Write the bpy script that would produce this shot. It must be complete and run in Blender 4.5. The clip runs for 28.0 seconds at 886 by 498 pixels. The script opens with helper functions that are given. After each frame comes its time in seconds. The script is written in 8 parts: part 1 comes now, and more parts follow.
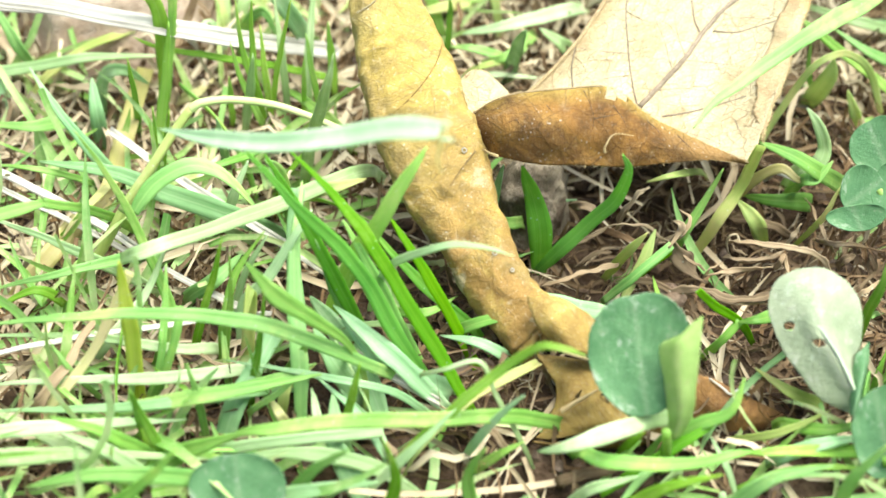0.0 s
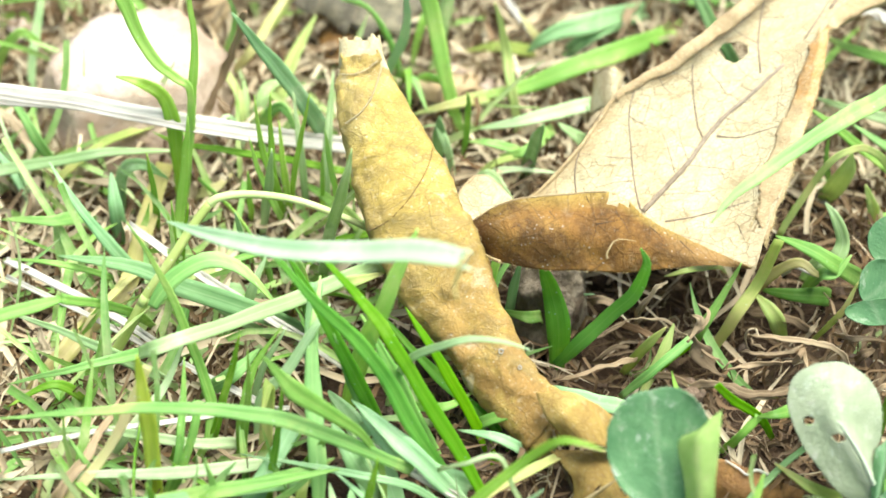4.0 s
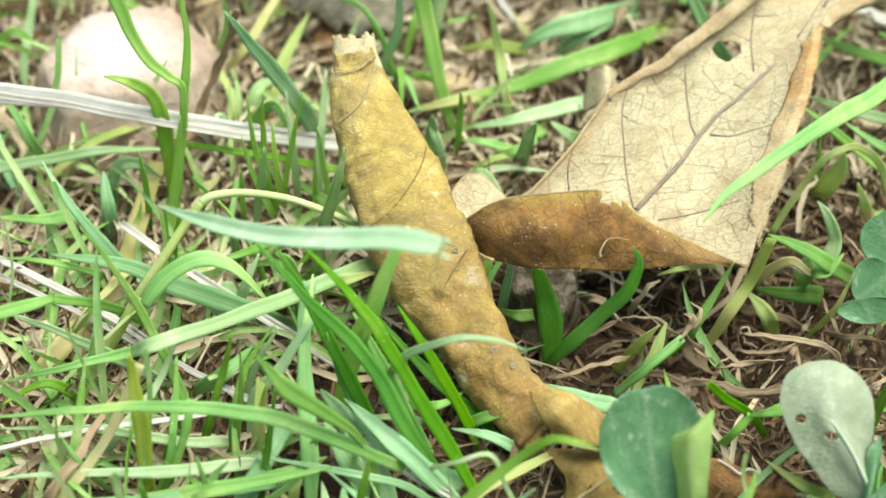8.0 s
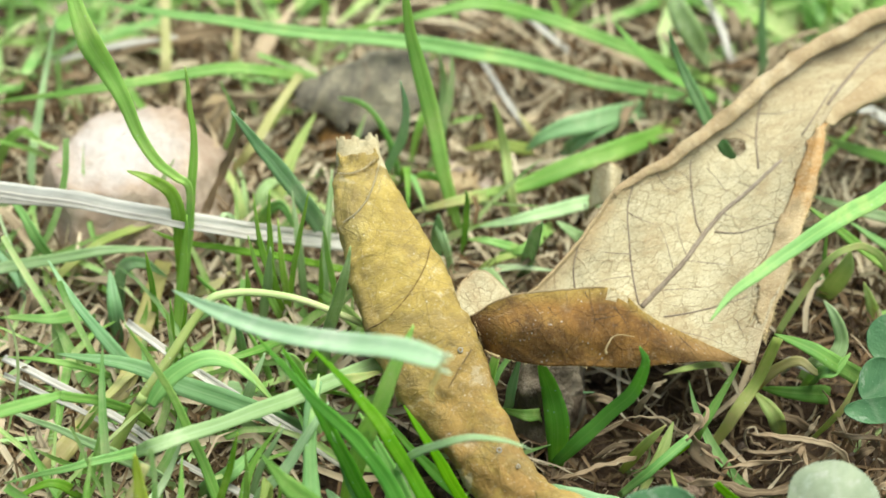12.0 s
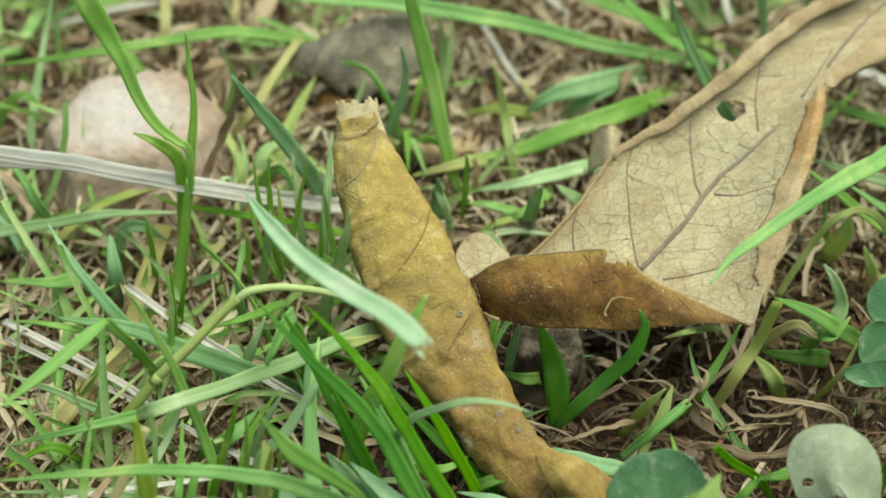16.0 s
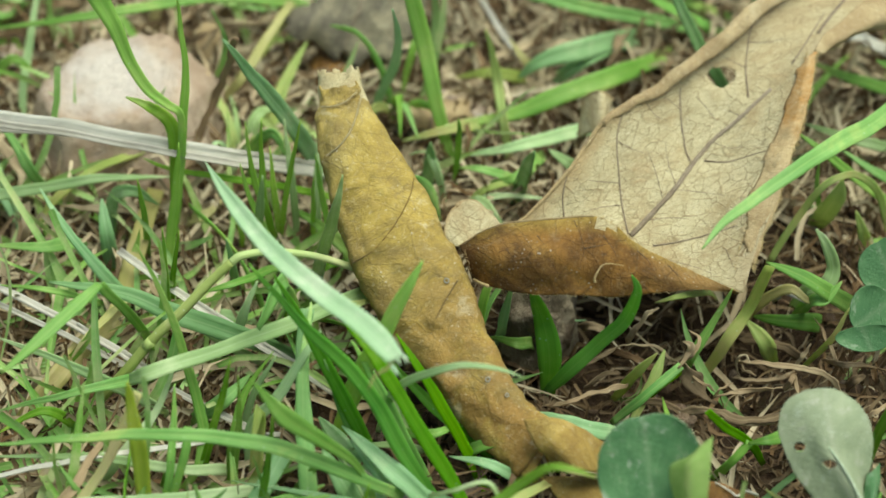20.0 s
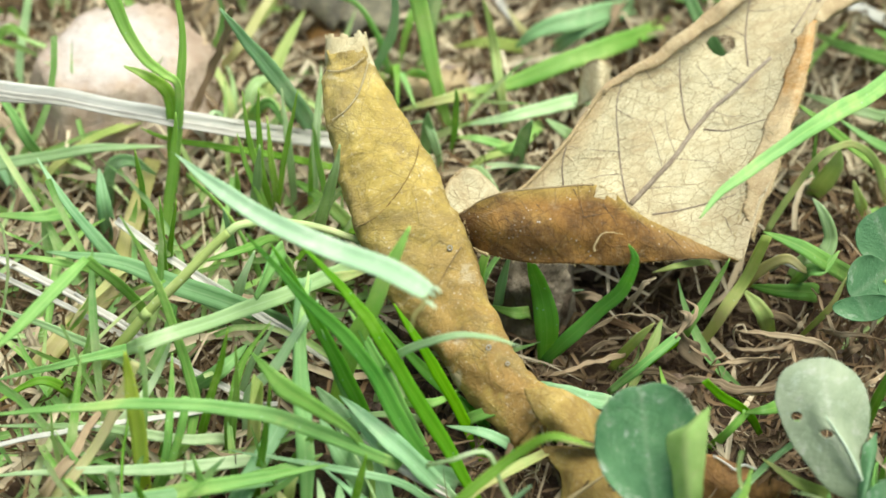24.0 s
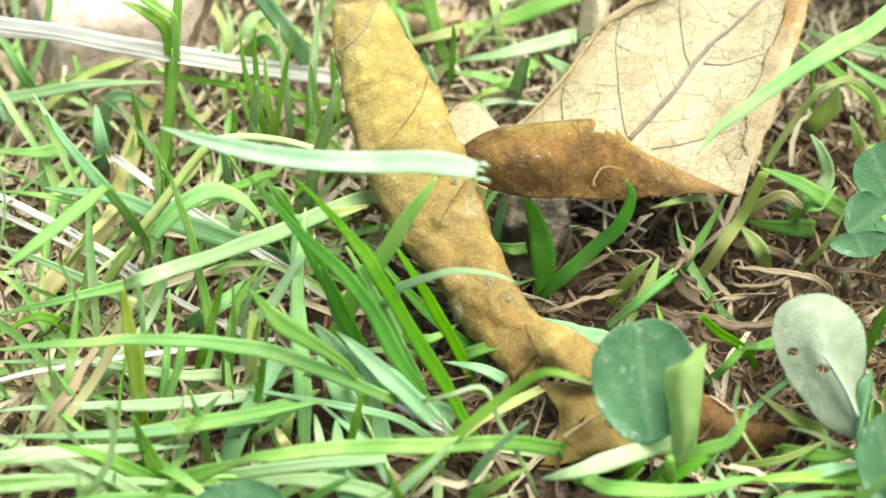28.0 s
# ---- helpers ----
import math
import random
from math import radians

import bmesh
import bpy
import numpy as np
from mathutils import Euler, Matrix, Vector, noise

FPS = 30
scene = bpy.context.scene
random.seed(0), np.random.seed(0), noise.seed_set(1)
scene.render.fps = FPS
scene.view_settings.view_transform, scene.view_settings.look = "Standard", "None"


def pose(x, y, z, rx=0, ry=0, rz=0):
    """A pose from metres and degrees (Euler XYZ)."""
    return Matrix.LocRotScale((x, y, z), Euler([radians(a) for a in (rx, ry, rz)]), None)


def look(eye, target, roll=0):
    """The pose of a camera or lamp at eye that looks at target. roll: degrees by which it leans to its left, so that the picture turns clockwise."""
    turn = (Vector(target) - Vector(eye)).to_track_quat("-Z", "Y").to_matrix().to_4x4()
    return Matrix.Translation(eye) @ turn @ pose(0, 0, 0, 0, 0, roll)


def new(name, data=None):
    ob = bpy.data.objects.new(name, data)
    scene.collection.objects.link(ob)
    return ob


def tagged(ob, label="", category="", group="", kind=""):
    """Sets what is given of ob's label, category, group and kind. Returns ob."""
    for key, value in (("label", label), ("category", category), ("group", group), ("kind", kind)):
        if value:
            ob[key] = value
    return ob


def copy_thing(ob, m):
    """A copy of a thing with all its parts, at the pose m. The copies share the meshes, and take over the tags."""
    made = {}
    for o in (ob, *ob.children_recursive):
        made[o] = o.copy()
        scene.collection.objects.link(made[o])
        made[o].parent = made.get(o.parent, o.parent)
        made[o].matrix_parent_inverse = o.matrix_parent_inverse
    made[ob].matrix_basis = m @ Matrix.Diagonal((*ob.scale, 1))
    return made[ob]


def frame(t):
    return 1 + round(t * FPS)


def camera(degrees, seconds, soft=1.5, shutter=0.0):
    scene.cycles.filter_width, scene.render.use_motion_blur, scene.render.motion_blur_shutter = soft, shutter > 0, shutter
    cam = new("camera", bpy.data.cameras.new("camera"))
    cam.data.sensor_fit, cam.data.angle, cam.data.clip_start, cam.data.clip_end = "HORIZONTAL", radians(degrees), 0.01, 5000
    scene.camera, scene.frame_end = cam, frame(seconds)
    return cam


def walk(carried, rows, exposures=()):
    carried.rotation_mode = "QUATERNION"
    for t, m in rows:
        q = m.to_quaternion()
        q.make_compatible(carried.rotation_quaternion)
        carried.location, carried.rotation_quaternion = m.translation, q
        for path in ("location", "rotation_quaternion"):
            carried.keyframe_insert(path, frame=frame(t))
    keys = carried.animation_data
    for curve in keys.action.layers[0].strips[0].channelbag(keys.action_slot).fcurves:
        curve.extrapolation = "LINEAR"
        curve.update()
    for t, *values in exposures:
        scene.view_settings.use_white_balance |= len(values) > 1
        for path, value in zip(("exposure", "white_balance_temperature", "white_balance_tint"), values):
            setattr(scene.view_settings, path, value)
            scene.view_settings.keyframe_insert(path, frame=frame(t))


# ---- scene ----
MM = 0.001
cam = camera(22, 28.0, 1.6)
cam.data.dof.use_dof = True
cam.data.dof.focus_distance = 0.314
cam.data.dof.aperture_fstop = 16.5
PATH = [
    (0, pose(0.0000, -0.2376, 0.2376, 42.666, -0.197, -0.182)),
    (0.5, pose(0.0000, -0.2376, 0.2376, 42.883, -0.205, -0.190)),
    (1, pose(0.0000, -0.2376, 0.2376, 43.046, -0.228, -0.213)),
    (1.5, pose(0.0000, -0.2376, 0.2376, 43.199, -0.196, -0.184)),
    (2, pose(0.0000, -0.2376, 0.2376, 43.319, -0.290, -0.274)),
    (2.5, pose(0.0000, -0.2376, 0.2376, 43.514, -0.369, -0.350)),
    (3, pose(0.0000, -0.2376, 0.2376, 43.623, -0.305, -0.291)),
    (3.5, pose(0.0000, -0.2376, 0.2376, 44.297, -0.169, -0.165)),
    (4, pose(0.0000, -0.2376, 0.2376, 45.036, 0.133, 0.133)),
    (4.5, pose(0.0000, -0.2376, 0.2376, 44.993, 0.118, 0.118)),
    (6.5, pose(0.0000, -0.2376, 0.2376, 44.913, -0.016, -0.016)),
    (7, pose(0.0000, -0.2376, 0.2376, 45.000, 0.030, 0.030)),
    (7.5, pose(0.0000, -0.2376, 0.2376, 45.044, 0.076, 0.076)),
    (8, pose(0.0000, -0.2376, 0.2376, 45.000, -0.000, 0.000)),
    (8.5, pose(0.0000, -0.2376, 0.2376, 45.066, -0.216, -0.216)),
    (9, pose(0.0000, -0.2376, 0.2376, 45.001, -0.307, -0.307)),
    (9.5, pose(0.0000, -0.2376, 0.2376, 45.087, -0.215, -0.215)),
    (10, pose(0.0000, -0.2376, 0.2376, 45.500, -0.198, -0.202)),
    (10.5, pose(0.0000, -0.2376, 0.2376, 47.087, -0.029, -0.031)),
    (11, pose(0.0000, -0.2376, 0.2376, 47.805, 0.103, 0.114)),
    (11.5, pose(0.0000, -0.2376, 0.2376, 47.782, 0.133, 0.146)),
    (12, pose(0.0000, -0.2376, 0.2376, 47.500, 0.104, 0.113)),
    (12.5, pose(0.0000, -0.2376, 0.2376, 47.283, 0.148, 0.161)),
    (13, pose(0.0000, -0.2376, 0.2376, 46.718, 0.121, 0.128)),
    (13.5, pose(0.0000, -0.2376, 0.2376, 46.696, 0.076, 0.081)),
    (15.5, pose(0.0000, -0.2376, 0.2376, 46.588, 0.150, 0.159)),
    (16, pose(0.0000, -0.2376, 0.2376, 46.588, 0.105, 0.111)),
    (16.5, pose(0.0000, -0.2376, 0.2376, 46.674, 0.105, 0.112)),
    (17, pose(0.0000, -0.2376, 0.2376, 46.435, 0.136, 0.143)),
    (17.5, pose(0.0000, -0.2376, 0.2376, 45.718, 0.107, 0.109)),
    (18, pose(0.0000, -0.2376, 0.2376, 45.718, -0.136, -0.140)),
    (18.5, pose(0.0000, -0.2376, 0.2376, 45.653, -0.243, -0.248)),
    (19, pose(0.0000, -0.2376, 0.2376, 45.674, -0.106, -0.108)),
    (19.5, pose(0.0000, -0.2376, 0.2376, 45.739, -0.106, -0.108)),
    (20, pose(0.0000, -0.2376, 0.2376, 45.695, -0.030, -0.030)),
    (20.5, pose(0.0000, -0.2376, 0.2376, 45.348, 0.230, 0.232)),
    (21, pose(0.0000, -0.2376, 0.2376, 44.718, 0.340, 0.337)),
    (21.5, pose(0.0000, -0.2376, 0.2376, 44.934, 0.093, 0.092)),
    (23.5, pose(0.0000, -0.2376, 0.2376, 44.934, -0.031, -0.031)),
    (24, pose(0.0000, -0.2376, 0.2376, 44.934, -0.077, -0.077)),
    (24.5, pose(0.0000, -0.2376, 0.2376, 44.891, -0.077, -0.077)),
    (25, pose(0.0000, -0.2376, 0.2376, 44.782, -0.124, -0.123)),
    (25.5, pose(0.0000, -0.2376, 0.2376, 43.738, 0.040, 0.038)),
    (26, pose(0.0000, -0.2376, 0.2376, 43.499, -0.103, -0.097)),
    (26.5, pose(0.0000, -0.2376, 0.2376, 43.391, -0.166, -0.157)),
    (27, pose(0.0000, -0.2376, 0.2376, 43.326, -0.181, -0.171)),
    (27.5, pose(0.0000, -0.2376, 0.2376, 43.282, -0.150, -0.142)),
    (28, pose(0.0000, -0.2376, 0.2376, 43.326, -0.134, -0.126)),
]
EXPOSURES = [(0, 1.81, 6270, 4), (1, 1.88, 6270, 4), (3, 1.90, 6270, 4), (4, 1.73, 6270, 4), (4.5, 1.45, 6270, 4), (7, 1.30, 6270, 1), (8, 1.25, 6270, 1), (10, 1.15, 6270, 1), (11, 1.15, 6270, 1), (12, 1.03, 6270, 1), (13.5, 0.70, 6270, 1), (16, 0.60, 6520, -6), (20, 0.60, 6520, -6), (21.5, 0.72, 6520, -6), (24, 1.11, 6270, 1), (25, 1.16, 6270, 1), (26, 1.31, 6270, 1), (28, 1.46, 6270, 1)]
walk(cam, PATH, EXPOSURES)

# ---- light: a bright overcast sky ----
world = bpy.data.worlds.new("overcast_sky")
scene.world = world
world.use_nodes = True
wn = world.node_tree.nodes
sky = wn.new("ShaderNodeTexSky")
sky.sky_type = "NISHITA"
sky.sun_disc = False
sky.sun_elevation = radians(73)
sky.sun_rotation = radians(79)
sky.air_density, sky.dust_density, sky.ozone_density = 1.0, 3.5, 0.8
world.node_tree.links.new(sky.outputs[0], wn["Background"].inputs[0])
wn["Background"].inputs[1].default_value = 0.077
sun = new("sun", bpy.data.lights.new("sun", "SUN"))
sun.data.energy, sun.data.angle, sun.data.color = 3.1, radians(55), (1.0, 0.985, 0.95)
sun.matrix_world = look((0.3, 0.06, 1.0), (0, 0, 0))


# ---- materials ----
class Nodes:
    """A small helper round one node material."""

    def __init__(self, name):
        self.mat = bpy.data.materials.new(name)
        self.mat.use_nodes = True
        self.tree = self.mat.node_tree
        self.bsdf = self.tree.nodes["Principled BSDF"]
        self.out = self.tree.nodes["Material Output"]

    def put(self, socket, value):
        if isinstance(value, bpy.types.NodeSocket):
            self.tree.links.new(value, socket)
        elif isinstance(value, tuple) and len(value) == 3 and socket.type == "RGBA":
            socket.default_value = (*value, 1)
        else:
            socket.default_value = value

    def add(self, kind, out=0, props=(), **inputs):
        n = self.tree.nodes.new(kind)
        for k, v in dict(props).items():
            if k == "operation":
                n.operation = v
            elif k == "feature":
                n.feature = v
            elif k == "clamp":
                n.clamp = v
        for k, v in inputs.items():
            key = int(k[1:]) if k[0] == "i" and k[1:].isdigit() else k.replace("_", " ")
            self.put(n.inputs[key], v)
        return n.outputs[out]

    def noise(self, vec, scale, detail=3.0, rough=0.55, distort=0.0):
        return self.add("ShaderNodeTexNoise", Vector=vec, Scale=scale, Detail=detail, Roughness=rough, Distortion=distort)

    def ramp(self, fac, *stops):
        n = self.tree.nodes.new("ShaderNodeValToRGB")
        self.put(n.inputs[0], fac)
        while len(n.color_ramp.elements) < len(stops):
            n.color_ramp.elements.new(0.5)
        for e, (p, c) in zip(n.color_ramp.elements, stops):
            e.position, e.color = p, (*c, 1) if len(c) == 3 else c
        return n.outputs[0]

    def mask(self, fac, lo, hi):
        return self.add("ShaderNodeMapRange", props={"clamp": True}, Value=fac, i1=lo, i2=hi)

    def mix(self, fac, a, b, blend="MIX"):
        n = self.tree.nodes.new("ShaderNodeMix")
        n.data_type, n.blend_type = "RGBA", blend
        self.put(n.inputs[0], fac), self.put(n.inputs[6], a), self.put(n.inputs[7], b)
        return n.outputs[2]

    def math(self, op, a, b=0.0):
        return self.add("ShaderNodeMath", props={"operation": op}, i0=a, i1=b)

    def shade(self, color, rough=0.6, gloss=0.4, bump=None, depth=0.0002, through_light=0.0, tint=None):
        self.put(self.bsdf.inputs["Base Color"], color)
        self.put(self.bsdf.inputs["Roughness"], rough)
        self.put(self.bsdf.inputs["Specular IOR Level"], gloss)
        normal = None
        if bump is not None:
            normal = self.add("ShaderNodeBump", Strength=0.7, Distance=depth, Height=bump)
            self.put(self.bsdf.inputs["Normal"], normal)
        if through_light:
            t = self.add("ShaderNodeBsdfTranslucent", Color=tint or color)
            n = self.tree.nodes.new("ShaderNodeMixShader")
            self.put(n.inputs[0], through_light)
            self.put(n.inputs[1], self.bsdf.outputs[0]), self.put(n.inputs[2], t)
            self.put(self.out.inputs[0], n.outputs[0])
        return self.mat


def grass(name, dark, light, aged, age=0.5, loose=False, lucid=0.36, gloss=0.24, rough=0.42):
    """Blade of grass: veins along it, patches of wear, pale specks, a withered tip."""
    m = Nodes(name)
    uv = m.add("ShaderNodeUVMap")
    rnd = m.add("ShaderNodeNewGeometry", 8) if loose else m.add("ShaderNodeObjectInfo", 5)
    shift = m.add("ShaderNodeCombineXYZ", i0=m.math("MULTIPLY", rnd, 31.0), i1=m.math("MULTIPLY", rnd, 57.0), i2=rnd)
    vec = m.add("ShaderNodeVectorMath", props={"operation": "ADD"}, i0=uv, i1=shift)
    sep = m.tree.nodes.new("ShaderNodeSeparateXYZ")
    m.put(sep.inputs[0], uv)
    along = m.add("ShaderNodeMapping", Vector=vec, Scale=(16.0, 0.35, 1.0))
    veins = m.noise(along, 2.2, 3.0)
    patch = m.noise(vec, 0.9, 4.0, 0.6)
    fine = m.noise(vec, 9.0, 4.0, 0.65)
    ribs = m.math("SINE", m.math("ADD", m.math("MULTIPLY", sep.outputs[0], 210.0), m.math("MULTIPLY", veins, 5.0)))
    keel = m.mask(m.math("ABSOLUTE", sep.outputs[0]), 0.016, 0.005)
    mixed = m.math("ADD", m.math("MULTIPLY", veins, 0.16), m.math("ADD", m.math("MULTIPLY", patch, 0.79), m.math("MULTIPLY", ribs, 0.008)))
    col = m.ramp(mixed, (0.3, dark), (0.66, light))
    col = m.mix(m.math("MULTIPLY", keel, 0.2), col, aged)
    tone = m.math("MULTIPLY_ADD", rnd, 0.32)
    tone.node.inputs[2].default_value = 0.86
    col = m.add("ShaderNodeHueSaturation", Color=col, Value=tone, Saturation=m.math("SUBTRACT", 1.09, m.math("MULTIPLY", rnd, 0.22)),
                Hue=m.math("ADD", 0.494, m.math("MULTIPLY", rnd, 0.018)))
    col = m.mix(m.math("MULTIPLY", m.mask(m.math("ADD", patch, m.math("MULTIPLY", fine, 0.3)), 0.82 - 0.3 * age, 1.02 - 0.3 * age), 0.75), col, aged)
    speck = m.mask(m.add("ShaderNodeTexVoronoi", Vector=vec, Scale=7.0), 0.13, 0.05)
    col = m.mix(m.math("MULTIPLY", m.math("MULTIPLY", speck, m.mask(patch, 0.42, 0.58)), 0.6), col, (0.66, 0.7, 0.54))
    lit = m.add("ShaderNodeGamma", Color=m.add("ShaderNodeHueSaturation", Color=col, Hue=0.485, Saturation=1.08, Value=1.2), Gamma=0.7)
    return m.shade(col, m.math("ADD", rough - 0.1, m.math("MULTIPLY", fine, 0.25)), gloss, m.math("ADD", m.math("ADD", veins, m.math("MULTIPLY", ribs, 0.1)), m.math("MULTIPLY", fine, 0.4)), 0.00014, lucid, lit)


def dry_leaf_mat(name, pale, mid, dark, net=0.55, lucid=0.15, netscale=5.2, fold=0.45, ends=None, mottle=0.25, dust=0.6, blot=0.0, fuzzy=0.35, specks=0.0, rims=()):
    """Withered leaf: a net of veins, stains, dust and fuzz."""
    m = Nodes(name)
    uv = m.add("ShaderNodeUVMap")
    warp = m.add("ShaderNodeTexNoise", 1, Vector=uv, Scale=3.0, Detail=2.0)
    vec = m.add("ShaderNodeVectorMath", props={"operation": "MULTIPLY_ADD"}, i0=warp, i1=(0.07, 0.07, 0.07), i2=uv)
    big = m.noise(uv, 0.55, 5.0, 0.6)
    med = m.noise(uv, 2.6, 5.0, 0.65)
    fine = m.noise(uv, 16.0, 4.0, 0.7)
    cell = m.add("ShaderNodeTexVoronoi", props={"feature": "DISTANCE_TO_EDGE"}, Vector=vec, Scale=netscale)
    cell_2 = m.add("ShaderNodeTexVoronoi", props={"feature": "DISTANCE_TO_EDGE"}, Vector=vec, Scale=netscale * 2.3)
    lines = m.math("MAXIMUM", m.mask(cell, 0.03, 0.008), m.math("MULTIPLY", m.mask(cell_2, 0.05, 0.012), 0.6))
    col = m.ramp(m.math("ADD", m.math("MULTIPLY", big, 0.55), m.math("MULTIPLY", med, 0.45)), (0.36, dark), (fold + 0.05, mid), (0.64, pale))
    if ends:
        along = m.add("ShaderNodeSeparateXYZ", 1, Vector=uv)
        col = m.mix(m.mask(m.math("ADD", along, m.math("MULTIPLY", med, 2.4)), ends[0] + 1.2, ends[1] + 1.2), col, m.mix(m.mask(m.noise(vec, 1.1, 6.0, 0.7), 0.47, 0.66), ends[2], mid))
    for axis, edge, width, tone in rims:
        span = m.tree.nodes.new("ShaderNodeUVMap")
        span.uv_map = "Span"
        away = m.math("ABSOLUTE", m.math("SUBTRACT", m.add("ShaderNodeSeparateXYZ", axis, Vector=span.outputs[0]), edge))
        away = m.math("ADD", away, m.math("MULTIPLY", m.math("SUBTRACT", m.noise(vec, 1.6, 6.0, 0.7), 0.5), width * 1.1))
        col = m.mix(m.math("MULTIPLY", m.mask(away, width, width * 0.1), 0.8), col, tone)
    col = m.mix(m.math("MULTIPLY", m.math("MULTIPLY", lines, net), m.mask(med, 0.3, 0.55)), col, tuple(0.72 * c for c in dark))
    blotch = m.noise(vec, 1.7, 8.0, 0.72, 0.6)
    col = m.mix(m.math("MULTIPLY", m.mask(blotch, 0.53, 0.63), mottle), col, dark)
    col = m.mix(m.math("MULTIPLY", m.mask(blotch, 0.43, 0.36), mottle * dust), col, (0.56, 0.49, 0.33))
    if blot:
        col = m.mix(m.math("MULTIPLY", m.mask(m.noise(vec, 0.75, 7.0, 0.68, 0.4), 0.49, 0.62), blot), col, dark)
    stain = m.mask(m.noise(uv, 5.5, 6.0, 0.7), 0.62, 0.72)
    col = m.mix(m.math("MULTIPLY", stain, 0.55), col, (0.13, 0.075, 0.03))
    col = m.mix(m.math("MULTIPLY", m.mask(fine, 0.56, 0.75), fuzzy), col, (0.75, 0.66, 0.46))
    grit = m.mask(m.noise(uv, 26.0, 3.0, 0.6), 0.6, 0.68)
    col = m.mix(m.math("MULTIPLY", m.math("MULTIPLY", grit, m.mask(med, 0.42, 0.6)), 0.55), col, tuple(0.55 * c for c in dark))
    if specks:
        dots = m.math("MULTIPLY", m.mask(m.add("ShaderNodeTexVoronoi", Vector=vec, Scale=13.0), 0.2, 0.1), m.mask(med, 0.5, 0.62))
        col = m.mix(m.math("MULTIPLY", dots, specks), col, (0.78, 0.74, 0.64))
    hgt = m.math("ADD", m.math("MULTIPLY", lines, -0.35 * net), m.math("ADD", fine, m.math("MULTIPLY", med, 1.6)))
    return m.shade(col, 0.75, 0.25, hgt, 0.00035, lucid)


def earth(name, dark, mid, light, scale, depth, loose=False, rough=0.95):
    m = Nodes(name)
    pos = m.add("ShaderNodeTexCoord", 3)
    a, b, c = m.noise(pos, scale, 6.0, 0.6), m.noise(pos, scale * 7, 6.0, 0.7), m.noise(pos, scale * 45, 3.0)
    fac = m.math("ADD", m.math("MULTIPLY", a, 0.45), m.math("MULTIPLY", b, 0.55))
    col = m.ramp(fac, (0.34, dark), (0.5, mid), (0.68, light))
    if loose:
        rnd = m.add("ShaderNodeNewGeometry", 8)
        col = m.add("ShaderNodeHueSaturation", Color=col, Value=m.math("ADD", 0.5, rnd), Saturation=m.math("SUBTRACT", 1.15, m.math("MULTIPLY", rnd, 0.4)))
    return m.shade(col, rough, 0.2, m.math("ADD", b, m.math("MULTIPLY", c, 0.5)), depth)


def stone_mat(name, base, pale, stain, spot=None, pale_top=None):
    m = Nodes(name)
    pos = m.add("ShaderNodeTexCoord", 3)
    a, b, c = m.noise(pos, 90, 5.0, 0.6), m.noise(pos, 500, 6.0, 0.7), m.noise(pos, 3000, 3.0)
    col = m.mix(m.mask(a, 0.42, 0.58), base, pale)
    col = m.mix(m.math("MULTIPLY", m.mask(b, 0.5, 0.68), 0.6), col, stain)
    if spot:
        col = m.mix(m.mask(m.noise(pos, 110, 4.0, 0.6), 0.55, 0.62), col, spot)
    # paler round the given point, with an uneven edge
    if pale_top:
        away = m.add("ShaderNodeVectorMath", 1, props={"operation": "DISTANCE"}, i0=pos, i1=pale_top)
        away = m.math("ADD", away, m.math("MULTIPLY", m.math("SUBTRACT", m.noise(pos, 160, 6.0, 0.65), 0.5), 0.02))
        col = m.mix(m.math("MULTIPLY", m.mask(away, 0.011, 0.004), 0.6), col, (0.6, 0.56, 0.51))
    return m.shade(col, 0.7, 0.35, m.math("ADD", a, m.math("ADD", b, m.math("MULTIPLY", c, 0.3))), 0.0012)


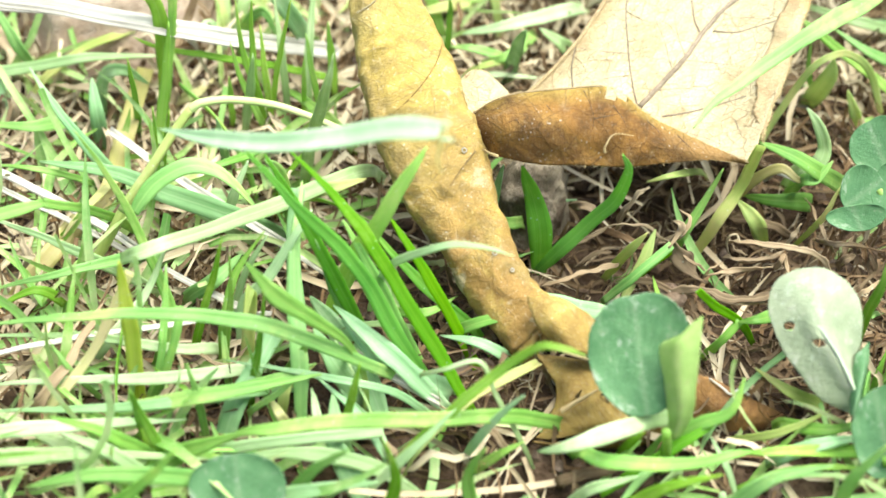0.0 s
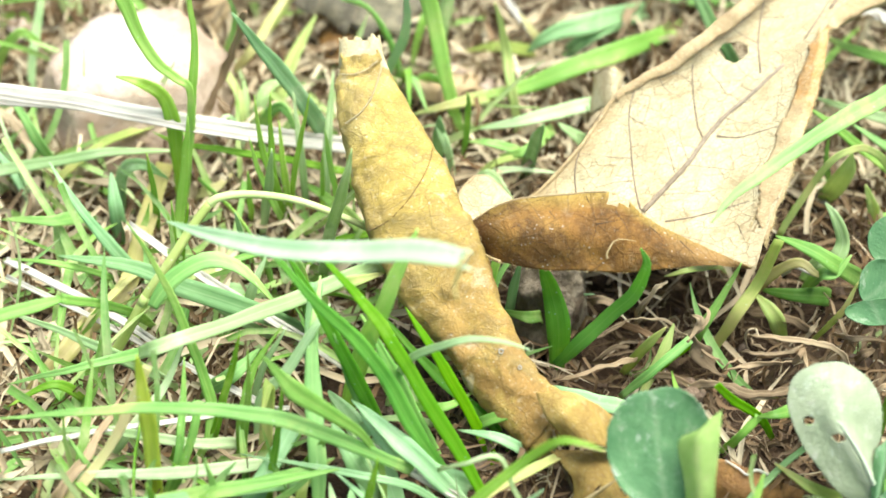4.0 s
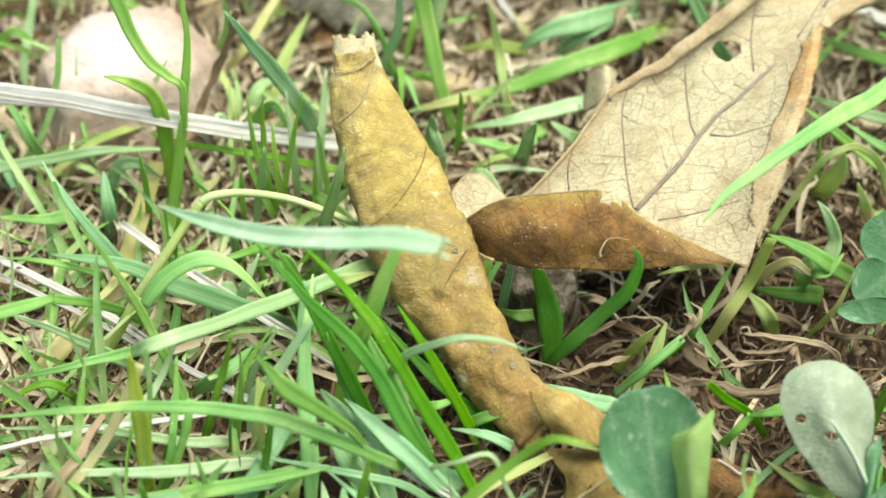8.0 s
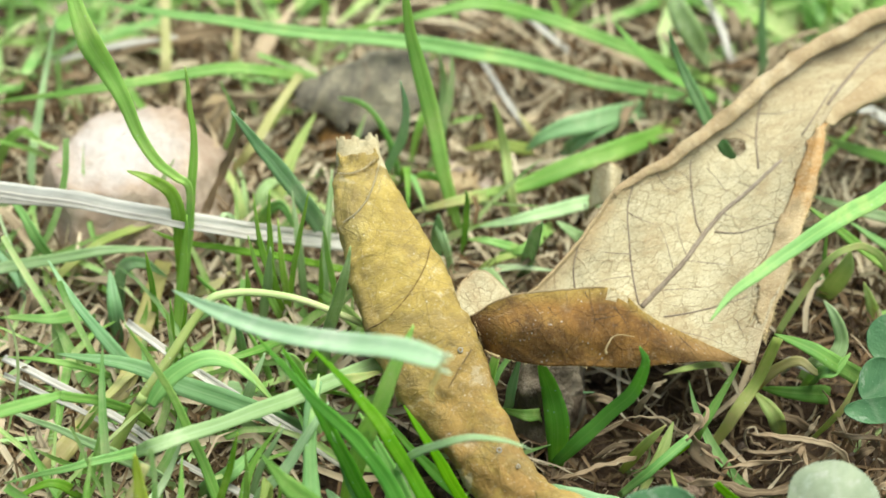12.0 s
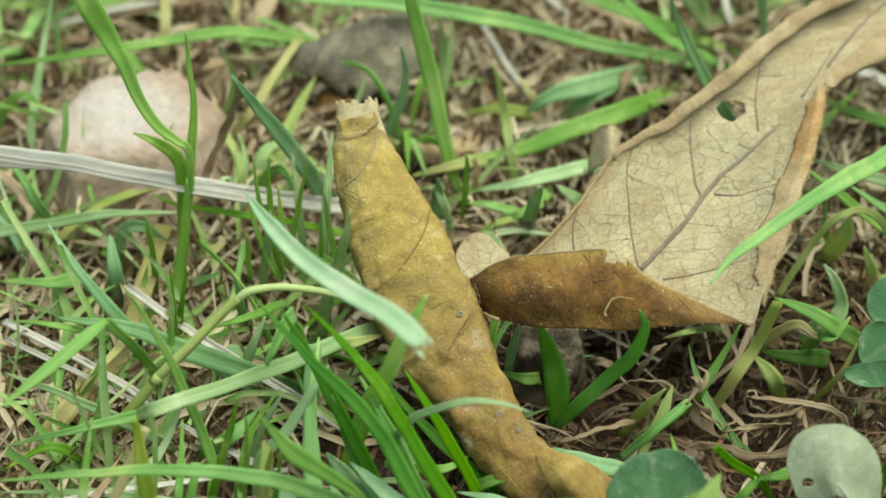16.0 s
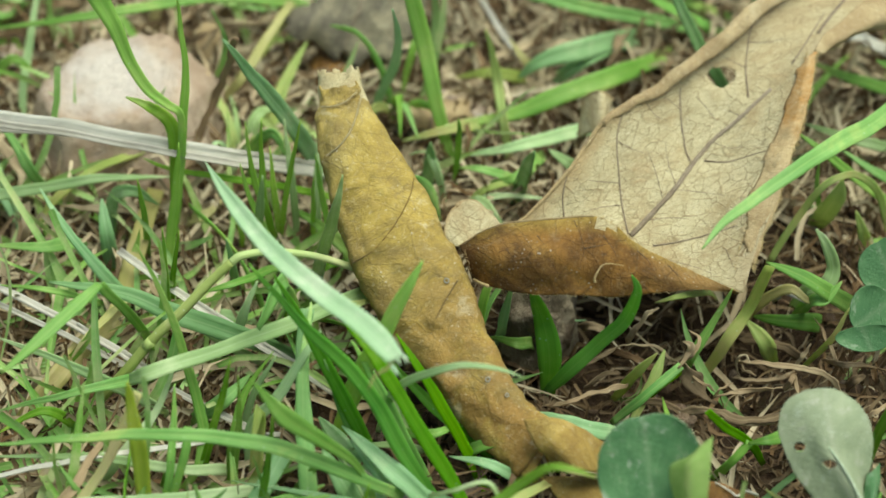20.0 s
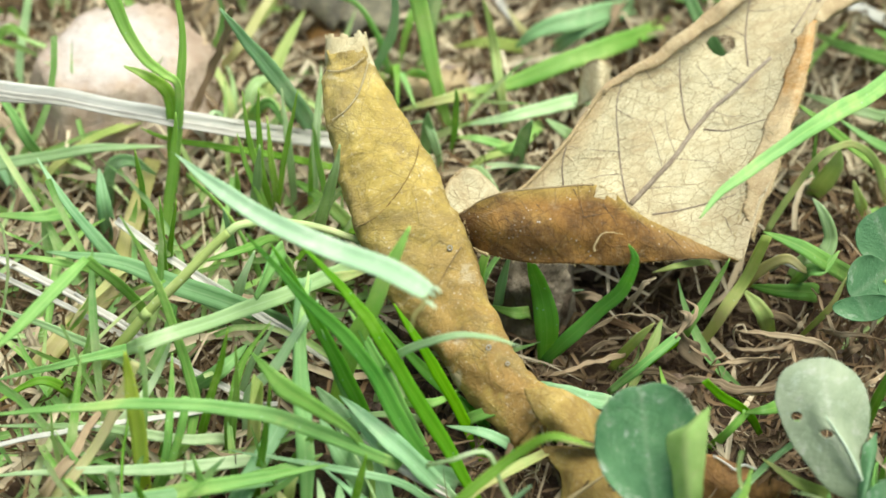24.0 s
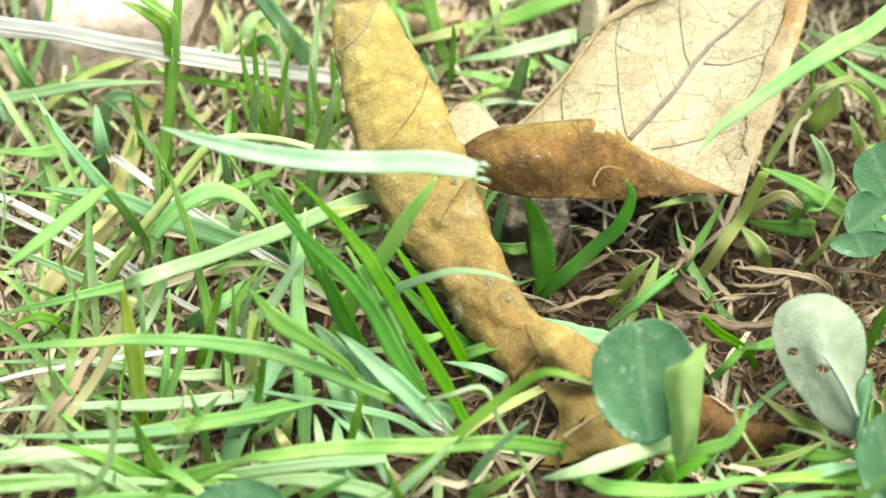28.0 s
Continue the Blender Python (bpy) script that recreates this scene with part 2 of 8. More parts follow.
MATS = {
    "bright": grass("fresh_grass", (0.14, 0.34, 0.035), (0.31, 0.54, 0.09), (0.52, 0.63, 0.14), 0.35),
    "vivid": grass("vivid_grass", (0.1, 0.31, 0.014), (0.2, 0.45, 0.03), (0.36, 0.55, 0.08), 0.25, lucid=0.5, gloss=0.2),
    "fresh": grass("light_grass", (0.24, 0.46, 0.06), (0.45, 0.65, 0.14), (0.56, 0.66, 0.24), 0.35, lucid=0.46),
    "stalk": grass("green_stalk", (0.38, 0.48, 0.14), (0.55, 0.62, 0.26), (0.62, 0.6, 0.3), 0.4, lucid=0.2),
    "lime": grass("yellow_green_grass", (0.42, 0.52, 0.07), (0.6, 0.67, 0.15), (0.64, 0.62, 0.2), 0.4, lucid=0.58),
    "green": grass("meadow_grass", (0.14, 0.32, 0.05), (0.34, 0.545, 0.14), (0.54, 0.62, 0.2), 0.4, gloss=0.3),
    "blue": grass("bluish_grass", (0.17, 0.34, 0.12), (0.36, 0.55, 0.26), (0.54, 0.64, 0.38), 0.4, gloss=0.34),
    "pale": grass("pale_grass", (0.3, 0.45, 0.17), (0.5, 0.63, 0.31), (0.66, 0.74, 0.46), 0.5, gloss=0.3),
    "olive": grass("ageing_grass", (0.31, 0.41, 0.1), (0.5, 0.57, 0.19), (0.58, 0.52, 0.22), 0.6, lucid=0.48),
    "yellow": grass("yellowed_grass", (0.391, 0.374, 0.119), (0.561, 0.51, 0.238), (0.527, 0.425, 0.221), 0.6, gloss=0.3),
    "straw": grass("bleached_straw", (0.33, 0.3, 0.235), (0.64, 0.61, 0.52), (0.44, 0.385, 0.29), 0.4, lucid=0.12, gloss=0.35),
    "tan": grass("dead_grass", (0.17, 0.115, 0.06), (0.54, 0.42, 0.26), (0.34, 0.24, 0.13), 0.5, lucid=0.15, gloss=0.2, rough=0.7),
    "whitish": grass("bleached_grass", (0.37, 0.55, 0.31), (0.55, 0.71, 0.46), (0.74, 0.77, 0.6), 0.55, gloss=0.3),
    "rust": grass("withered_grass", (0.06, 0.036, 0.018), (0.27, 0.185, 0.105), (0.32, 0.23, 0.13), 0.4, lucid=0.1, gloss=0.1, rough=0.85),
    "brown": grass("brown_stem", (0.24, 0.155, 0.085), (0.46, 0.33, 0.2), (0.45, 0.35, 0.22), 0.4, lucid=0.0, gloss=0.2, rough=0.75),
}
LAWN = grass("short_grass", (0.15, 0.34, 0.05), (0.38, 0.6, 0.18), (0.6, 0.62, 0.3), 0.7, loose=True)
THATCH = grass("dead_thatch", (0.0473, 0.0276, 0.0126), (0.304, 0.202, 0.104), (0.137, 0.0808, 0.0378), 0.5, loose=True, lucid=0.08, gloss=0.15, rough=0.8)
LITTER = grass("dead_leaf_litter", (0.04, 0.023, 0.011), (0.29, 0.2, 0.115), (0.13, 0.08, 0.038), 0.6, loose=True, lucid=0.1, gloss=0.15, rough=0.8)
HAY = grass("bleached_thatch", (0.3, 0.225, 0.125), (0.62, 0.52, 0.35), (0.44, 0.33, 0.19), 0.5, loose=True, lucid=0.1, gloss=0.25, rough=0.7)
TAN_LEAF = dry_leaf_mat("tan_dry_leaf", (0.61, 0.54, 0.34), (0.545, 0.47, 0.28), (0.36, 0.255, 0.125), 0.85, netscale=4.6, specks=0.3, fuzzy=0.5, mottle=0.18, ends=(3.0, 6.0, (0.42, 0.325, 0.18)), rims=((0, 0.0, 0.13, (0.4, 0.28, 0.13)), (0, 1.0, 0.1, (0.5, 0.4, 0.24))))
BROWN_LEAF = dry_leaf_mat("brown_dry_leaf", (0.43, 0.245, 0.066), (0.3, 0.15, 0.034), (0.075, 0.038, 0.015), 0.45, netscale=2.1, mottle=0.6, dust=0.3, blot=0.55, fuzzy=0.18, specks=0.9, lucid=0.3, rims=((1, 1.0, 0.22, (0.42, 0.295, 0.072)), (0, 0.0, 0.13, (0.0945, 0.0493, 0.027)), (0, 0.93, 0.25, (0.378, 0.227, 0.081))))
RIM_LEAF = dry_leaf_mat("rolled_leaf_edge", (0.55, 0.45, 0.28), (0.45, 0.34, 0.18), (0.3, 0.2, 0.1), 0.3, mottle=0.45, fuzzy=0.5, blot=0.4)
OCHRE_LEAF = dry_leaf_mat("ochre_dry_leaf", (0.505, 0.39, 0.13), (0.385, 0.276, 0.064), (0.21, 0.15, 0.055), 0.4, netscale=2.2, ends=(2.4, 5.0, (0.27, 0.158, 0.042)), mottle=0.6, lucid=0.06, blot=0.5, specks=0.5, fuzzy=0.35, dust=0.75)
ORANGE_RIM = dry_leaf_mat("orange_brown_leaf_margin", (0.63, 0.502, 0.297), (0.546, 0.414, 0.225), (0.357, 0.227, 0.099), 0.3, ends=(1.9, 2.7, (0.441, 0.236, 0.072)), fuzzy=0.45)
SEAM = dry_leaf_mat("leaf_seam", (0.3, 0.21, 0.085), (0.24, 0.16, 0.062), (0.16, 0.1, 0.04), 0.0)
FLAP_VEIN = dry_leaf_mat("brown_leaf_vein", (0.15, 0.08, 0.03), (0.1, 0.052, 0.02), (0.06, 0.03, 0.012), 0.0, fuzzy=0.1)
DARK_LEAF = dry_leaf_mat("rotting_leaf", (0.5, 0.43, 0.28), (0.27, 0.235, 0.15), (0.075, 0.066, 0.055), 0.5, netscale=2.4, fold=0.46, blot=0.65, mottle=0.75, rims=((0, 0.0, 0.16, (0.5, 0.42, 0.27)), (1, 0.0, 0.14, (0.5, 0.43, 0.29))))
FUZZ = dry_leaf_mat("leaf_fuzz", (0.54, 0.435, 0.225), (0.465, 0.352, 0.165), (0.36, 0.247, 0.105), 0.0)
VEIN = dry_leaf_mat("leaf_vein", (0.38, 0.315, 0.23), (0.29, 0.23, 0.16), (0.15, 0.1, 0.06), 0.0)
FOOT_LEAF = dry_leaf_mat("brown_ochre_leaf", (0.42, 0.3, 0.1), (0.3, 0.185, 0.05), (0.12, 0.07, 0.025), 0.2, mottle=0.6, blot=0.6, fuzzy=0.15, specks=0.5)
TAIL_LEAF = dry_leaf_mat("reddish_brown_leaf", (0.4, 0.235, 0.085), (0.28, 0.145, 0.045), (0.1, 0.048, 0.018), 0.3, netscale=2.4, mottle=0.5, blot=0.4, fuzzy=0.12, specks=0.4)
OCHRE_FOOT = dry_leaf_mat("pale_ochre_leaf", (0.56, 0.42, 0.14), (0.44, 0.3, 0.08), (0.21, 0.125, 0.036), 0.35, netscale=2.6, mottle=0.6, blot=0.45, fuzzy=0.3, specks=0.5, lucid=0.25)
LINING_LEAF = dry_leaf_mat("cream_leaf_lining", (0.62, 0.55, 0.35), (0.54, 0.46, 0.26), (0.36, 0.28, 0.14), 0.3, mottle=0.3, fuzzy=0.3)


def clover_mat(name, dark, light, mark, dusty, lucid, fade=0.5):
    """Clover: fine side veins slanting off the midrib, a paler band, dust."""
    m = Nodes(name)
    uv = m.add("ShaderNodeUVMap")
    sep = m.tree.nodes.new("ShaderNodeSeparateXYZ")
    m.put(sep.inputs[0], uv)
    u = m.math("ABSOLUTE", sep.outputs[0])
    big, fine = m.noise(uv, 1.6, 4.0, 0.6), m.noise(uv, 14.0, 5.0, 0.7)
    slant = m.math("ADD", m.math("SUBTRACT", sep.outputs[1], m.math("MULTIPLY", u, 0.9)), m.math("MULTIPLY", big, 0.12))
    ribs = m.math("SINE", m.math("MULTIPLY", slant, 75.0))
    col = m.mix(m.mask(big, 0.35, 0.65), dark, light)
    col = m.mix(m.math("MULTIPLY", m.mask(ribs, 0.5, 1.0), 0.12), col, light)
    col = m.mix(m.math("MULTIPLY", m.mask(u, 0.06, 0.004), 0.2), col, mark)
    col = m.mix(m.math("MULTIPLY", m.mask(m.noise(uv, 3.4, 6.0, 0.7), 0.55, 0.7), fade), col, mark)
    col = m.mix(m.math("MULTIPLY", m.mask(fine, 0.6, 0.76), dusty * 0.55), col, (0.62, 0.62, 0.5))
    scuff = m.math("MULTIPLY", m.mask(m.noise(uv, 2.1, 8.0, 0.75, 0.5), 0.54, 0.66), m.mask(fine, 0.4, 0.6))
    col = m.mix(m.math("MULTIPLY", scuff, dusty), col, (0.6, 0.62, 0.52))
    return m.shade(col, 0.62, 0.3, m.math("ADD", m.math("MULTIPLY", ribs, 0.03), m.math("ADD", fine, big)), 0.0003, lucid)


CLOVER = clover_mat("clover_green", (0.072, 0.178, 0.068), (0.132, 0.268, 0.11), (0.35, 0.42, 0.26), 1.0, 0.3, 0.5)
CLOVER_PALE = clover_mat("clover_pale_underside", (0.25, 0.3, 0.175), (0.36, 0.395, 0.25), (0.5, 0.48, 0.38), 0.7, 0.2, 0.8)
CLOVER_FOLD = clover_mat("clover_fold", (0.3, 0.46, 0.11), (0.46, 0.6, 0.2), (0.5, 0.46, 0.24), 0.5, 0.45, 0.8)
# pale tone that puts the light on rims and one crease into colour
CLOVER_LIT_EDGE = clover_mat("clover_lit_edge", (0.38, 0.47, 0.3), (0.5, 0.56, 0.4), (0.55, 0.5, 0.4), 0.4, 0.1, 0.5)
SOIL = earth("soil", (0.018, 0.011, 0.006), (0.045, 0.027, 0.014), (0.15, 0.1, 0.06), 45.0, 0.0015)
CRUMB = earth("soil_crumb", (0.022, 0.013, 0.007), (0.065, 0.04, 0.022), (0.18, 0.12, 0.07), 90.0, 0.0004, loose=True)
PINK_STONE = stone_mat("pinkish_stone", (0.33, 0.24, 0.17), (0.48, 0.4, 0.32), (0.24, 0.155, 0.1), (0.63, 0.6, 0.55))
PALE_TOP_STONE = stone_mat("pale_topped_stone", (0.36, 0.255, 0.175), (0.47, 0.36, 0.26), (0.23, 0.15, 0.09), pale_top=(-0.002, 0.0005, 0.0085))
GREY_STONE = stone_mat("grey_stone", (0.13, 0.1, 0.062), (0.24, 0.195, 0.13), (0.05, 0.034, 0.018), (0.07, 0.048, 0.026))
CLOD = stone_mat("brown_clod", (0.14, 0.09, 0.055), (0.2, 0.14, 0.09), (0.07, 0.045, 0.03))


# ---- building helpers ----
def part(name, mesh, material, parent=None, label="", at=None):
    """Links a mesh as one object, under a thing where one is given."""
    ob = new(name, mesh)
    if not mesh.materials:
        mesh.materials.append(material)
    ob.parent = parent
    if at is not None:
        ob.location = at
    return tagged(ob, label)


def thing(name, x, y, label, category, group=""):
    ob = new(name)
    ob.empty_display_size = 0.005
    ob.location = (x * MM, y * MM, 0)
    return tagged(ob, label, category, group)


def mesh_of(name, verts, faces, uvs=None, smooth=True, span=None):
    me = bpy.data.meshes.new(name)
    me.from_pydata(np.asarray(verts).tolist(), [], faces if isinstance(faces, list) else faces.tolist())
    if uvs is not None:
        idx = np.empty(len(me.loops), dtype=np.int32)
        me.loops.foreach_get("vertex_index", idx)
        me.uv_layers.new(name="UVMap").data.foreach_set("uv", np.asarray(uvs, dtype=np.float32)[idx].ravel())
    if span is not None:
        me.uv_layers.new(name="Span").data.foreach_set("uv", np.asarray(span, dtype=np.float32)[idx].ravel())
    if smooth:
        me.polygons.foreach_set("use_smooth", np.ones(len(me.polygons), dtype=bool))
    me.update()
    return me


def unit(v):
    return v / np.maximum(np.linalg.norm(v, axis=-1, keepdims=True), 1e-9)


def sheet(name, P, thick, keep=None, even=False):
    """A sheet of real thickness over a grid of points in mm; keep says which of its cells stay."""
    P = np.asarray(P, float)
    R, C = P.shape[:2]
    n = unit(np.cross(np.gradient(P, axis=0), np.gradient(P, axis=1)))
    top, low = (P + n * thick / 2).reshape(-1, 3), (P - n * thick / 2).reshape(-1, 3)
    du = np.zeros((R, C)), np.zeros((R, C))
    du[0][:, 1:] = np.cumsum(np.linalg.norm(np.diff(P, axis=1), axis=2), axis=1)
    du[1][1:] = np.cumsum(np.linalg.norm(np.diff(P, axis=0), axis=2), axis=0)
    if even:
        du[0][:], du[1][:] = du[0].mean(0), du[1].mean(1)[:, None]
    du[0][:] -= du[0][:, -1:] / 2
    uv = np.stack([du[0], du[1]], -1).reshape(-1, 2) * 0.1
    faces, seen, N = [], {}, R * C
    for r in range(R - 1):
        for c in range(C - 1):
            if keep is not None and not keep[r, c]:
                continue
            q = (r * C + c, r * C + c + 1, (r + 1) * C + c + 1, (r + 1) * C + c)
            faces.append(q)
            faces.append(tuple(N + i for i in reversed(q)))
            for a, b in zip(q, q[1:] + q[:1]):
                if (b, a) in seen:
                    del seen[(b, a)]
                else:
                    seen[(a, b)] = 1
    for a, b in seen:
        faces.append((b, a, N + a, N + b))
    span = np.stack(np.meshgrid(np.linspace(0, 1, C), np.linspace(0, 1, R)), -1).reshape(-1, 2)
    return mesh_of(name, np.concatenate([top, low]) * MM, faces, np.concatenate([uv, uv]), span=np.concatenate([span, span]))


def spline(pts, per=6):
    """A smooth curve through the given points."""
    p = np.asarray(pts, float)
    if len(p) == 2:
        return p[0] + (p[1] - p[0]) * np.linspace(0, 1, 2 * per + 1)[:, None]
    e = np.concatenate([[2 * p[0] - p[1]], p, [2 * p[-1] - p[-2]]])
    t = np.linspace(0, 1, per, endpoint=False)[:, None]
    out = []
    for a, b, c, d in zip(e, e[1:], e[2:], e[3:]):
        out.append(0.5 * (2 * b + (c - a) * t + (2 * a - 5 * b + 4 * c - d) * t**2 + (3 * b - a - 3 * c + d) * t**3))
    return np.concatenate(out + [p[-1:]])


def surface(rows, nr, nc):
    """A smooth surface through a grid of points."""
    g = np.asarray(rows, float)
    long = np.stack([spline(g[:, j], nr) for j in range(g.shape[1])], 1)
    return np.stack([spline(long[i], nc) for i in range(len(long))], 0)


def ribbon(curve, width, roll=0.0, twist=0.0, vee=0.25, tip="point", cols=5, rng=None):
    """The grid of a blade: a curve from base to tip, its width, the roll and twist in degrees, the depth of its keel."""
    c = np.asarray(curve, float)
    t = unit(np.gradient(c, axis=0))
    s = np.linspace(0, 1, len(c))
    hint = np.array([0.0, -0.62, 0.78])
    side = unit(np.cross(t, hint))
    nrm = np.cross(side, t)
    a = np.radians(roll + twist * (s - 0.5))[:, None]
    side, nrm = side * np.cos(a) + nrm * np.sin(a), nrm * np.cos(a) - side * np.sin(a)
    if tip == "point":
        w = np.minimum(1, 0.6 + 1.6 * s) * np.clip((1 - s) / 0.45, 0.02, 1) ** 0.62
    elif tip == "leaf":
        w = np.interp(s, [0, 0.3, 0.42, 0.6, 0.8, 1], [0.3, 0.33, 0.42, 0.62, 1, 0.04])
    elif tip == "torn":
        w = np.interp(s, [0, 0.04, 0.12, 0.4, 0.75, 1], [0.8, 1.0, 1.1, 1.0, 0.75, 0.03])
    elif tip == "ragged":
        w = np.clip(s / 0.08, 0.25, 1) * np.clip((1 - s) / 0.12, 0.12, 1) * (0.92 + 0.08 * np.sin(s * 17 + width * 9))
    elif tip == "cut":
        w = np.minimum(1, 0.6 + 1.6 * s) * (1 - 0.15 * s)
    else:
        w = np.clip(0.75 + 0 * s, 0, 1) * np.clip((1 - s) / 0.2, 0.45, 1)
    if rng is not None:
        w = w * (1 + 0.05 * np.sin(s * rng.uniform(9, 22) + rng.uniform(0, 6)))
    x = np.linspace(-0.5, 0.5, cols)
    return c[:, None] + side[:, None] * (x[None, :, None] * (w * width)[:, None, None]) + nrm[:, None] * ((np.abs(x) * 2 * vee * 0.5)[None, :, None] * (w * width)[:, None, None])


def rod(name, curve, radius, sides=6):
    """A tapering round rod along a curve in mm; radius a number or one for each end."""
    c = np.asarray(curve, float)
    r = np.linspace(*(radius if isinstance(radius, tuple) else (radius, radius)), len(c))
    t = unit(np.gradient(c, axis=0))
    u = unit(np.cross(t, np.array([0.3, -0.5, 0.81])))
    v = np.cross(t, u)
    k = np.arange(sides) * 2 * np.pi / sides
    P = c[:, None] + r[:, None, None] * (u[:, None] * np.cos(k)[None, :, None] + v[:, None] * np.sin(k)[None, :, None])
    n = len(c)
    faces = [(i * sides + j, i * sides + (j + 1) % sides, (i + 1) * sides + (j + 1) % sides, (i + 1) * sides + j) for i in range(n - 1) for j in range(sides)]
    faces += [tuple(range(sides - 1, -1, -1)), tuple((n - 1) * sides + j for j in range(sides))]
    length = np.concatenate([[0], np.cumsum(np.linalg.norm(np.diff(c, axis=0), axis=1))])
    uv = np.stack(np.broadcast_arrays((np.arange(sides) / sides)[None] * 0.3, length[:, None] * 0.1), -1).reshape(-1, 2)
    return mesh_of(name, P.reshape(-1, 3) * MM, faces, uv)


blade_rng = np.random.default_rng(5)
LOOKS = {
    "vivid": "vivid green",     "bright": "fresh bright green", "fresh": "light green", "stalk": "yellowish green", "lime": "translucent yellow-green", "green": "green", "blue": "bluish green", "pale": "pale whitish green", "olive": "ageing olive-green",
    "yellow": "yellowed", "straw": "bleached white", "rust": "withered brown", "tan": "dead tan", "whitish": "whitish", "brown": "dry brown",
}


def blade(owner, look_of, width, roll, tip, *pts, name="blade"):
    """One blade of grass from its base to its tip, points in mm."""
    base = np.array(pts[0], float)
    grid = ribbon(spline(np.array(pts, float) - base, 7), width, roll, blade_rng.uniform(-30, 30) * (9 if tip == "ragged" else 4 if look_of in ("tan", "rust") else 1), blade_rng.uniform(0.1, 0.36), tip, 5, blade_rng)
    dead = look_of in ("tan", "brown", "rust")
    sway_of, crinkle = (0.16, 0.03) if not dead else (0.3, 0.2) if tip == "ragged" else (0.5, 0.24)
    for p in grid.reshape(-1, 3):
        q = Vector(p + base) / (2.6 if dead else 5.0)
        p += np.array(noise.noise_vector(q)) * sway_of + np.array(noise.noise_vector(q * 2.7)) * crinkle
    at = base * MM
    if owner is not None:
        at = at - np.array(owner.location)
    return part(name, sheet(name, grid, 0.16), MATS[look_of], owner, at=at)


def sheath(owner, look_of):
    """The pale sheath at the foot of a shoot."""
    c = spline([(0, 0, -2.5), (0.2, 0.1, 0.5), (0.1, 0.3, 3.0)], 4)
    return part("sheath", rod("sheath", c, (0.75, 0.45), 7), MATS["pale"], owner)


def lone_blade(look_of, width, roll, tip, *pts, name="grass_blade", label=""):
    ob = blade(None, look_of, width, roll, tip, *pts, name=name)
    return tagged(ob, label or LOOKS[look_of] + " blade of grass in the lawn", "grass", "grass blades")


def straw(width, roll, *pts):
    """A flattened bleached stalk with split fibres along it."""
    ob = thing("straw", pts[0][0], pts[0][1], "bleached whitish straw split into flat fibres", "straw", "straws")
    blade(ob, "straw", width, roll, "cut", *pts, name="stalk")
    p = np.array(pts, float)
    across = unit(np.cross(p[-1] - p[0], [0, -0.62, 0.78])) * width
    for off, wide, up in ((0.36, 0.3, 0.22), (-0.3, 0.42, 0.16)):
        q = p + across * off + np.array([0, -0.62, 0.78]) * up
        blade(ob, "straw", width * wide, roll + 14 * off, "cut", *[tuple(v) for v in q[: max(2, len(q) - (off > 0))]], name="fibre")
    return ob


# ---- ground ----
def relief(x, y):
    """The height of the soil in mm at a place in mm."""
    return 1.6 * noise.noise(Vector((x / 28, y / 28, 3.1))) + 0.9 * noise.noise(Vector((x / 8, y / 8, 7.7))) + 0.45 * noise.noise(Vector((x / 2.6, y / 2.6, 1.3))) - 1.2 - 9.0 * math.exp(-((x - 30) / 22) ** 2 - ((y + 16) / 15) ** 2) - 2.5 * math.exp(-((x + 22) / 9) ** 2 - ((y + 12) / 7) ** 2)


def build_ground():
    near = np.linspace(-110, 110, 261)
    far = 110 * 1.32 ** np.arange(1, 30)
    axis = np.concatenate([-far[::-1], near, far])
    n = len(axis)
    verts = np.zeros((n, n, 3))
    for i, y in enumerate(axis):
        for j, x in enumerate(axis):
            inside = abs(x) < 200 and abs(y) < 200
            verts[i, j] = x, y, relief(x, y) if inside else -1.5
    k = np.arange(n * n).reshape(n, n)
    faces = np.stack([k[:-1, :-1], k[:-1, 1:], k[1:, 1:], k[1:, :-1]], -1).reshape(-1, 4)
    ob = part("ground", mesh_of("ground", verts.reshape(-1, 3) * MM, faces), SOIL)
    tagged(ob, "bare crumbly brown soil under the lawn", "soil", kind="structure")


build_ground()


# ---- stones ----
def stone(name, x, y, z, size, material, label, seed, spin=0, facets=(), rough=1.0):
    bm = bmesh.new()
    bmesh.ops.create_icosphere(bm, subdivisions=5, radius=1.0)
    rng = np.random.default_rng(seed)
    cuts = [Vector(unit(rng.normal(size=3))) for _ in range(11)]
    lim = rng.uniform(0.72, 0.92, 11)
    if facets:
        cuts, lim = [Vector(f[:3]).normalized() for f in facets], [f[3] for f in facets]
    for v in bm.verts:
        d = v.co.normalized()
        r = 1.0
        for n, l in zip(cuts, lim):
            q = d.dot(n)
            if q > 0.05:
                r = min(r, l / q)
        r *= 1 + rough * (0.05 * noise.noise(d * 2.2 + Vector((seed, 0, 0))) + 0.024 * noise.noise(d * 8) + 0.012 * noise.noise(d * 24))
        v.co = Vector((d.x * size[0], d.y * size[1], d.z * size[2])) * r
    me = bpy.data.meshes.new(name)
    bm.to_mesh(me)
    bm.free()
    me.transform(Matrix.Diagonal((MM, MM, MM, 1)))
    me.polygons.foreach_set("use_smooth", np.ones(len(me.polygons), dtype=bool))
    ob = part(name, me, material)
    ob.location = (x * MM, y * MM, z * MM)
    ob.rotation_euler = (0, 0, radians(spin))
    return tagged(ob, label, "stone")


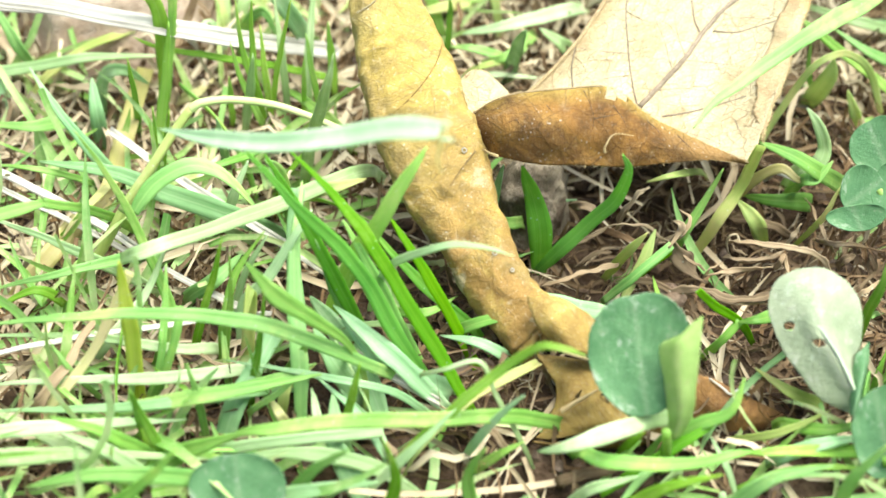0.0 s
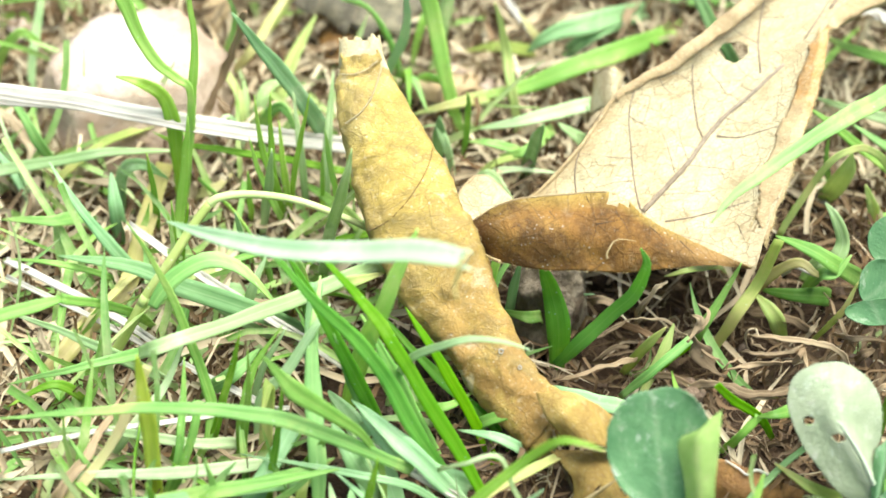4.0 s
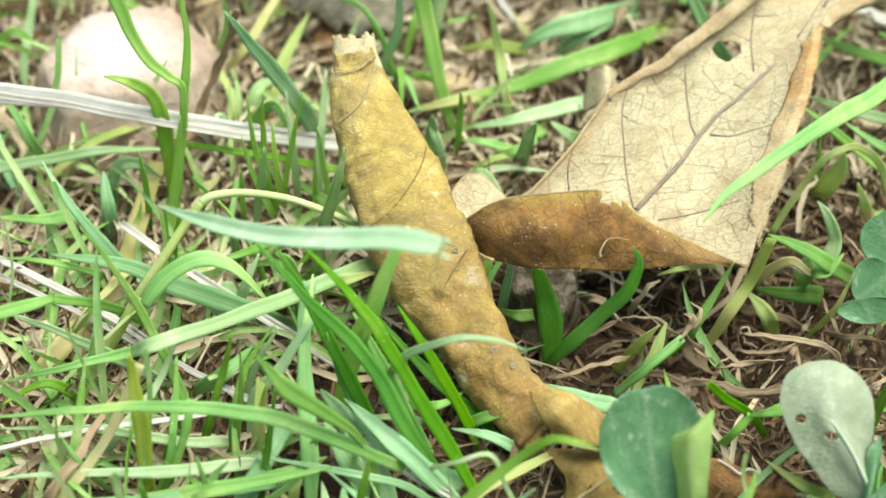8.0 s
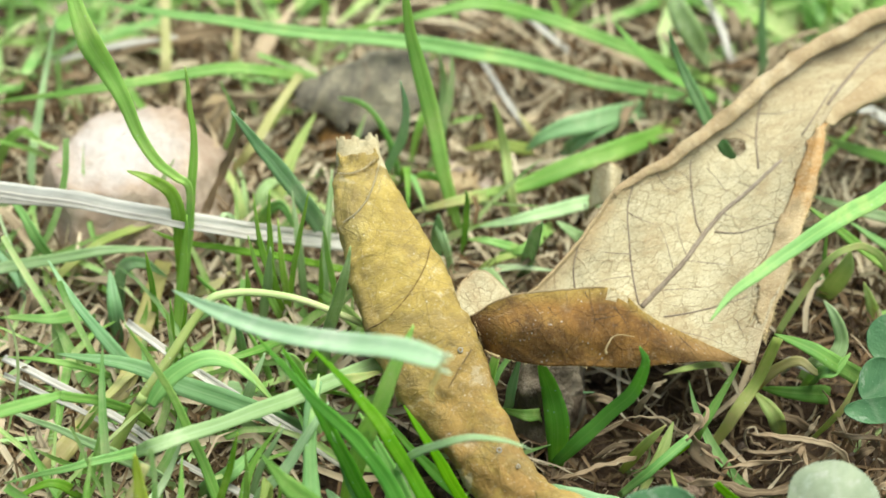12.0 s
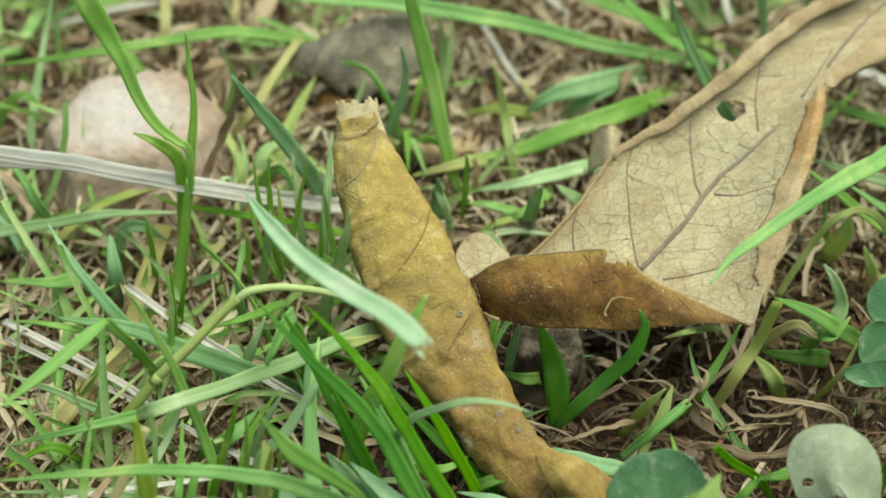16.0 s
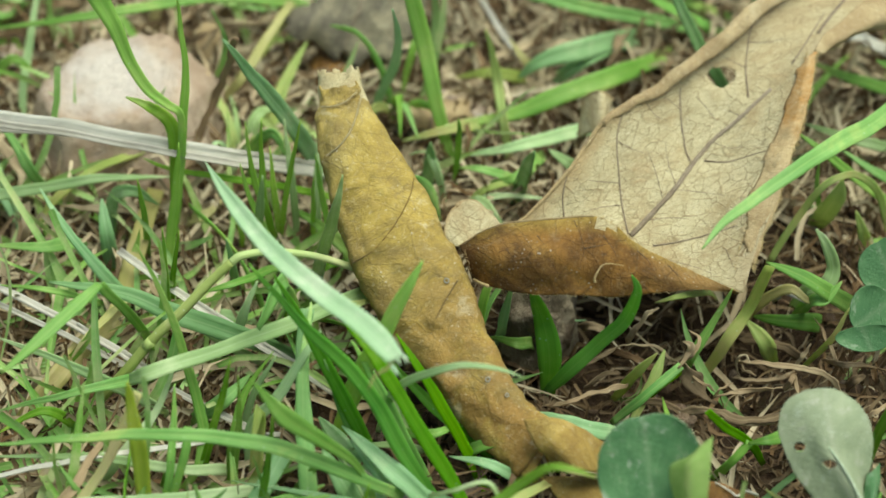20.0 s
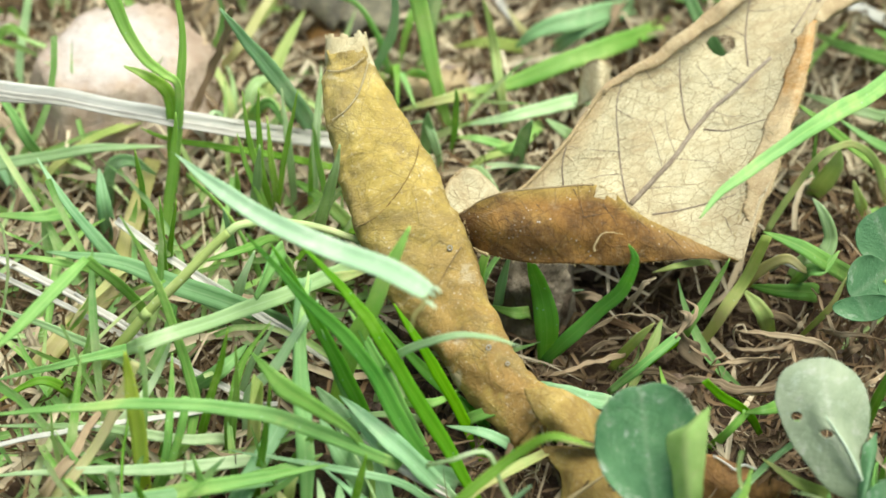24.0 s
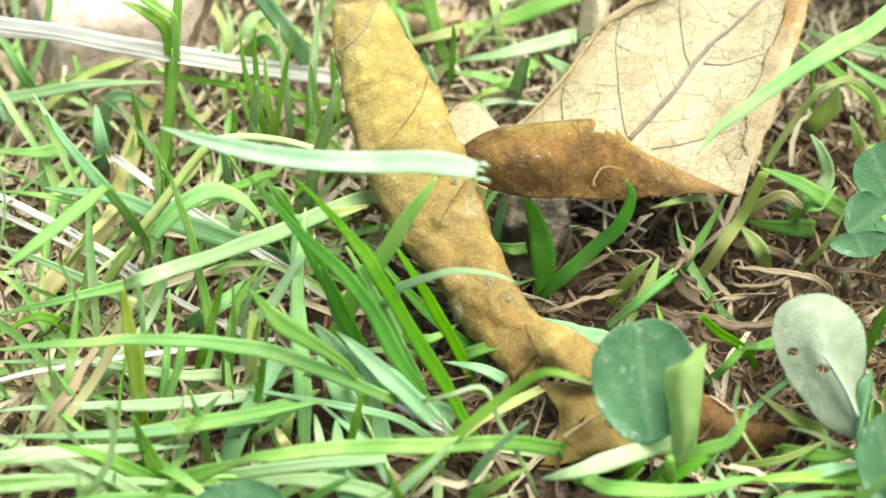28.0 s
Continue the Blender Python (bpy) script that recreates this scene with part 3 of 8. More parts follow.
stone("stone", *(-49.0, 31.5, 2.0), (17.0, 16.5, 15.5), PALE_TOP_STONE, "pinkish angular stone with a chalky white top", 4, 0, (
    (-0.05, -0.12, 1, 0.62), (0.1, -0.9, 0.4, 0.7), (-0.75, -0.5, 0.3, 0.84), (0.95, -0.15, 0.3, 0.82), (0.7, 0.1, 0.7, 0.83), (0, 1, 0.3, 0.72), (-1, 0.1, 0.2, 0.85), (0.5, -0.8, 0.1, 0.86), (-0.65, 0.4, 0.6, 0.84), (0.6, 0.7, 0.3, 0.86)))
stone("stone", *(14.6, -11.5, 1.0), (7.0, 5, 9.5), GREY_STONE, "grey-brown rough stone under the dry leaf", 9, 40, (
    (0.1, -0.8, 0.6, 0.74), (-0.7, -0.6, 0.3, 0.78), (0.8, -0.5, 0.2, 0.72), (0.2, 0.1, 1, 0.86), (-0.4, -0.2, 0.9, 0.82), (0.5, -0.9, -0.1, 0.8)), rough=3.2)
stone("pebble", *(-70.0, 50.1, 1.0), (2.4, 2.2, 2.0), PINK_STONE, "small white pebble on the bare soil", 12)
stone("pebble", *(-65.5, 80.2, 1.0), (4.5, 4, 3), PINK_STONE, "pale pinkish pebble on the bare soil", 15)
stone("pebble", *(0.5, 36.3, 0.0), (8, 6, 2.6), PINK_STONE, "flat pinkish brown stone among grass", 21)
stone("pebble", *(32.9, -28.5, 1.0), (2.4, 2, 1.8), CLOD, "small brown lump beside the clover", 22)


# ---- dry leaves ----
def leaf_grid(rows, nr, nc, crumple=0.35, seed=0.0):
    g = surface(rows, nr, nc)
    for p in g.reshape(-1, 3):
        q = Vector(p) / 7 + Vector((seed, 0, 0))
        p += np.array(noise.noise_vector(q)) * crumple + np.array(noise.noise_vector(q * 3.1)) * crumple * 0.35
    return g


def snapped(g, pts, lift):
    """A smooth line laid onto the side of a surface that faces up and forward."""
    flat = g.reshape(-1, 3)
    px, pu, pn = flat[:, 0], (flat[:, 1] + flat[:, 2]) * 0.7071, (flat[:, 2] - flat[:, 1]) * 0.7071
    c = []
    for p in spline(pts, 9):
        d = (px - p[0]) ** 2 + (pu - (p[1] + p[2]) * 0.7071) ** 2
        k = np.where(d < 1.2)[0]
        k = k[np.argsort(-pn[k])[:3]] if len(k) > 2 else np.argsort(d)[:3]
        q = flat[k].mean(0)
        n = np.array([0, -0.7071, 0.7071])
        c.append(np.array(p) + n * ((q - np.array(p)) @ n))
    c = np.array(c)
    for _ in range(2):
        c[1:-1] = (c[:-2] + 2 * c[1:-1] + c[2:]) / 4
    return c + np.array([0, -0.62, 0.78]) * lift


def vein_on(g, owner, radius, at, *pts, name="vein", lift=0.15, material=None):
    """A raised vein through the given places, laid onto the leaf."""
    flat = g.reshape(-1, 3)
    px, pu = flat[:, 0], (flat[:, 1] + flat[:, 2]) * 0.7071
    c = []
    for p in spline(pts, 9):
        d = (px - p[0]) ** 2 + (pu - (p[1] + p[2]) * 0.7071) ** 2
        k = np.argsort(d)[:4]
        w = 1 / (d[k] + 0.02)
        c.append((flat[k] * w[:, None]).sum(0) / w.sum())
    c = np.array(c)
    c[1:-1] = (c[:-2] + 2 * c[1:-1] + c[2:]) / 4
    c = c + np.array([0, -0.62, 0.78]) * lift
    return part(name, rod(name, c - at, radius, 5), material or VEIN, owner)


def wrinkled(curve, amount):
    c = np.array(curve)
    for p in c:
        p += np.array(noise.noise_vector(Vector(p) / 6.0)) * amount
    return c


def fuzz_along(curve, owner, at, count, length, seed, name="fuzz"):
    """Short hairs that stand off a withered edge."""
    rng = np.random.default_rng(seed)
    c = np.asarray(curve)
    verts, faces = [], []
    for k in range(count):
        i = rng.integers(0, len(c) - 1)
        p = c[i] + (c[i + 1] - c[i]) * rng.random() - at
        d = unit(rng.normal(size=3)) * length * rng.uniform(0.4, 1)
        s = unit(np.cross(d, [0, -0.6, 0.8])) * 0.055
        n = len(verts)
        verts += [p - s, p + s, p + d]
        faces.append((n, n + 1, n + 2))
    return part(name, mesh_of(name, np.array(verts) * MM, faces, np.array(verts)[:, :2] * 0.1), FUZZ, owner)


def build_broad_leaf():
    at = np.array((34.8, 2.5, 0.0))
    leaf = thing("dry_leaf", at[0], at[1], "large tan withered leaf with a folded brown edge", "leaf")
    rows = [
        [(5.9, -8.3, 15.8), (14.0, -8.4, 12.8), (24.4, -10.1, 11.1), (34.5, -12.9, 11.2), (42.4, -15.8, 12.5)],
        [(12.0, -5.2, 16.0), (19.8, -3.3, 13.7), (27.8, -3.8, 12.5), (36.5, -6.0, 12.4), (44.4, -10.2, 14.6)],
        [(17.9, 1.0, 18.7), (24.8, 3.1, 16.5), (32.2, 3.5, 15.5), (40.9, 1.8, 16.0), (47.7, -2.1, 19.1)],
        [(23.4, 8.4, 22.6), (29.8, 9.7, 20.3), (36.9, 10.3, 18.8), (44.4, 8.5, 19.8), (50.7, 5.1, 22.7)],
        [(29.8, 12.8, 24.1), (35.8, 15.4, 22.5), (42.0, 16.1, 22.4), (48.4, 14.8, 23.3), (52.9, 11.9, 25.4)],
        [(36.1, 17.7, 26.2), (41.0, 20.4, 24.7), (45.6, 21.5, 24.3), (50.5, 21.2, 24.7), (54.5, 19.4, 26.5)],
        [(43.6, 24.3, 28.6), (47.6, 26.7, 26.7), (51.5, 27.2, 25.8), (55.6, 26.9, 25.5), (58.8, 25.7, 25.7)],
        [(53.5, 33.8, 29.6), (56.5, 35.5, 27.0), (59.6, 35.4, 25.5), (62.4, 33.7, 25.2), (64.3, 32.0, 24.9)],
        [(67.4, 44.0, 29.9), (69.5, 44.5, 27.6), (71.5, 44.1, 25.7), (73.2, 42.9, 24.5), (74.7, 41.2, 24.2)],
    ]
    g = leaf_grid(rows, 18, 26, 0.4)
    veins = [
        [(27.0, -4.3, 12.6), (26.3, -0.9, 14.7), (25.9, 4.0, 16.7), (25.6, 7.5, 20.2), (26.6, 10.4, 23.2)],
        [(36.4, 5.9, 17.2), (35.7, 8.1, 18.0), (35.1, 12.6, 21.1), (35.1, 15.7, 22.7)],
        [(17.9, -3.0, 13.9), (17.6, -0.8, 16.2), (18.2, 2.1, 17.6)],
        [(38.3, 6.0, 17.3), (41.2, 5.8, 17.1), (43.6, 6.2, 17.5), (46.9, 6.2, 18.9)],
        [(30.5, -6.3, 12.1), (34.1, -5.9, 12.5), (38.1, -5.2, 13.2), (42.3, -4.3, 14.1)],
        [(45.0, 14.6, 21.7), (44.9, 19.0, 23.2), (45.7, 24.8, 24.8), (46.9, 28.5, 27.1)],
        [(51.4, 20.3, 23.1), (54.7, 24.8, 24.8), (57.5, 29.0, 26.2)],
    ]
    small = [
        [(37.4, 14.8, 21.9), (39.5, 13.1, 20.1), (41.3, 9.5, 19.4)],
        [(29.9, 12.7, 22.6), (31.5, 11.3, 21.2), (35.1, 10.3, 20.2)],
        [(33.7, 2.3, 15.0), (37.8, 2.0, 14.7), (41.9, 0.9, 15.0)],
        [(32.1, 1.5, 14.2), (31.0, 5.3, 16.6), (29.8, 7.3, 18.7)],
        [(25.8, 3.0, 15.7), (22.4, 3.1, 15.8), (18.4, 2.0, 17.5)],
        [(31.6, -8.3, 11.5), (36.3, -9.9, 11.3), (40.4, -12.6, 11.4)],
        [(42.2, 12.5, 21.0), (45.4, 10.8, 20.7), (46.9, 8.7, 21.4)],
        [(39.6, 8.6, 18.5), (42.0, 7.3, 18.6), (44.4, 7.4, 18.7)],
        [(34.2, 3.3, 14.6), (33.1, 6.4, 16.3), (32.8, 8.7, 18.6)],
        [(26.0, -0.0, 14.1), (23.0, -1.0, 14.6), (20.6, -2.2, 14.8)],
        [(29.6, -1.6, 12.6), (33.5, -2.0, 13.5), (36.6, -3.0, 13.9)],
        [(25.7, 7.9, 19.2), (28.1, 7.1, 18.4), (30.2, 6.6, 17.9)],
        [(40.5, -6.6, 11.8), (41.1, -9.4, 11.8), (41.6, -12.0, 12.1)],
        [(35.3, 12.6, 21.1), (33.2, 13.8, 22.2), (31.1, 13.3, 23.2)],
        [(45.1, 19.2, 23.5), (42.6, 20.1, 24.4), (41.4, 20.7, 24.9)],
        [(45.7, 24.2, 24.2), (48.8, 24.2, 24.2), (51.3, 24.8, 24.8)],
    ]
    # the surface is drawn down along the veins and bulges between them
    flat = g.reshape(-1, 3)
    depth = np.zeros(len(flat))
    for pts in veins + [[(27.4, -4.6, 12.4), (34.2, 3.3, 14.6), (39.6, 8.7, 18.6), (48.1, 14.8, 23.3)]]:
        c = spline(pts, 8)
        d = np.sqrt(((flat[:, None, :] - c[None]) ** 2).sum(2)).min(1)
        depth = np.maximum(depth, np.exp(-(d / 1.1) ** 2))
    flat += depth[:, None] * 0.45 * np.array([0, 0.7, -0.7])
    keep = np.ones((g.shape[0] - 1, g.shape[1] - 1), bool)
    hole = np.array((41.2, 17.6, 23.3))
    for p in flat:
        d = p - hole
        r = math.hypot(d[0], (d[1] + d[2]) * 0.95)
        edge = 2.15 + 0.5 * noise.noise(Vector((math.atan2(d[1], d[0]) * 0.9, 0, 0)))
        if 0.7 * edge < r < 1.3 * edge:
            p += d * (edge / r - 1) * (1.3 * edge - r) / (0.6 * edge) * 0.6
    for i in range(keep.shape[0]):
        for j in range(keep.shape[1]):
            d = (g[i, j] + g[i + 1, j + 1]) / 2 - hole
            edge = 2.15 + 0.5 * noise.noise(Vector((math.atan2(d[1], d[0]) * 0.9, 0, 0)))
            keep[i, j] = math.hypot(d[0], (d[1] + d[2]) * 0.95) > edge * 0.97
    part("leaf_blade", sheet("leaf_blade", g - at, 0.22, keep), TAN_LEAF, leaf)
    # midrib and side veins
    vein_on(g, leaf, (0.48, 0.34), at, (27.4, -4.6, 12.4), (30.8, -0.7, 13.4), (34.2, 3.3, 14.6), (36.7, 5.7, 17.0), (39.6, 8.7, 18.6), (43.0, 11.4, 19.9), (45.9, 13.3, 21.8), (48.3, 14.8, 23.3), name="midrib", lift=0.12)
    vein_on(g, leaf, (0.34, 0.24), at, (55.9, 25.1, 25.1), (59.3, 30.1, 25.9), (63.4, 36.0, 26.1), (68.7, 42.7, 25.7), name="midrib", lift=0.1)
    for pts in veins:
        vein_on(g, leaf, (0.19, 0.1), at, *pts, lift=0.09)
    for pts in small:
        vein_on(g, leaf, (0.1, 0.05), at, *pts, lift=0.07)
    # left edge rolled over, thicker towards the far end
    edge = g[:, 0]
    n = len(edge)
    k = int(n * 0.37)
    turn = np.linspace(-0.2, 1.55, 15) * np.pi
    run = edge[k:]
    t = unit(np.gradient(run, axis=0))
    across = unit(np.cross(t, np.array([0, -0.7071, 0.7071])))
    across = across * np.sign(across[:, :1])
    swell = np.interp(np.linspace(0, 1, n - k), [0, 0.25, 0.5, 1], [0.3, 0.75, 1.05, 1.25])
    curl = run[:, None] + swell[:, None, None] * (across[:, None] * (0.75 - np.cos(turn))[None, :, None] + np.array([0, -0.7071, 0.7071]) * (0.5 * np.sin(turn) + 0.15)[None, :, None])
    for p in curl.reshape(-1, 3):
        q = Vector(p) / 4.5
        p += np.array(noise.noise_vector(q)) * 0.5 + np.array(noise.noise_vector(q * 2.6)) * 0.22
    part("rolled_edge", sheet("rolled_edge", curl - at, 0.2), RIM_LEAF, leaf, "light brown rolled leaf edge")
    lip = edge[: k + 4]
    part("leaf_rim", rod("leaf_rim", wrinkled(lip, 0.2) - at, (0.22, 0.34), 8), TAN_LEAF, leaf)
    fuzz_along(edge, leaf, at, 700, 0.7, 2)
    fuzz_along(curl[:, 6], leaf, at, 500, 0.6, 8)
    # flap folded up along the lower edge
    flap = [
        [(4.8, -16.4, 15.4), (7.4, -19.9, 17.6), (12.6, -22.3, 18.7), (20.2, -23.2, 19.2), (27.9, -22.0, 18.3), (35.0, -19.9, 16.9), (41.6, -17.3, 13.8)],
        [(4.0, -15.8, 18.1), (7.3, -18.6, 21.7), (13.3, -20.3, 23.6), (20.1, -20.7, 23.8), (26.6, -20.5, 21.9), (33.0, -19.6, 18.6), (41.5, -17.7, 14.3)],
        [(3.0, -12.6, 18.5), (6.5, -13.5, 21.9), (11.8, -14.3, 24.6), (21.2, -15.4, 26.3), (26.5, -17.3, 23.7), (33.1, -17.6, 19.1), (41.5, -18.0, 14.6)],
    ]
    f = leaf_grid(flap, 18, 22, 0.35, 5.0)
    for p in f.reshape(-1, 3):
        q = Vector(p) / 3.2
        p += np.array([0, -0.7, 0.7]) * 0.35 * noise.noise(q)
    keep = np.ones((f.shape[0] - 1, f.shape[1] - 1), bool)
    keep[-5:, 66:71] = False
    keep[-3:, 71:77] = False
    part("folded_flap", sheet("folded_flap", f - at, 0.25, keep), BROWN_LEAF, leaf, "dark brown leaf edge folded upward")
    fuzz_along(f[-1], leaf, at, 500, 0.6, 4)
    fuzz_along(f[0], leaf, at, 350, 0.6, 5)
    fuzz_along(f[8:30, 2], leaf, at, 160, 0.6, 6)
    crest = f[-1, :66] + np.array([0, -0.05, 0.1])
    part("flap_rim", rod("flap_rim", crest - at, (0.13, 0.15), 6), RIM_LEAF, leaf)
    for pts in (
        [(4.0, -17.4, 16.6), (6.4, -18.2, 21.4), (9.2, -18.8, 23.6), (12.2, -17.5, 24.9), (15.3, -15.3, 25.7)],
        [(9.2, -18.8, 23.6), (10.7, -20.4, 22.1), (11.5, -21.8, 19.2)],
        [(13.3, -18.2, 25.6), (15.2, -20.3, 23.6), (15.6, -22.8, 19.7)],
        [(18.3, -16.1, 26.4), (19.5, -19.5, 24.4), (18.6, -21.9, 22.0), (19.4, -23.0, 19.4)],
        [(22.1, -17.5, 24.9), (23.9, -20.3, 23.6), (24.8, -22.1, 18.9)],
        [(19.5, -19.5, 24.4), (22.4, -19.1, 24.8), (24.7, -18.2, 24.3)],
        [(26.7, -18.2, 22.8), (28.6, -19.6, 21.4), (29.1, -21.4, 18.2)],
        [(6.6, -19.7, 19.9), (11.1, -20.4, 22.1), (16.3, -21.8, 22.1), (21.3, -21.4, 22.4)],
        [(31.0, -18.9, 20.7), (33.0, -19.5, 18.7), (34.3, -19.7, 17.0)],
    ):
        vein_on(f, leaf, (0.12, 0.07), at, *pts, lift=0.06, material=FLAP_VEIN)
    scar = spline([(20.9, -23.7, 22.2), (20.8, -23.4, 22.7), (21.2, -22.8, 23.3), (21.8, -21.9, 23.6), (22.9, -21.6, 23.7), (24.8, -21.1, 22.8)])
    thread = spline([(4.8, -18.8, 18.0), (5.7, -19.9, 18.3), (6.7, -20.9, 18.7)])
    part("thread", rod("thread", thread - at, (0.12, 0.3), 5), FUZZ, leaf, "pale loose thread of leaf skin")
    part("scar", rod("scar", scar - at, (0.2, 0.05), 5), FUZZ, leaf, "pale scratch on the brown flap")
    # orange-brown margin curled over along the far side
    r0, r1, k = int(n * 0.07), int(n * 0.63), g.shape[1] - 15
    m = g[r0:r1, k:].copy()
    lift = np.interp(np.arange(15), [0, 4, 10, 14], [0.08, 0.6, 0.8, 0.2])
    taper = np.interp(np.linspace(0, 1, r1 - r0), [0, 0.12, 0.3, 0.7, 1], [0.0, 0.15, 0.6, 1.0, 1.5])
    m += (taper[:, None] * lift[None])[..., None] * np.array([0.1, -0.68, 0.7])
    m[:, -4:] += (np.arange(1, 5) * 0.12)[None, :, None] * np.array([1, 0, 0])
    for p in m.reshape(-1, 3):
        p += np.array(noise.noise_vector(Vector(p) / 2.2)) * 0.25
    keep = np.ones((len(m) - 1, 14), bool)
    for i in range(len(m) - 1):
        for j in range(14):
            ragged = 0.08 * noise.noise(Vector((i * 0.21, j * 0.21, 2.0)))
            keep[i, j] = i / len(m) + ragged < 0.84 + 0.16 * j / 13 and j >= 14.5 * (1 - i / (0.3 * len(m))) and j >= 2.2 * (1 + noise.noise(Vector((i * 0.12, 0, 9.0))))
    part("curled_margin", sheet("curled_margin", m - at, 0.3, keep), ORANGE_RIM, leaf, "orange-brown curled leaf margin")
    fuzz_along(m[:, -1], leaf, at, 900, 0.8, 3)
    fuzz_along(m[:, 7], leaf, at, 700, 0.5, 13)
    far = [
        [(54.6, 19.5, 26.6), (55.8, 19.9, 25.6), (57.6, 22.7, 24.1)],
        [(57.8, 25.1, 26.5), (59.7, 24.1, 25.6), (62.1, 26.7, 23.8)],
        [(63.3, 31.5, 25.8), (65.4, 28.9, 24.7), (67.5, 30.4, 21.9)],
        [(73.2, 38.6, 25.9), (75.2, 37.5, 23.3), (77.5, 38.0, 19.6)],
    ]
    part("leaf_lobe", sheet("leaf_lobe", leaf_grid(far, 10, 10, 0.5, 12.0) - at, 0.22), RIM_LEAF, leaf, "light brown leaf lobe bent down")
    # two lobes curled up behind the flap
    lobes = (
        ([[(0.9, -10.3, 16.5), (2.4, -12.0, 17.7), (5.1, -12.7, 18.4), (9.1, -10.3, 19.4)],
          [(0.7, -8.3, 17.1), (2.7, -7.8, 17.7), (5.8, -8.5, 18.4), (8.5, -8.2, 18.7)],
          [(1.3, -5.4, 17.3), (2.9, -3.9, 17.3), (5.2, -4.4, 18.2), (7.8, -6.3, 17.8)],
          [(2.5, -3.7, 17.5), (3.7, -2.1, 17.0), (5.4, -2.6, 17.2), (7.3, -4.4, 16.8)]], 21.0),
        ([[(20.9, 18.7, 10.2), (22.2, 17.0, 12.8), (23.9, 15.8, 14.4), (25.3, 18.8, 14.6)],
          [(21.3, 21.5, 11.6), (22.8, 20.2, 14.5), (24.4, 18.7, 15.8), (25.7, 21.5, 14.5)],
          [(21.8, 24.4, 13.1), (23.3, 22.8, 15.8), (24.5, 22.1, 16.4), (26.2, 23.7, 13.8)]], 25.0),
    )
    for rows, seed in lobes:
        h = leaf_grid(rows, 8, 8, 0.3, seed)
        part("curled_lobe", sheet("curled_lobe", h - at, 0.25), TAN_LEAF, leaf)
        part("lobe_rim", rod("lobe_rim", h[-1] - at, (0.25, 0.25), 6), RIM_LEAF, leaf)
        fuzz_along(h[-1], leaf, at, 60, 0.5, int(seed))
    return leaf


broad_leaf = build_broad_leaf()


def build_rolled_leaf():
    at = np.array((15.1, -47.6, 0.0))
    leaf = thing("rolled_leaf", at[0], at[1], "ochre yellow withered leaf rolled into a tube", "leaf")
    lefts = [(-15.6, 9.5, 29.3), (-15.5, 6.3, 27.5), (-15.1, 0.0, 25.5), (-13.6, -5.8, 22.5), (-12.5, -11.4, 19.7), (-9.8, -17.5, 16.5), (-6.1, -22.9, 13.2), (-2.2, -27.8, 10.4), (2.0, -32.6, 7.7), (6.2, -37.1, 5.3), (10.1, -41.6, 3.7)]
    rights = [(-9.7, 9.8, 29.6), (-8.3, 7.3, 28.6), (-6.0, 2.3, 27.7), (-2.5, -3.8, 24.4), (0.9, -9.3, 21.8), (3.6, -14.8, 19.1), (5.8, -20.3, 15.8), (7.9, -25.3, 12.9), (10.4, -29.9, 10.4), (14.1, -34.2, 8.2), (17.9, -37.9, 7.3)]
    a, b = spline(lefts, 11), spline(rights, 11)
    axis, half = (a + b) / 2, np.linalg.norm(b - a, axis=1) / 2
    t = unit(np.gradient(axis, axis=0))
    u = unit(np.cross(t, np.array([0, -0.7, 0.7])))
    v = np.cross(u, t)
    turns = np.linspace(-1.55, 2.45, 130) * np.pi
    g = np.zeros((len(axis), len(turns), 3))
    for j, q in enumerate(turns):
        r = 0.84 + 0.16 * (turns[-1] - q) / (turns[-1] - turns[0])
        start = 0.04 * np.sin(q * 0.5 + 0.6)
        c, d = math.cos(q + 3.4), math.sin(q + 3.4)
        flat = (abs(c) ** 2.6 + abs(d) ** 2.6) ** (-1 / 2.6)
        g[:, j] = axis + half[:, None] * r * flat * (u * c + v * d * 0.62) + t * (start * 30)
    lines = [
        [(-11.2, -17.9, 21.7), (-8.7, -17.8, 23.3), (-6.4, -16.3, 24.8), (-4.3, -13.5, 26.1), (-2.8, -9.9, 26.9), (-2.4, -7.0, 27.0)],
        [(3.3, -21.2, 21.3), (1.4, -23.9, 19.9), (-0.3, -26.1, 17.7)],
        [(5.7, -25.5, 18.3), (4.4, -28.3, 16.9), (3.5, -30.5, 14.8)],
        [(-3.8, -5.5, 28.4), (-6.5, -6.6, 28.7), (-9.6, -7.9, 27.4), (-12.7, -8.7, 25.2)],
        [(9.1, -34.6, 13.5), (7.2, -36.3, 13.2), (4.9, -38.4, 11.1)],
        [(13.5, -40.1, 10.8), (11.6, -41.6, 10.8), (9.7, -43.4, 8.9)],
        [(0.8, -19.0, 23.4), (-1.1, -21.2, 21.3), (-3.0, -22.8, 19.7)],
    ]
    flat = g.reshape(-1, 3)
    side = (flat[:, 2] - flat[:, 1]) * 0.7071 - np.repeat((axis[:, 2] - axis[:, 1]) * 0.7071, len(turns))
    rise, crease = np.zeros(len(flat)), np.zeros(len(flat))
    for k, pts in enumerate(lines):
        c = spline(pts, 8)
        d = np.sqrt(((flat[:, None, 0] - c[None, :, 0]) ** 2) + (((flat[:, 1] + flat[:, 2])[:, None] - (c[:, 1] + c[:, 2])[None]) * 0.7071) ** 2).min(1)
        rise = np.maximum(rise, np.exp(-(d / 0.55) ** 2) * (1.0 if k < 3 else 0.6))
        crease = np.maximum(crease, np.exp(-((d - 1.6) / 1.1) ** 2))
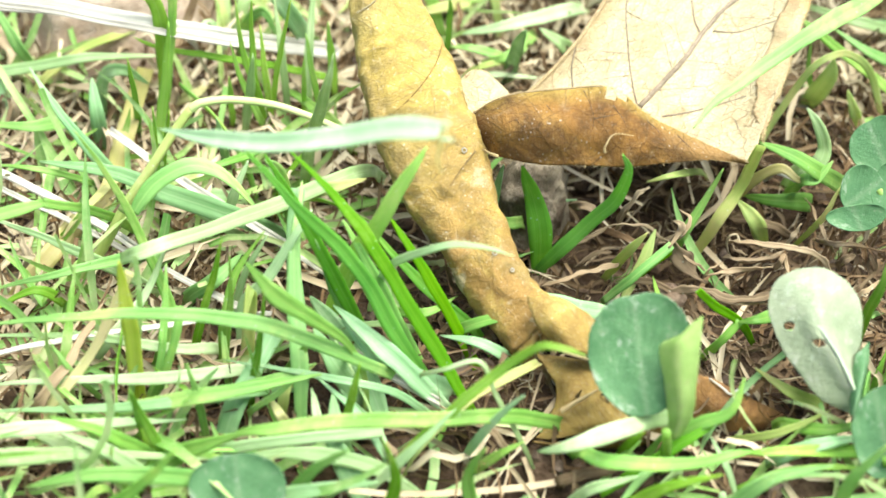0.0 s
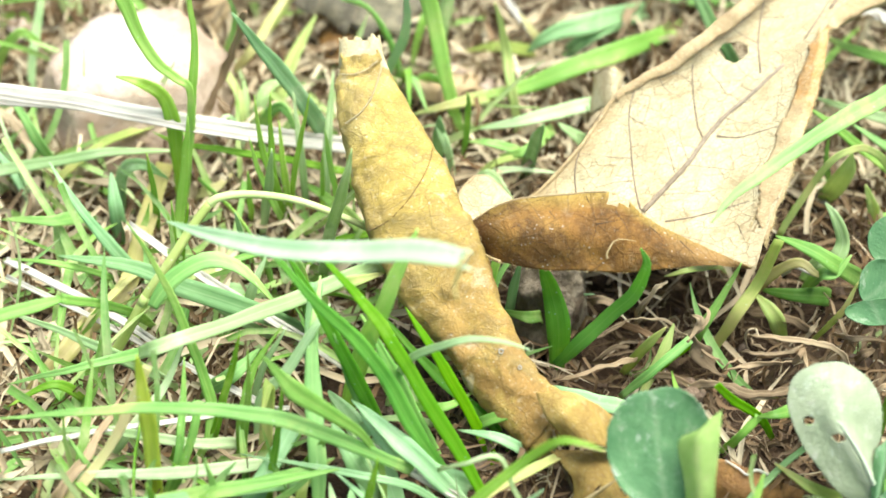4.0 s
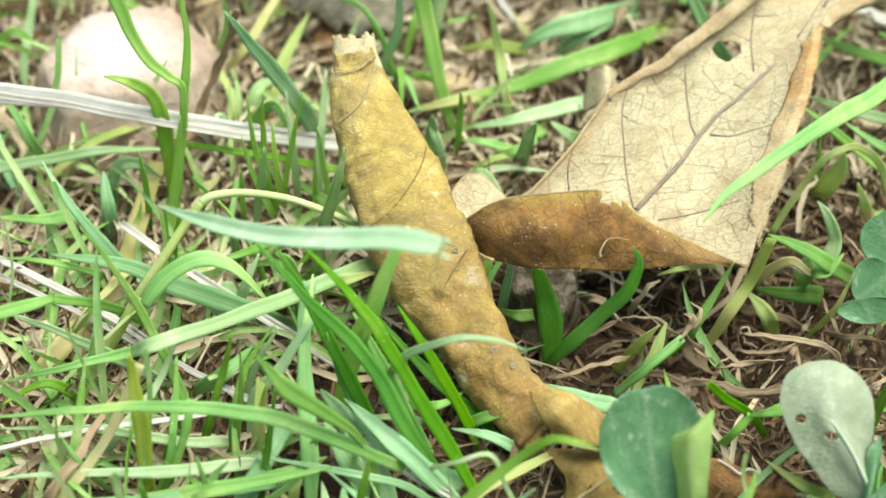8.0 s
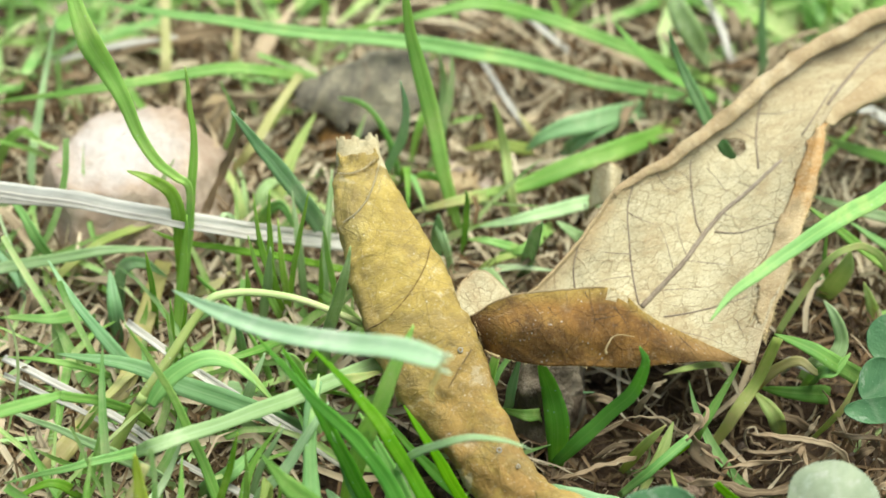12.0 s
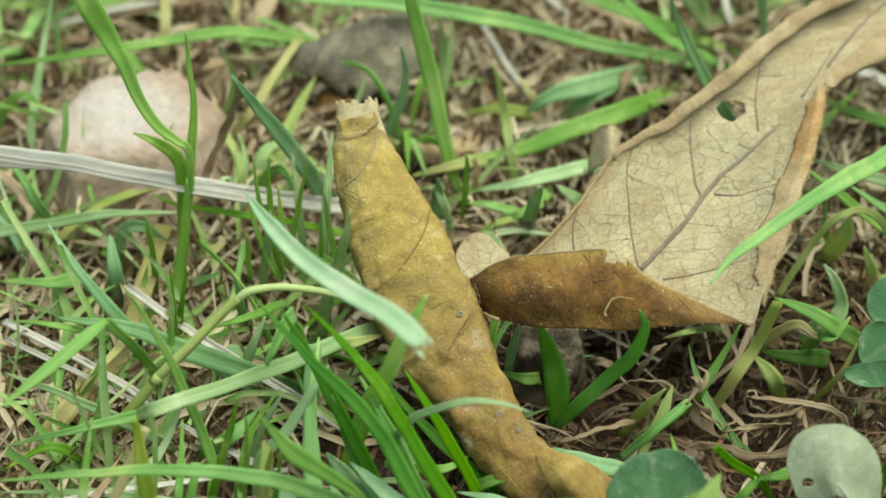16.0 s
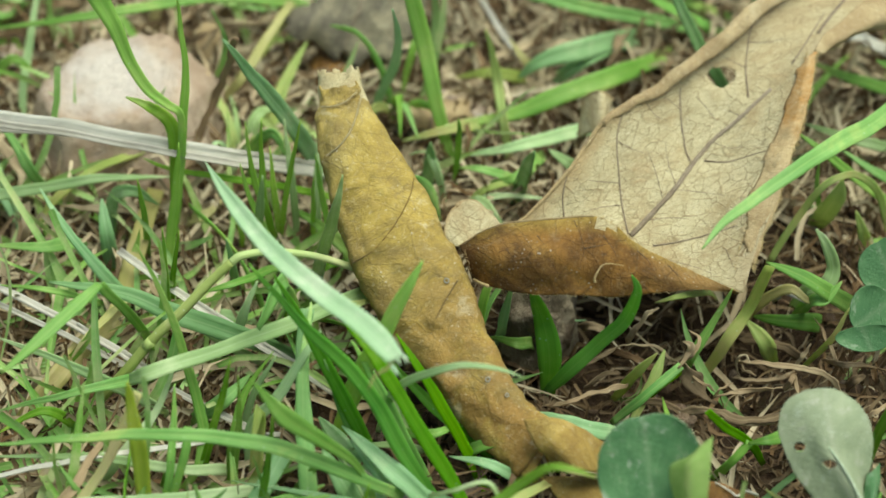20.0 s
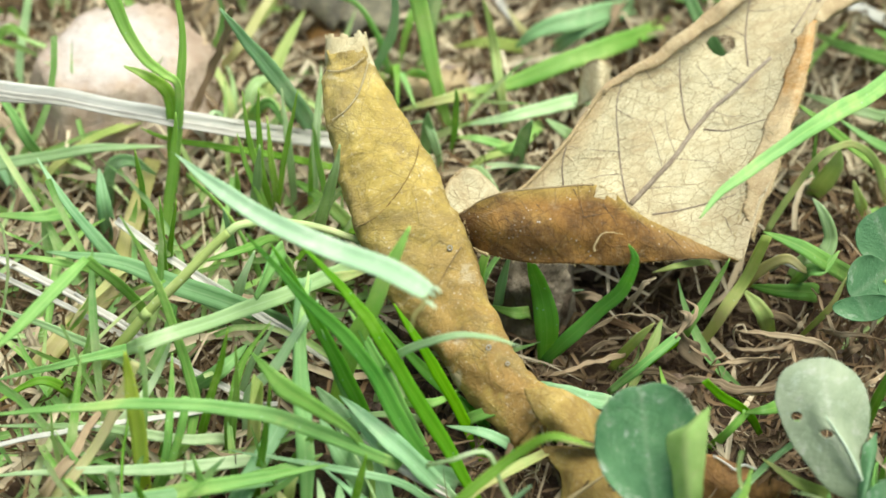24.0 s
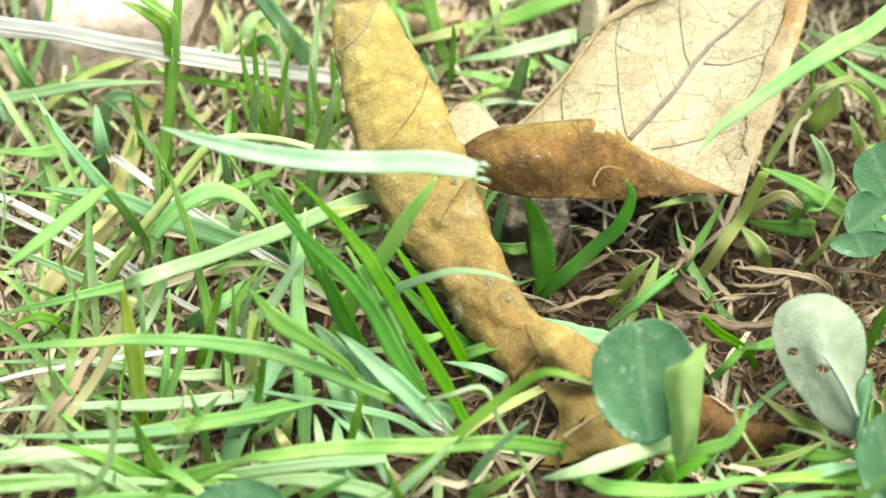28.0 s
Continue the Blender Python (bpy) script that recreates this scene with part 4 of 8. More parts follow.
    flat += ((rise * 0.42 - crease * 0.28) * (side > 0))[:, None] * np.array([0, -0.7071, 0.7071])
    # the outer turn overlaps the one below it along two torn seams
    seams = ([(-14.4, -2.4, 27.3), (-12.4, -2.1, 29.0), (-10.8, -0.5, 30.6), (-9.9, 2.1, 31.7), (-9.4, 4.5, 32.8)], [(-15.1, 4.0, 30.9), (-13.5, 3.3, 31.5), (-11.7, 3.7, 32.0), (-10.1, 5.4, 32.2)])
    for c in seams:
        c = spline(c, 10)
        cu = np.stack([c[:, 0], (c[:, 1] + c[:, 2]) * 0.7071], 1)
        d = np.stack([flat[:, 0], (flat[:, 1] + flat[:, 2]) * 0.7071], 1)[:, None] - cu[None]
        near = np.argmin((d ** 2).sum(2), 1)
        way = np.gradient(cu, axis=0)[near]
        off = d[np.arange(len(flat)), near]
        signed = (way[:, 0] * off[:, 1] - way[:, 1] * off[:, 0]) / np.linalg.norm(way, axis=1)
        step = np.clip(signed / 0.25, 0, 1) * np.exp(-np.clip(signed, 0, 99) / 5.0) * (np.linalg.norm(off, axis=1) < 12)
        flat += ((side > 0) * step * 0.5)[:, None] * np.array([0, -0.7071, 0.7071])
    for p in flat:
        q = Vector(p) / 6 + Vector((40, 0, 0))
        p += np.array(noise.noise_vector(q)) * 0.8 + np.array(noise.noise_vector(q * 2.7)) * 0.42 + np.array(noise.noise_vector(q * 6)) * 0.22 + np.array(noise.noise_vector(q * 13)) * 0.08
    keep = np.ones((g.shape[0] - 1, g.shape[1] - 1), bool)
    for j in range(keep.shape[1]):
        front = max(0.0, math.sin(turns[j] + 3.4))
        keep[: int(2.0 + 1.2 * noise.noise(Vector((j * 0.09, 0, 0))) + 2.0 * front ** 0.7), j] = False
    part("rolled_blade", sheet("rolled_blade", g - at, 0.25, keep, True), OCHRE_LEAF, leaf)
    for k, pts in enumerate(lines):
        if k < 2:
            part("vein", rod("vein", snapped(g, pts, -0.03) - at, (0.09, 0.05), 6), SEAM if k else FOOT_LEAF, leaf)
    for pts in seams:
        c = snapped(g, pts, 0.02)
        part("seam", rod("seam", c - at, (0.12, 0.07), 6), LINING_LEAF, leaf, "torn edge of the outer turn")
        fuzz_along(c, leaf, at, 200, 0.5, 77)
    # pale inner turn that stands out of the mouth
    back = np.linspace(-1.2, 1.0, 40) * np.pi
    head = spline([(-12.8, 12.9, 30.6), (-12.6, 9.6, 29.4), (-11.9, 6.9, 28.1), (-10.8, 2.9, 26.9)], 7)
    wide = np.linspace(2.85, 3.4, len(head))
    hu = unit(np.cross(unit(np.gradient(head, axis=0)), np.array([0, -0.7, 0.7])))
    hv = np.array([0, -0.7071, 0.7071])
    lining = head[:, None] + wide[:, None, None] * (hu[:, None] * np.cos(back)[None, :, None] + hv * np.sin(back)[None, :, None] * 0.6)
    for p in lining.reshape(-1, 3):
        p += np.array(noise.noise_vector(Vector(p) / 3.0)) * 0.35
    torn = np.ones((len(head) - 1, 39), bool)
    for j in range(39):
        torn[: int(2.4 + 5.0 * noise.noise(Vector((j * 0.3, 5, 0)))), j] = False
    part("lining", sheet("lining", lining - at, 0.2, torn), LINING_LEAF, leaf, "pale inner turn of the roll with a torn mouth")
    for j, seed in ((9, 31), (25, 32), (40, 33), (58, 34), (75, 36), (96, 35), (118, 37)):
        fuzz_along(g[3:, j], leaf, at, 340, 0.55, seed)
    # crumpled foot of the leaf on the soil
    upper = [
        [(10.9, -38.6, 12.4), (14.9, -39.2, 13.1), (19.0, -39.9, 11.0), (23.0, -39.7, 6.9)],
        [(12.3, -41.6, 10.8), (15.9, -42.9, 12.3), (19.3, -42.8, 11.0), (22.8, -42.4, 7.1)],
        [(14.9, -43.7, 8.7), (17.3, -45.7, 10.2), (19.6, -45.6, 9.5), (22.8, -44.3, 6.6)],
    ]
    part("crumpled_foot", sheet("crumpled_foot", leaf_grid(upper, 10, 9, 0.45, 47.0) - at, 0.25), OCHRE_FOOT, leaf, "ochre flap at the base of the leaf")
    foot = [
        [(13.2, -42.5, 5.6), (17.0, -42.1, 4.5), (20.7, -42.4, 4.3), (24.5, -43.5, 3.2)],
        [(16.1, -46.2, 4.7), (18.2, -47.5, 6.3), (21.2, -46.8, 5.5), (25.0, -47.2, 3.7)],
        [(16.2, -49.2, 3.1), (17.9, -51.3, 5.2), (21.4, -50.2, 5.0), (25.7, -49.7, 2.6)],
        [(14.9, -52.2, 1.6), (16.6, -53.1, 3.4), (21.0, -52.4, 4.2), (27.9, -51.0, 1.3)],
        [(13.6, -53.2, 0.6), (16.2, -54.1, 2.5), (21.8, -52.5, 2.6), (30.9, -49.9, 1.1)],
    ]
    part("crumpled_foot", sheet("crumpled_foot", leaf_grid(foot, 10, 10, 0.6, 51.0) - at, 0.25), OCHRE_FOOT, leaf, "crumpled ochre base of the leaf")
    fold = [
        [(13.4, -54.0, 1.2), (18.0, -55.1, 2.9), (23.9, -53.6, 3.0), (31.2, -50.3, 2.0)],
        [(14.9, -53.6, 0.2), (18.5, -54.5, 0.7), (24.0, -53.8, 1.3), (30.9, -50.9, -0.0)],
        [(17.0, -50.4, -3.7), (19.9, -51.8, -3.7), (24.4, -51.5, -3.4), (30.6, -49.5, -4.2)],
    ]
    part("crumpled_foot", sheet("crumpled_foot", leaf_grid(fold, 9, 9, 0.4, 55.0) - at, 0.25), FOOT_LEAF, leaf)
    rip = spline([(16.6, -52.7, 6.0), (18.3, -51.8, 6.9), (20.2, -50.6, 7.4), (21.6, -49.3, 7.3)])
    part("rip", rod("rip", rip - at, (0.4, 0.12), 6), FUZZ, leaf, "pale torn ridge across the leaf base")
    rip = spline([(14.8, -44.7, 9.7), (16.6, -46.6, 10.7), (19.1, -47.0, 10.3), (21.4, -46.3, 8.9)])
    part("rip", rod("rip", rip - at, (0.15, 0.25), 6), RIM_LEAF, leaf, "frayed edge of the leaf base")
    tail = [
        [(33.9, -48.2, -1.6), (37.9, -49.7, -1.6), (41.6, -49.4, -1.3), (46.7, -47.5, -0.8)],
        [(33.7, -46.5, 2.2), (37.5, -48.7, 3.7), (41.7, -48.6, 3.0), (46.8, -47.2, 0.1)],
        [(34.1, -43.3, 4.8), (37.6, -45.1, 5.8), (41.0, -46.2, 4.7), (46.9, -46.1, 0.5)],
    ]
    part("leaf_tail", sheet("leaf_tail", leaf_grid(tail, 10, 10, 0.5, 58.0) - at, 0.25), TAIL_LEAF, leaf, "reddish brown torn end of the leaf")
    rip = spline([(36.2, -45.0, 5.9), (37.9, -46.5, 5.9), (38.9, -47.3, 5.7), (40.1, -46.6, 5.8), (41.7, -46.7, 5.0)])
    part("rip", rod("rip", rip - at, (0.12, 0.22), 6), MATS["straw"], leaf, "whitish torn rim of the leaf end")
    for p, r in (((1.7, -21.3, 21.1), 0.3), ((6.8, -33.6, 14.5), 0.3), ((9.3, -35.8, 13.7), 0.22)):
        p = snapped(g, [p, p], 0.12)[0]
        ring = [np.array(p) + r * (np.array([1, 0, 0]) * math.cos(q) + np.array([0, 0.71, 0.71]) * math.sin(q)) for q in np.linspace(0, 2 * math.pi, 13)]
        part("speck", rod("speck", np.array(ring) - at, 0.1, 5), MATS["straw"], leaf, "tiny pale ring-shaped speck")
    return leaf


rolled_leaf = build_rolled_leaf()


def litter_leaf(rows, material, label, seed, crumple=0.5):
    g = leaf_grid(rows, 10, 10, crumple, seed)
    keep = np.ones((g.shape[0] - 1, g.shape[1] - 1), bool)
    for i in range(keep.shape[0]):
        for j in range(keep.shape[1]):
            rim = min(i, j, keep.shape[0] - 1 - i, keep.shape[1] - 1 - j)
            keep[i, j] = rim >= 1.0 + 3.0 * noise.noise(Vector((i * 0.23, j * 0.23, seed)))
    at = np.array([*g[g.shape[0] // 2, g.shape[1] // 2, :2], 0])
    ob = thing("fallen_leaf", at[0], at[1], label, "leaf")
    part("leaf_blade", sheet("leaf_blade", g - at, 0.25, keep), material, ob)
    rib = g[3:-3, g.shape[1] // 2] + np.array([0, -0.1, 0.12])
    part("midrib", rod("midrib", rib - at, (0.22, 0.1), 6), VEIN, ob)
    return ob


litter_leaf([[(-27.4, 48.7, 9.1), (-18.6, 52.9, 11.9), (-9.6, 55.8, 13.4), (-3.4, 56.0, 12.1)], [(-26.2, 47.2, 9.1), (-17.6, 48.1, 9.9), (-10.4, 49.2, 9.6), (-2.7, 50.6, 8.2)], [(-24.4, 46.9, 8.0), (-17.8, 45.1, 5.5), (-13.6, 42.8, 3.2), (-3.9, 46.4, 4.0)]], DARK_LEAF, "rotting grey-brown leaf lying on the soil", 71.0, 1.0)
litter_leaf([[(-22.4, 48.4, 1.0), (-20.2, 40.1, 2.0), (-14.8, 39.9, 1.0)], [(-20.5, 48.8, 3.0), (-16.6, 43.3, 4.0), (-12.2, 44.3, 2.0)], [(-17.9, 52.7, 1.0), (-15.0, 48.6, 2.0), (-9.5, 48.4, 1.0)]], BROWN_LEAF, "small brown dead leaf scrap on soil", 75.0)
litter_leaf([[(-9.2, 32.6, 2.0), (-2.1, 29.3, 2.0), (5.0, 31.3, 2.0)], [(-8.3, 32.3, 4.0), (-1.2, 31.2, 5.0), (5.9, 33.5, 3.0)], [(-5.7, 37.4, 2.0), (0.5, 36.9, 3.0), (5.9, 37.4, 2.0)]], RIM_LEAF, "faded pinkish brown dead leaf among grass", 79.0)
litter_leaf([[(-41.9, 53.6, 2.0), (-39.6, 48.1, 3.0), (-37.3, 47.2, 2.0)], [(-39.9, 53.4, 4.0), (-37.4, 50.4, 4.0), (-36.2, 50.7, 2.0)], [(-38.1, 58.8, 2.0), (-36.2, 54.6, 3.0), (-35.4, 54.1, 1.0)]], RIM_LEAF, "orange-brown dead leaf scrap beside the stone", 83.0)


# ---- clover ----
def leaflet(name, owner, at, rows, material, label="", holes=(), seed=0.0, toothed=False):
    g = leaf_grid(rows, 24 if holes else 12, 24 if holes else 12, 0.3, seed)
    R, C = g.shape[:2]
    rim = np.concatenate([g[0], g[1:, -1], g[-1, -2::-1], g[-2:0:-1, 0]])
    if toothed:
        for ring in (g[0], g[-1], g[:, 0], g[:, -1]):
            for k in range(len(ring)):
                ring[k] += unit(ring[k] - g.mean((0, 1))) * (0.12 * abs(math.sin(k * 0.55)) + 0.12 * noise.noise(Vector(ring[k]) / 1.5))
        # a pale rod along the outline paints the lit rim
        part("rim", rod("rim", np.concatenate([rim, rim[:1]]) - at, 0.07, 4), CLOVER_LIT_EDGE, owner, "thin rim, pale to look lit")
    keep = np.ones((R - 1, C - 1), bool)
    for i in range(R - 1):
        for j in range(C - 1):
            p = (g[i, j] + g[i + 1, j + 1]) / 2
            for h in holes:
                d = p - np.array(h[:3])
                keep[i, j] &= (d[0] / h[3]) ** 2 + (d[1] / h[4]) ** 2 + (d[2] / h[4]) ** 2 > 1
    return part(name, sheet(name, g - at, 0.16, keep), material, owner, label)


def disc_rows(center, rx, ry, lift, tilt=0.0, spin=0.0, notch=0.03):
    """A round leaflet as a grid: heart-shaped outline, cupped, facing up and forward."""
    out = []
    e1, e2 = np.array([1, 0, tilt]), np.array([0, 0.71, 0.71])
    n = np.cross(e1, e2)
    k = math.radians(spin)
    for b in np.linspace(-1, 1, 7):
        row = []
        for a in np.linspace(-1, 1, 7):
            x = a * math.sqrt(max(0.0, 1 - b * b / 2)) * (1 + 0.12 * b)
            y = b * math.sqrt(max(0.0, 1 - a * a / 2)) - notch * max(0, b) * (1 - abs(a)) ** 2 * 2
            x, y = x * math.cos(k) - y * math.sin(k), x * math.sin(k) + y * math.cos(k)
            row.append(tuple(np.array(center) + e1 * x * rx + e2 * y * ry + n * lift * (a * a * 0.8 + b * b * 0.3 - 0.4)))
        out.append(row)
    return out


def clover(x, y, label):
    return thing("clover", x, y, label, "clover", "clover leaves")


def stem(owner, at, radius, *pts, look_of="green"):
    return part("stem", rod("stem", spline(pts, 7) - at, radius, 7), MATS[look_of], owner)


at = np.array((29.7, -57.8, 0.0))
c1 = clover(at[0], at[1], "dark green round clover leaf with one folded leaflet")
leaflet("leaflet", c1, at, disc_rows((26.2, -52.6, 17.2), 6.4, 8.0, 1.0, 0.0, 8), CLOVER, seed=3.0, toothed=True)
leaflet("folded_leaflet", c1, at, [
    [(31.2, -53.2, 21.8), (32.2, -52.4, 22.9), (33.7, -51.4, 23.5)],
    [(28.7, -53.5, 20.0), (30.7, -54.9, 22.0), (33.4, -54.0, 22.4)],
    [(29.2, -57.1, 16.4), (31.0, -58.1, 17.8), (33.0, -57.3, 17.7)],
    [(29.7, -58.4, 12.3), (31.1, -59.5, 13.7), (32.8, -58.8, 13.3)],
    [(30.1, -59.0, 8.8), (30.5, -59.9, 9.4), (31.4, -59.0, 8.8)],
], CLOVER_FOLD, "yellow-green leaflet folded along its midrib", seed=6.0)
stem(c1, at, (0.8, 0.6), (30.0, -56.3, -2.0), (29.9, -59.7, 6.0), (29.2, -61.6, 13.0))
at = np.array((57.6, -56.9, 0.0))
c2 = clover(at[0], at[1], "pale twisted clover leaf with two small holes")
leaflet("leaflet", c2, at, [
    [(54.2, -55.2, 8.4), (54.6, -55.8, 9.3), (55.1, -55.5, 9.5), (55.8, -54.6, 9.0)],
    [(49.7, -53.2, 9.7), (51.7, -53.1, 11.4), (53.5, -53.8, 12.4), (54.7, -51.6, 10.6)],
    [(45.9, -49.6, 12.6), (48.4, -49.7, 13.9), (51.6, -50.9, 14.7), (54.3, -49.6, 11.9)],
    [(44.2, -46.5, 15.0), (46.7, -46.9, 16.2), (49.7, -47.9, 16.9), (55.4, -47.2, 13.6)],
    [(43.5, -43.8, 17.0), (46.4, -44.3, 18.2), (50.2, -44.9, 18.7), (55.4, -44.5, 16.3)],
    [(44.5, -41.4, 18.7), (47.2, -42.4, 19.3), (50.8, -42.6, 19.3), (54.0, -42.1, 18.1)],
    [(46.9, -40.2, 19.2), (48.5, -40.4, 19.8), (50.4, -40.4, 19.8), (52.0, -40.4, 19.0)],
], CLOVER_PALE, "pale silvery underside with holes", [(*(45.9, -46.7, 15.9), 0.85, 0.6), (*(49.3, -49.4, 15.7), 1.1, 0.55)], seed=9.0, toothed=True)
# fold ridge of the leaflet; its whitish colour stands for light on the crease
part("midrib", rod("midrib", spline([(49.0, -47.6, 17.4), (50.5, -49.5, 16.3), (52.1, -51.5, 14.6), (53.6, -54.0, 12.5), (55.0, -55.6, 9.8)], 6) - at, (0.14, 0.3), 6), CLOVER_LIT_EDGE, c2, "raised crease, whitish to look lit")
leaflet("folded_leaflet", c2, at, [
    [(52.9, -57.3, 11.0), (53.0, -58.3, 12.0), (53.9, -57.3, 11.0)],
    [(53.8, -51.7, 12.0), (54.7, -52.5, 13.0), (56.0, -50.3, 12.0)],
    [(54.4, -48.8, 13.0), (55.6, -47.8, 13.0), (56.8, -46.0, 12.0)],
], CLOVER, seed=14.0)
stem(c2, at, (0.7, 0.5), (58.1, -55.4, -2.0), (56.5, -59.0, 6.0), (55.1, -55.0, 8.6))
at = np.array((65.1, -20.2, 0.0))
c3 = clover(at[0], at[1], "green clover leaf of three leaflets in thatch")
leaflet("leaflet", c3, at, disc_rows((62.0, -12.2, 14.0), 3.6, 4.2, 0.6, 0.2, 20), CLOVER, seed=16.0)
leaflet("leaflet", c3, at, disc_rows((59.5, -19.0, 12.0), 3.5, 3.6, 0.6, -0.2, -50), CLOVER, seed=17.0)
leaflet("leaflet", c3, at, disc_rows((58.1, -22.9, 11.0), 4.0, 1.9, 0.6, 0.1, 12), CLOVER, seed=18.0)
leaflet("leaflet", c3, at, disc_rows((63.6, -18.5, 12.0), 3.0, 3.6, 0.6, 0.1, 60), CLOVER, seed=19.0)
stem(c3, at, (0.6, 0.45), (65.6, -18.4, -2.0), (64.0, -19.3, 6.0), (61.7, -18.5, 12.0))
at = np.array((58.9, -63.2, -0.0))
c4 = clover(at[0], at[1], "green clover leaf low in the grass")
leaflet("leaflet", c4, at, disc_rows((56.5, -60.8, 12.0), 3.6, 6.0, 0.8, 0.3, 10), CLOVER, seed=23.0)
stem(c4, at, (0.6, 0.45), (59.4, -61.8, -2.0), (58.0, -62.5, 5.0), (56.5, -64.4, 11.0))
at = np.array((-24.5, -68.5, -0.0))
c5 = clover(at[0], at[1], "dark green clover leaf deep in the grass")
leaflet("leaflet", c5, at, disc_rows((-24.1, -68.1, 9.0), 6.0, 5.0, 0.8, 0.0, 5), CLOVER, seed=27.0)
stem(c5, at, (0.6, 0.45), (-24.7, -67.0, -2.0), (-24.0, -68.9, 3.0), (-24.0, -69.1, 8.0))


# ---- grass blades, straws and stems ----
tuft = thing("grass_tuft", -42.9, 6.2, LOOKS["bright"] + " tuft of 11 blades rooted in brown soil", "grass", "grass tufts")
blade(tuft, "fresh", 3.24, 0, "leaf", (-40.4, 9.4, -2.5), (-39.1, 6.8, 7.0), (-38.1, 7.9, 15.0), (-37.1, 8.1, 24.0), (-38.9, 7.5, 27.0), (-41.2, 7.2, 30.0), (-43.3, 8.0, 34.0), (-45.2, 9.3, 40.0), (-47.2, 10.4, 44.0), (-49.2, 10.1, 50.0), (-51.3, 13.4, 56.0), (-53.5, 16.5, 62.0))
blade(tuft, "fresh", 1.25, -18, "point", (-40.2, 9.4, -2.5), (-39.0, 6.8, 7.0), (-37.9, 7.9, 15.0), (-37.0, 9.3, 23.0), (-36.3, 11.6, 30.0), (-36.6, 13.0, 36.0), (-36.8, 13.6, 42.0))
swaying_blade = blade(tuft, "fresh", 2.14, 0, "point", (-40.4, 9.4, -2.5), (-38.9, 8.6, 11.0), (-38.6, 8.8, 18.0), (-39.5, 9.5, 22.0), (-41.9, 7.1, 27.0), (-45.0, 9.0, 27.0))
blade(tuft, "blue", 1.92, -12, "point", (-50.0, 8.2, -2.5), (-48.6, 9.2, 7.0), (-45.4, 8.9, 9.0), (-41.9, 9.1, 6.0))
blade(tuft, "bright", 1.10, 13, "point", (-43.9, 6.2, -2.5), (-43.2, 3.1, 3.0), (-42.7, 0.4, 13.0), (-42.6, -2.6, 22.0))
blade(tuft, "yellow", 1.62, 4, "point", (-39.6, 12.6, -2.5), (-37.9, 8.6, 3.0), (-34.8, 8.3, 5.0), (-32.8, 13.5, 3.0))
blade(tuft, "fresh", 0.88, -18, "point", (-30.0, 8.2, -2.5), (-29.3, 3.3, 8.0), (-29.1, 2.0, 14.0))
blade(tuft, "fresh", 1.5, 0, "point", (-40.8, -1.9, -2.5), (-39.1, 0.4, 8.0), (-37.9, 1.5, 16.0), (-36.8, 1.6, 25.0))
blade(tuft, "green", 1.92, -3, "point", (-53.0, 7.6, -2.5), (-53.3, 0.8, 6.0), (-57.1, -3.9, 10.0), (-65.0, -1.7, 8.0))
blade(tuft, "blue", 2.21, -1, "point", (-48.4, 1.7, -2.5), (-48.7, 1.5, 7.0), (-49.7, 6.1, 10.0))
blade(tuft, "yellow", 1.18, -15, "point", (-45.0, -2.0, -2.5), (-44.8, -8.2, 4.0), (-48.5, -18.8, 8.0), (-51.6, -21.4, 5.0))
shoot = thing("grass_shoot", -21.2, 62.9, LOOKS["green"] + " single shoot of grass rooted in soil", "grass", "grass shoots")
blade(shoot, "green", 1.84, 0, "point", (-21.2, 62.9, -2.5), (-23.3, 54.0, 8.0), (-29.1, 49.4, 13.0), (-35.1, 47.6, 15.0), (-41.1, 45.1, 16.0), (-52.3, 42.0, 16.0), (-61.1, 41.2, 15.0), (-73.1, 42.5, 12.0))
sheath(shoot, "green")
tuft = thing("grass_tuft", -36.5, 44.3, LOOKS["green"] + " tuft of 2 blades rooted in brown soil", "grass", "grass tufts")
blade(tuft, "olive", 1.25, 10, "point", (-34.4, 46.6, -2.5), (-29.3, 44.4, 5.0), (-25.7, 48.5, 8.0), (-23.1, 51.3, 10.0))
blade(tuft, "green", 0.96, -17, "point", (-38.5, 42.1, -2.5), (-34.5, 36.8, 9.0), (-33.2, 35.1, 16.0), (-34.6, 33.0, 24.0))
tuft = thing("grass_tuft", -42.3, 61.7, LOOKS["yellow"] + " tuft of 2 blades rooted in brown soil", "grass", "grass tufts")
blade(tuft, "yellow", 1.84, -5, "cut", (-47.9, 58.6, -2.5), (-47.0, 60.4, 5.0), (-47.1, 65.6, 8.0), (-47.7, 74.2, 12.0))
blade(tuft, "yellow", 1.33, 1, "point", (-36.6, 64.8, -2.5), (-35.5, 60.3, 6.0), (-35.0, 64.5, 10.0), (-34.8, 69.9, 14.0))
lone_blade("tan", 2.50, -3, "cut", (-70.4, 67.8, -2.5), (-68.0, 62.6, 3.0), (-55.6, 64.2, 6.0), (-44.7, 68.2, 6.0), (-31.2, 75.6, 3.0), name="dead_stalk", label="dead tan grass stalk lying on the soil")
straw(1.17, 4, (-43.3, 77.4, -2.5), (-44.0, 69.5, 5.0), (-53.7, 64.7, 7.0), (-65.5, 60.9, 6.0))
lone_blade("tan", 1.37, 10, "point", (-60.9, 67.7, -2.5), (-60.6, 62.7, 2.0), (-64.6, 59.0, 4.0), (-70.4, 59.6, 3.0), name="dead_stalk", label="dead tan grass stalk lying on the soil")
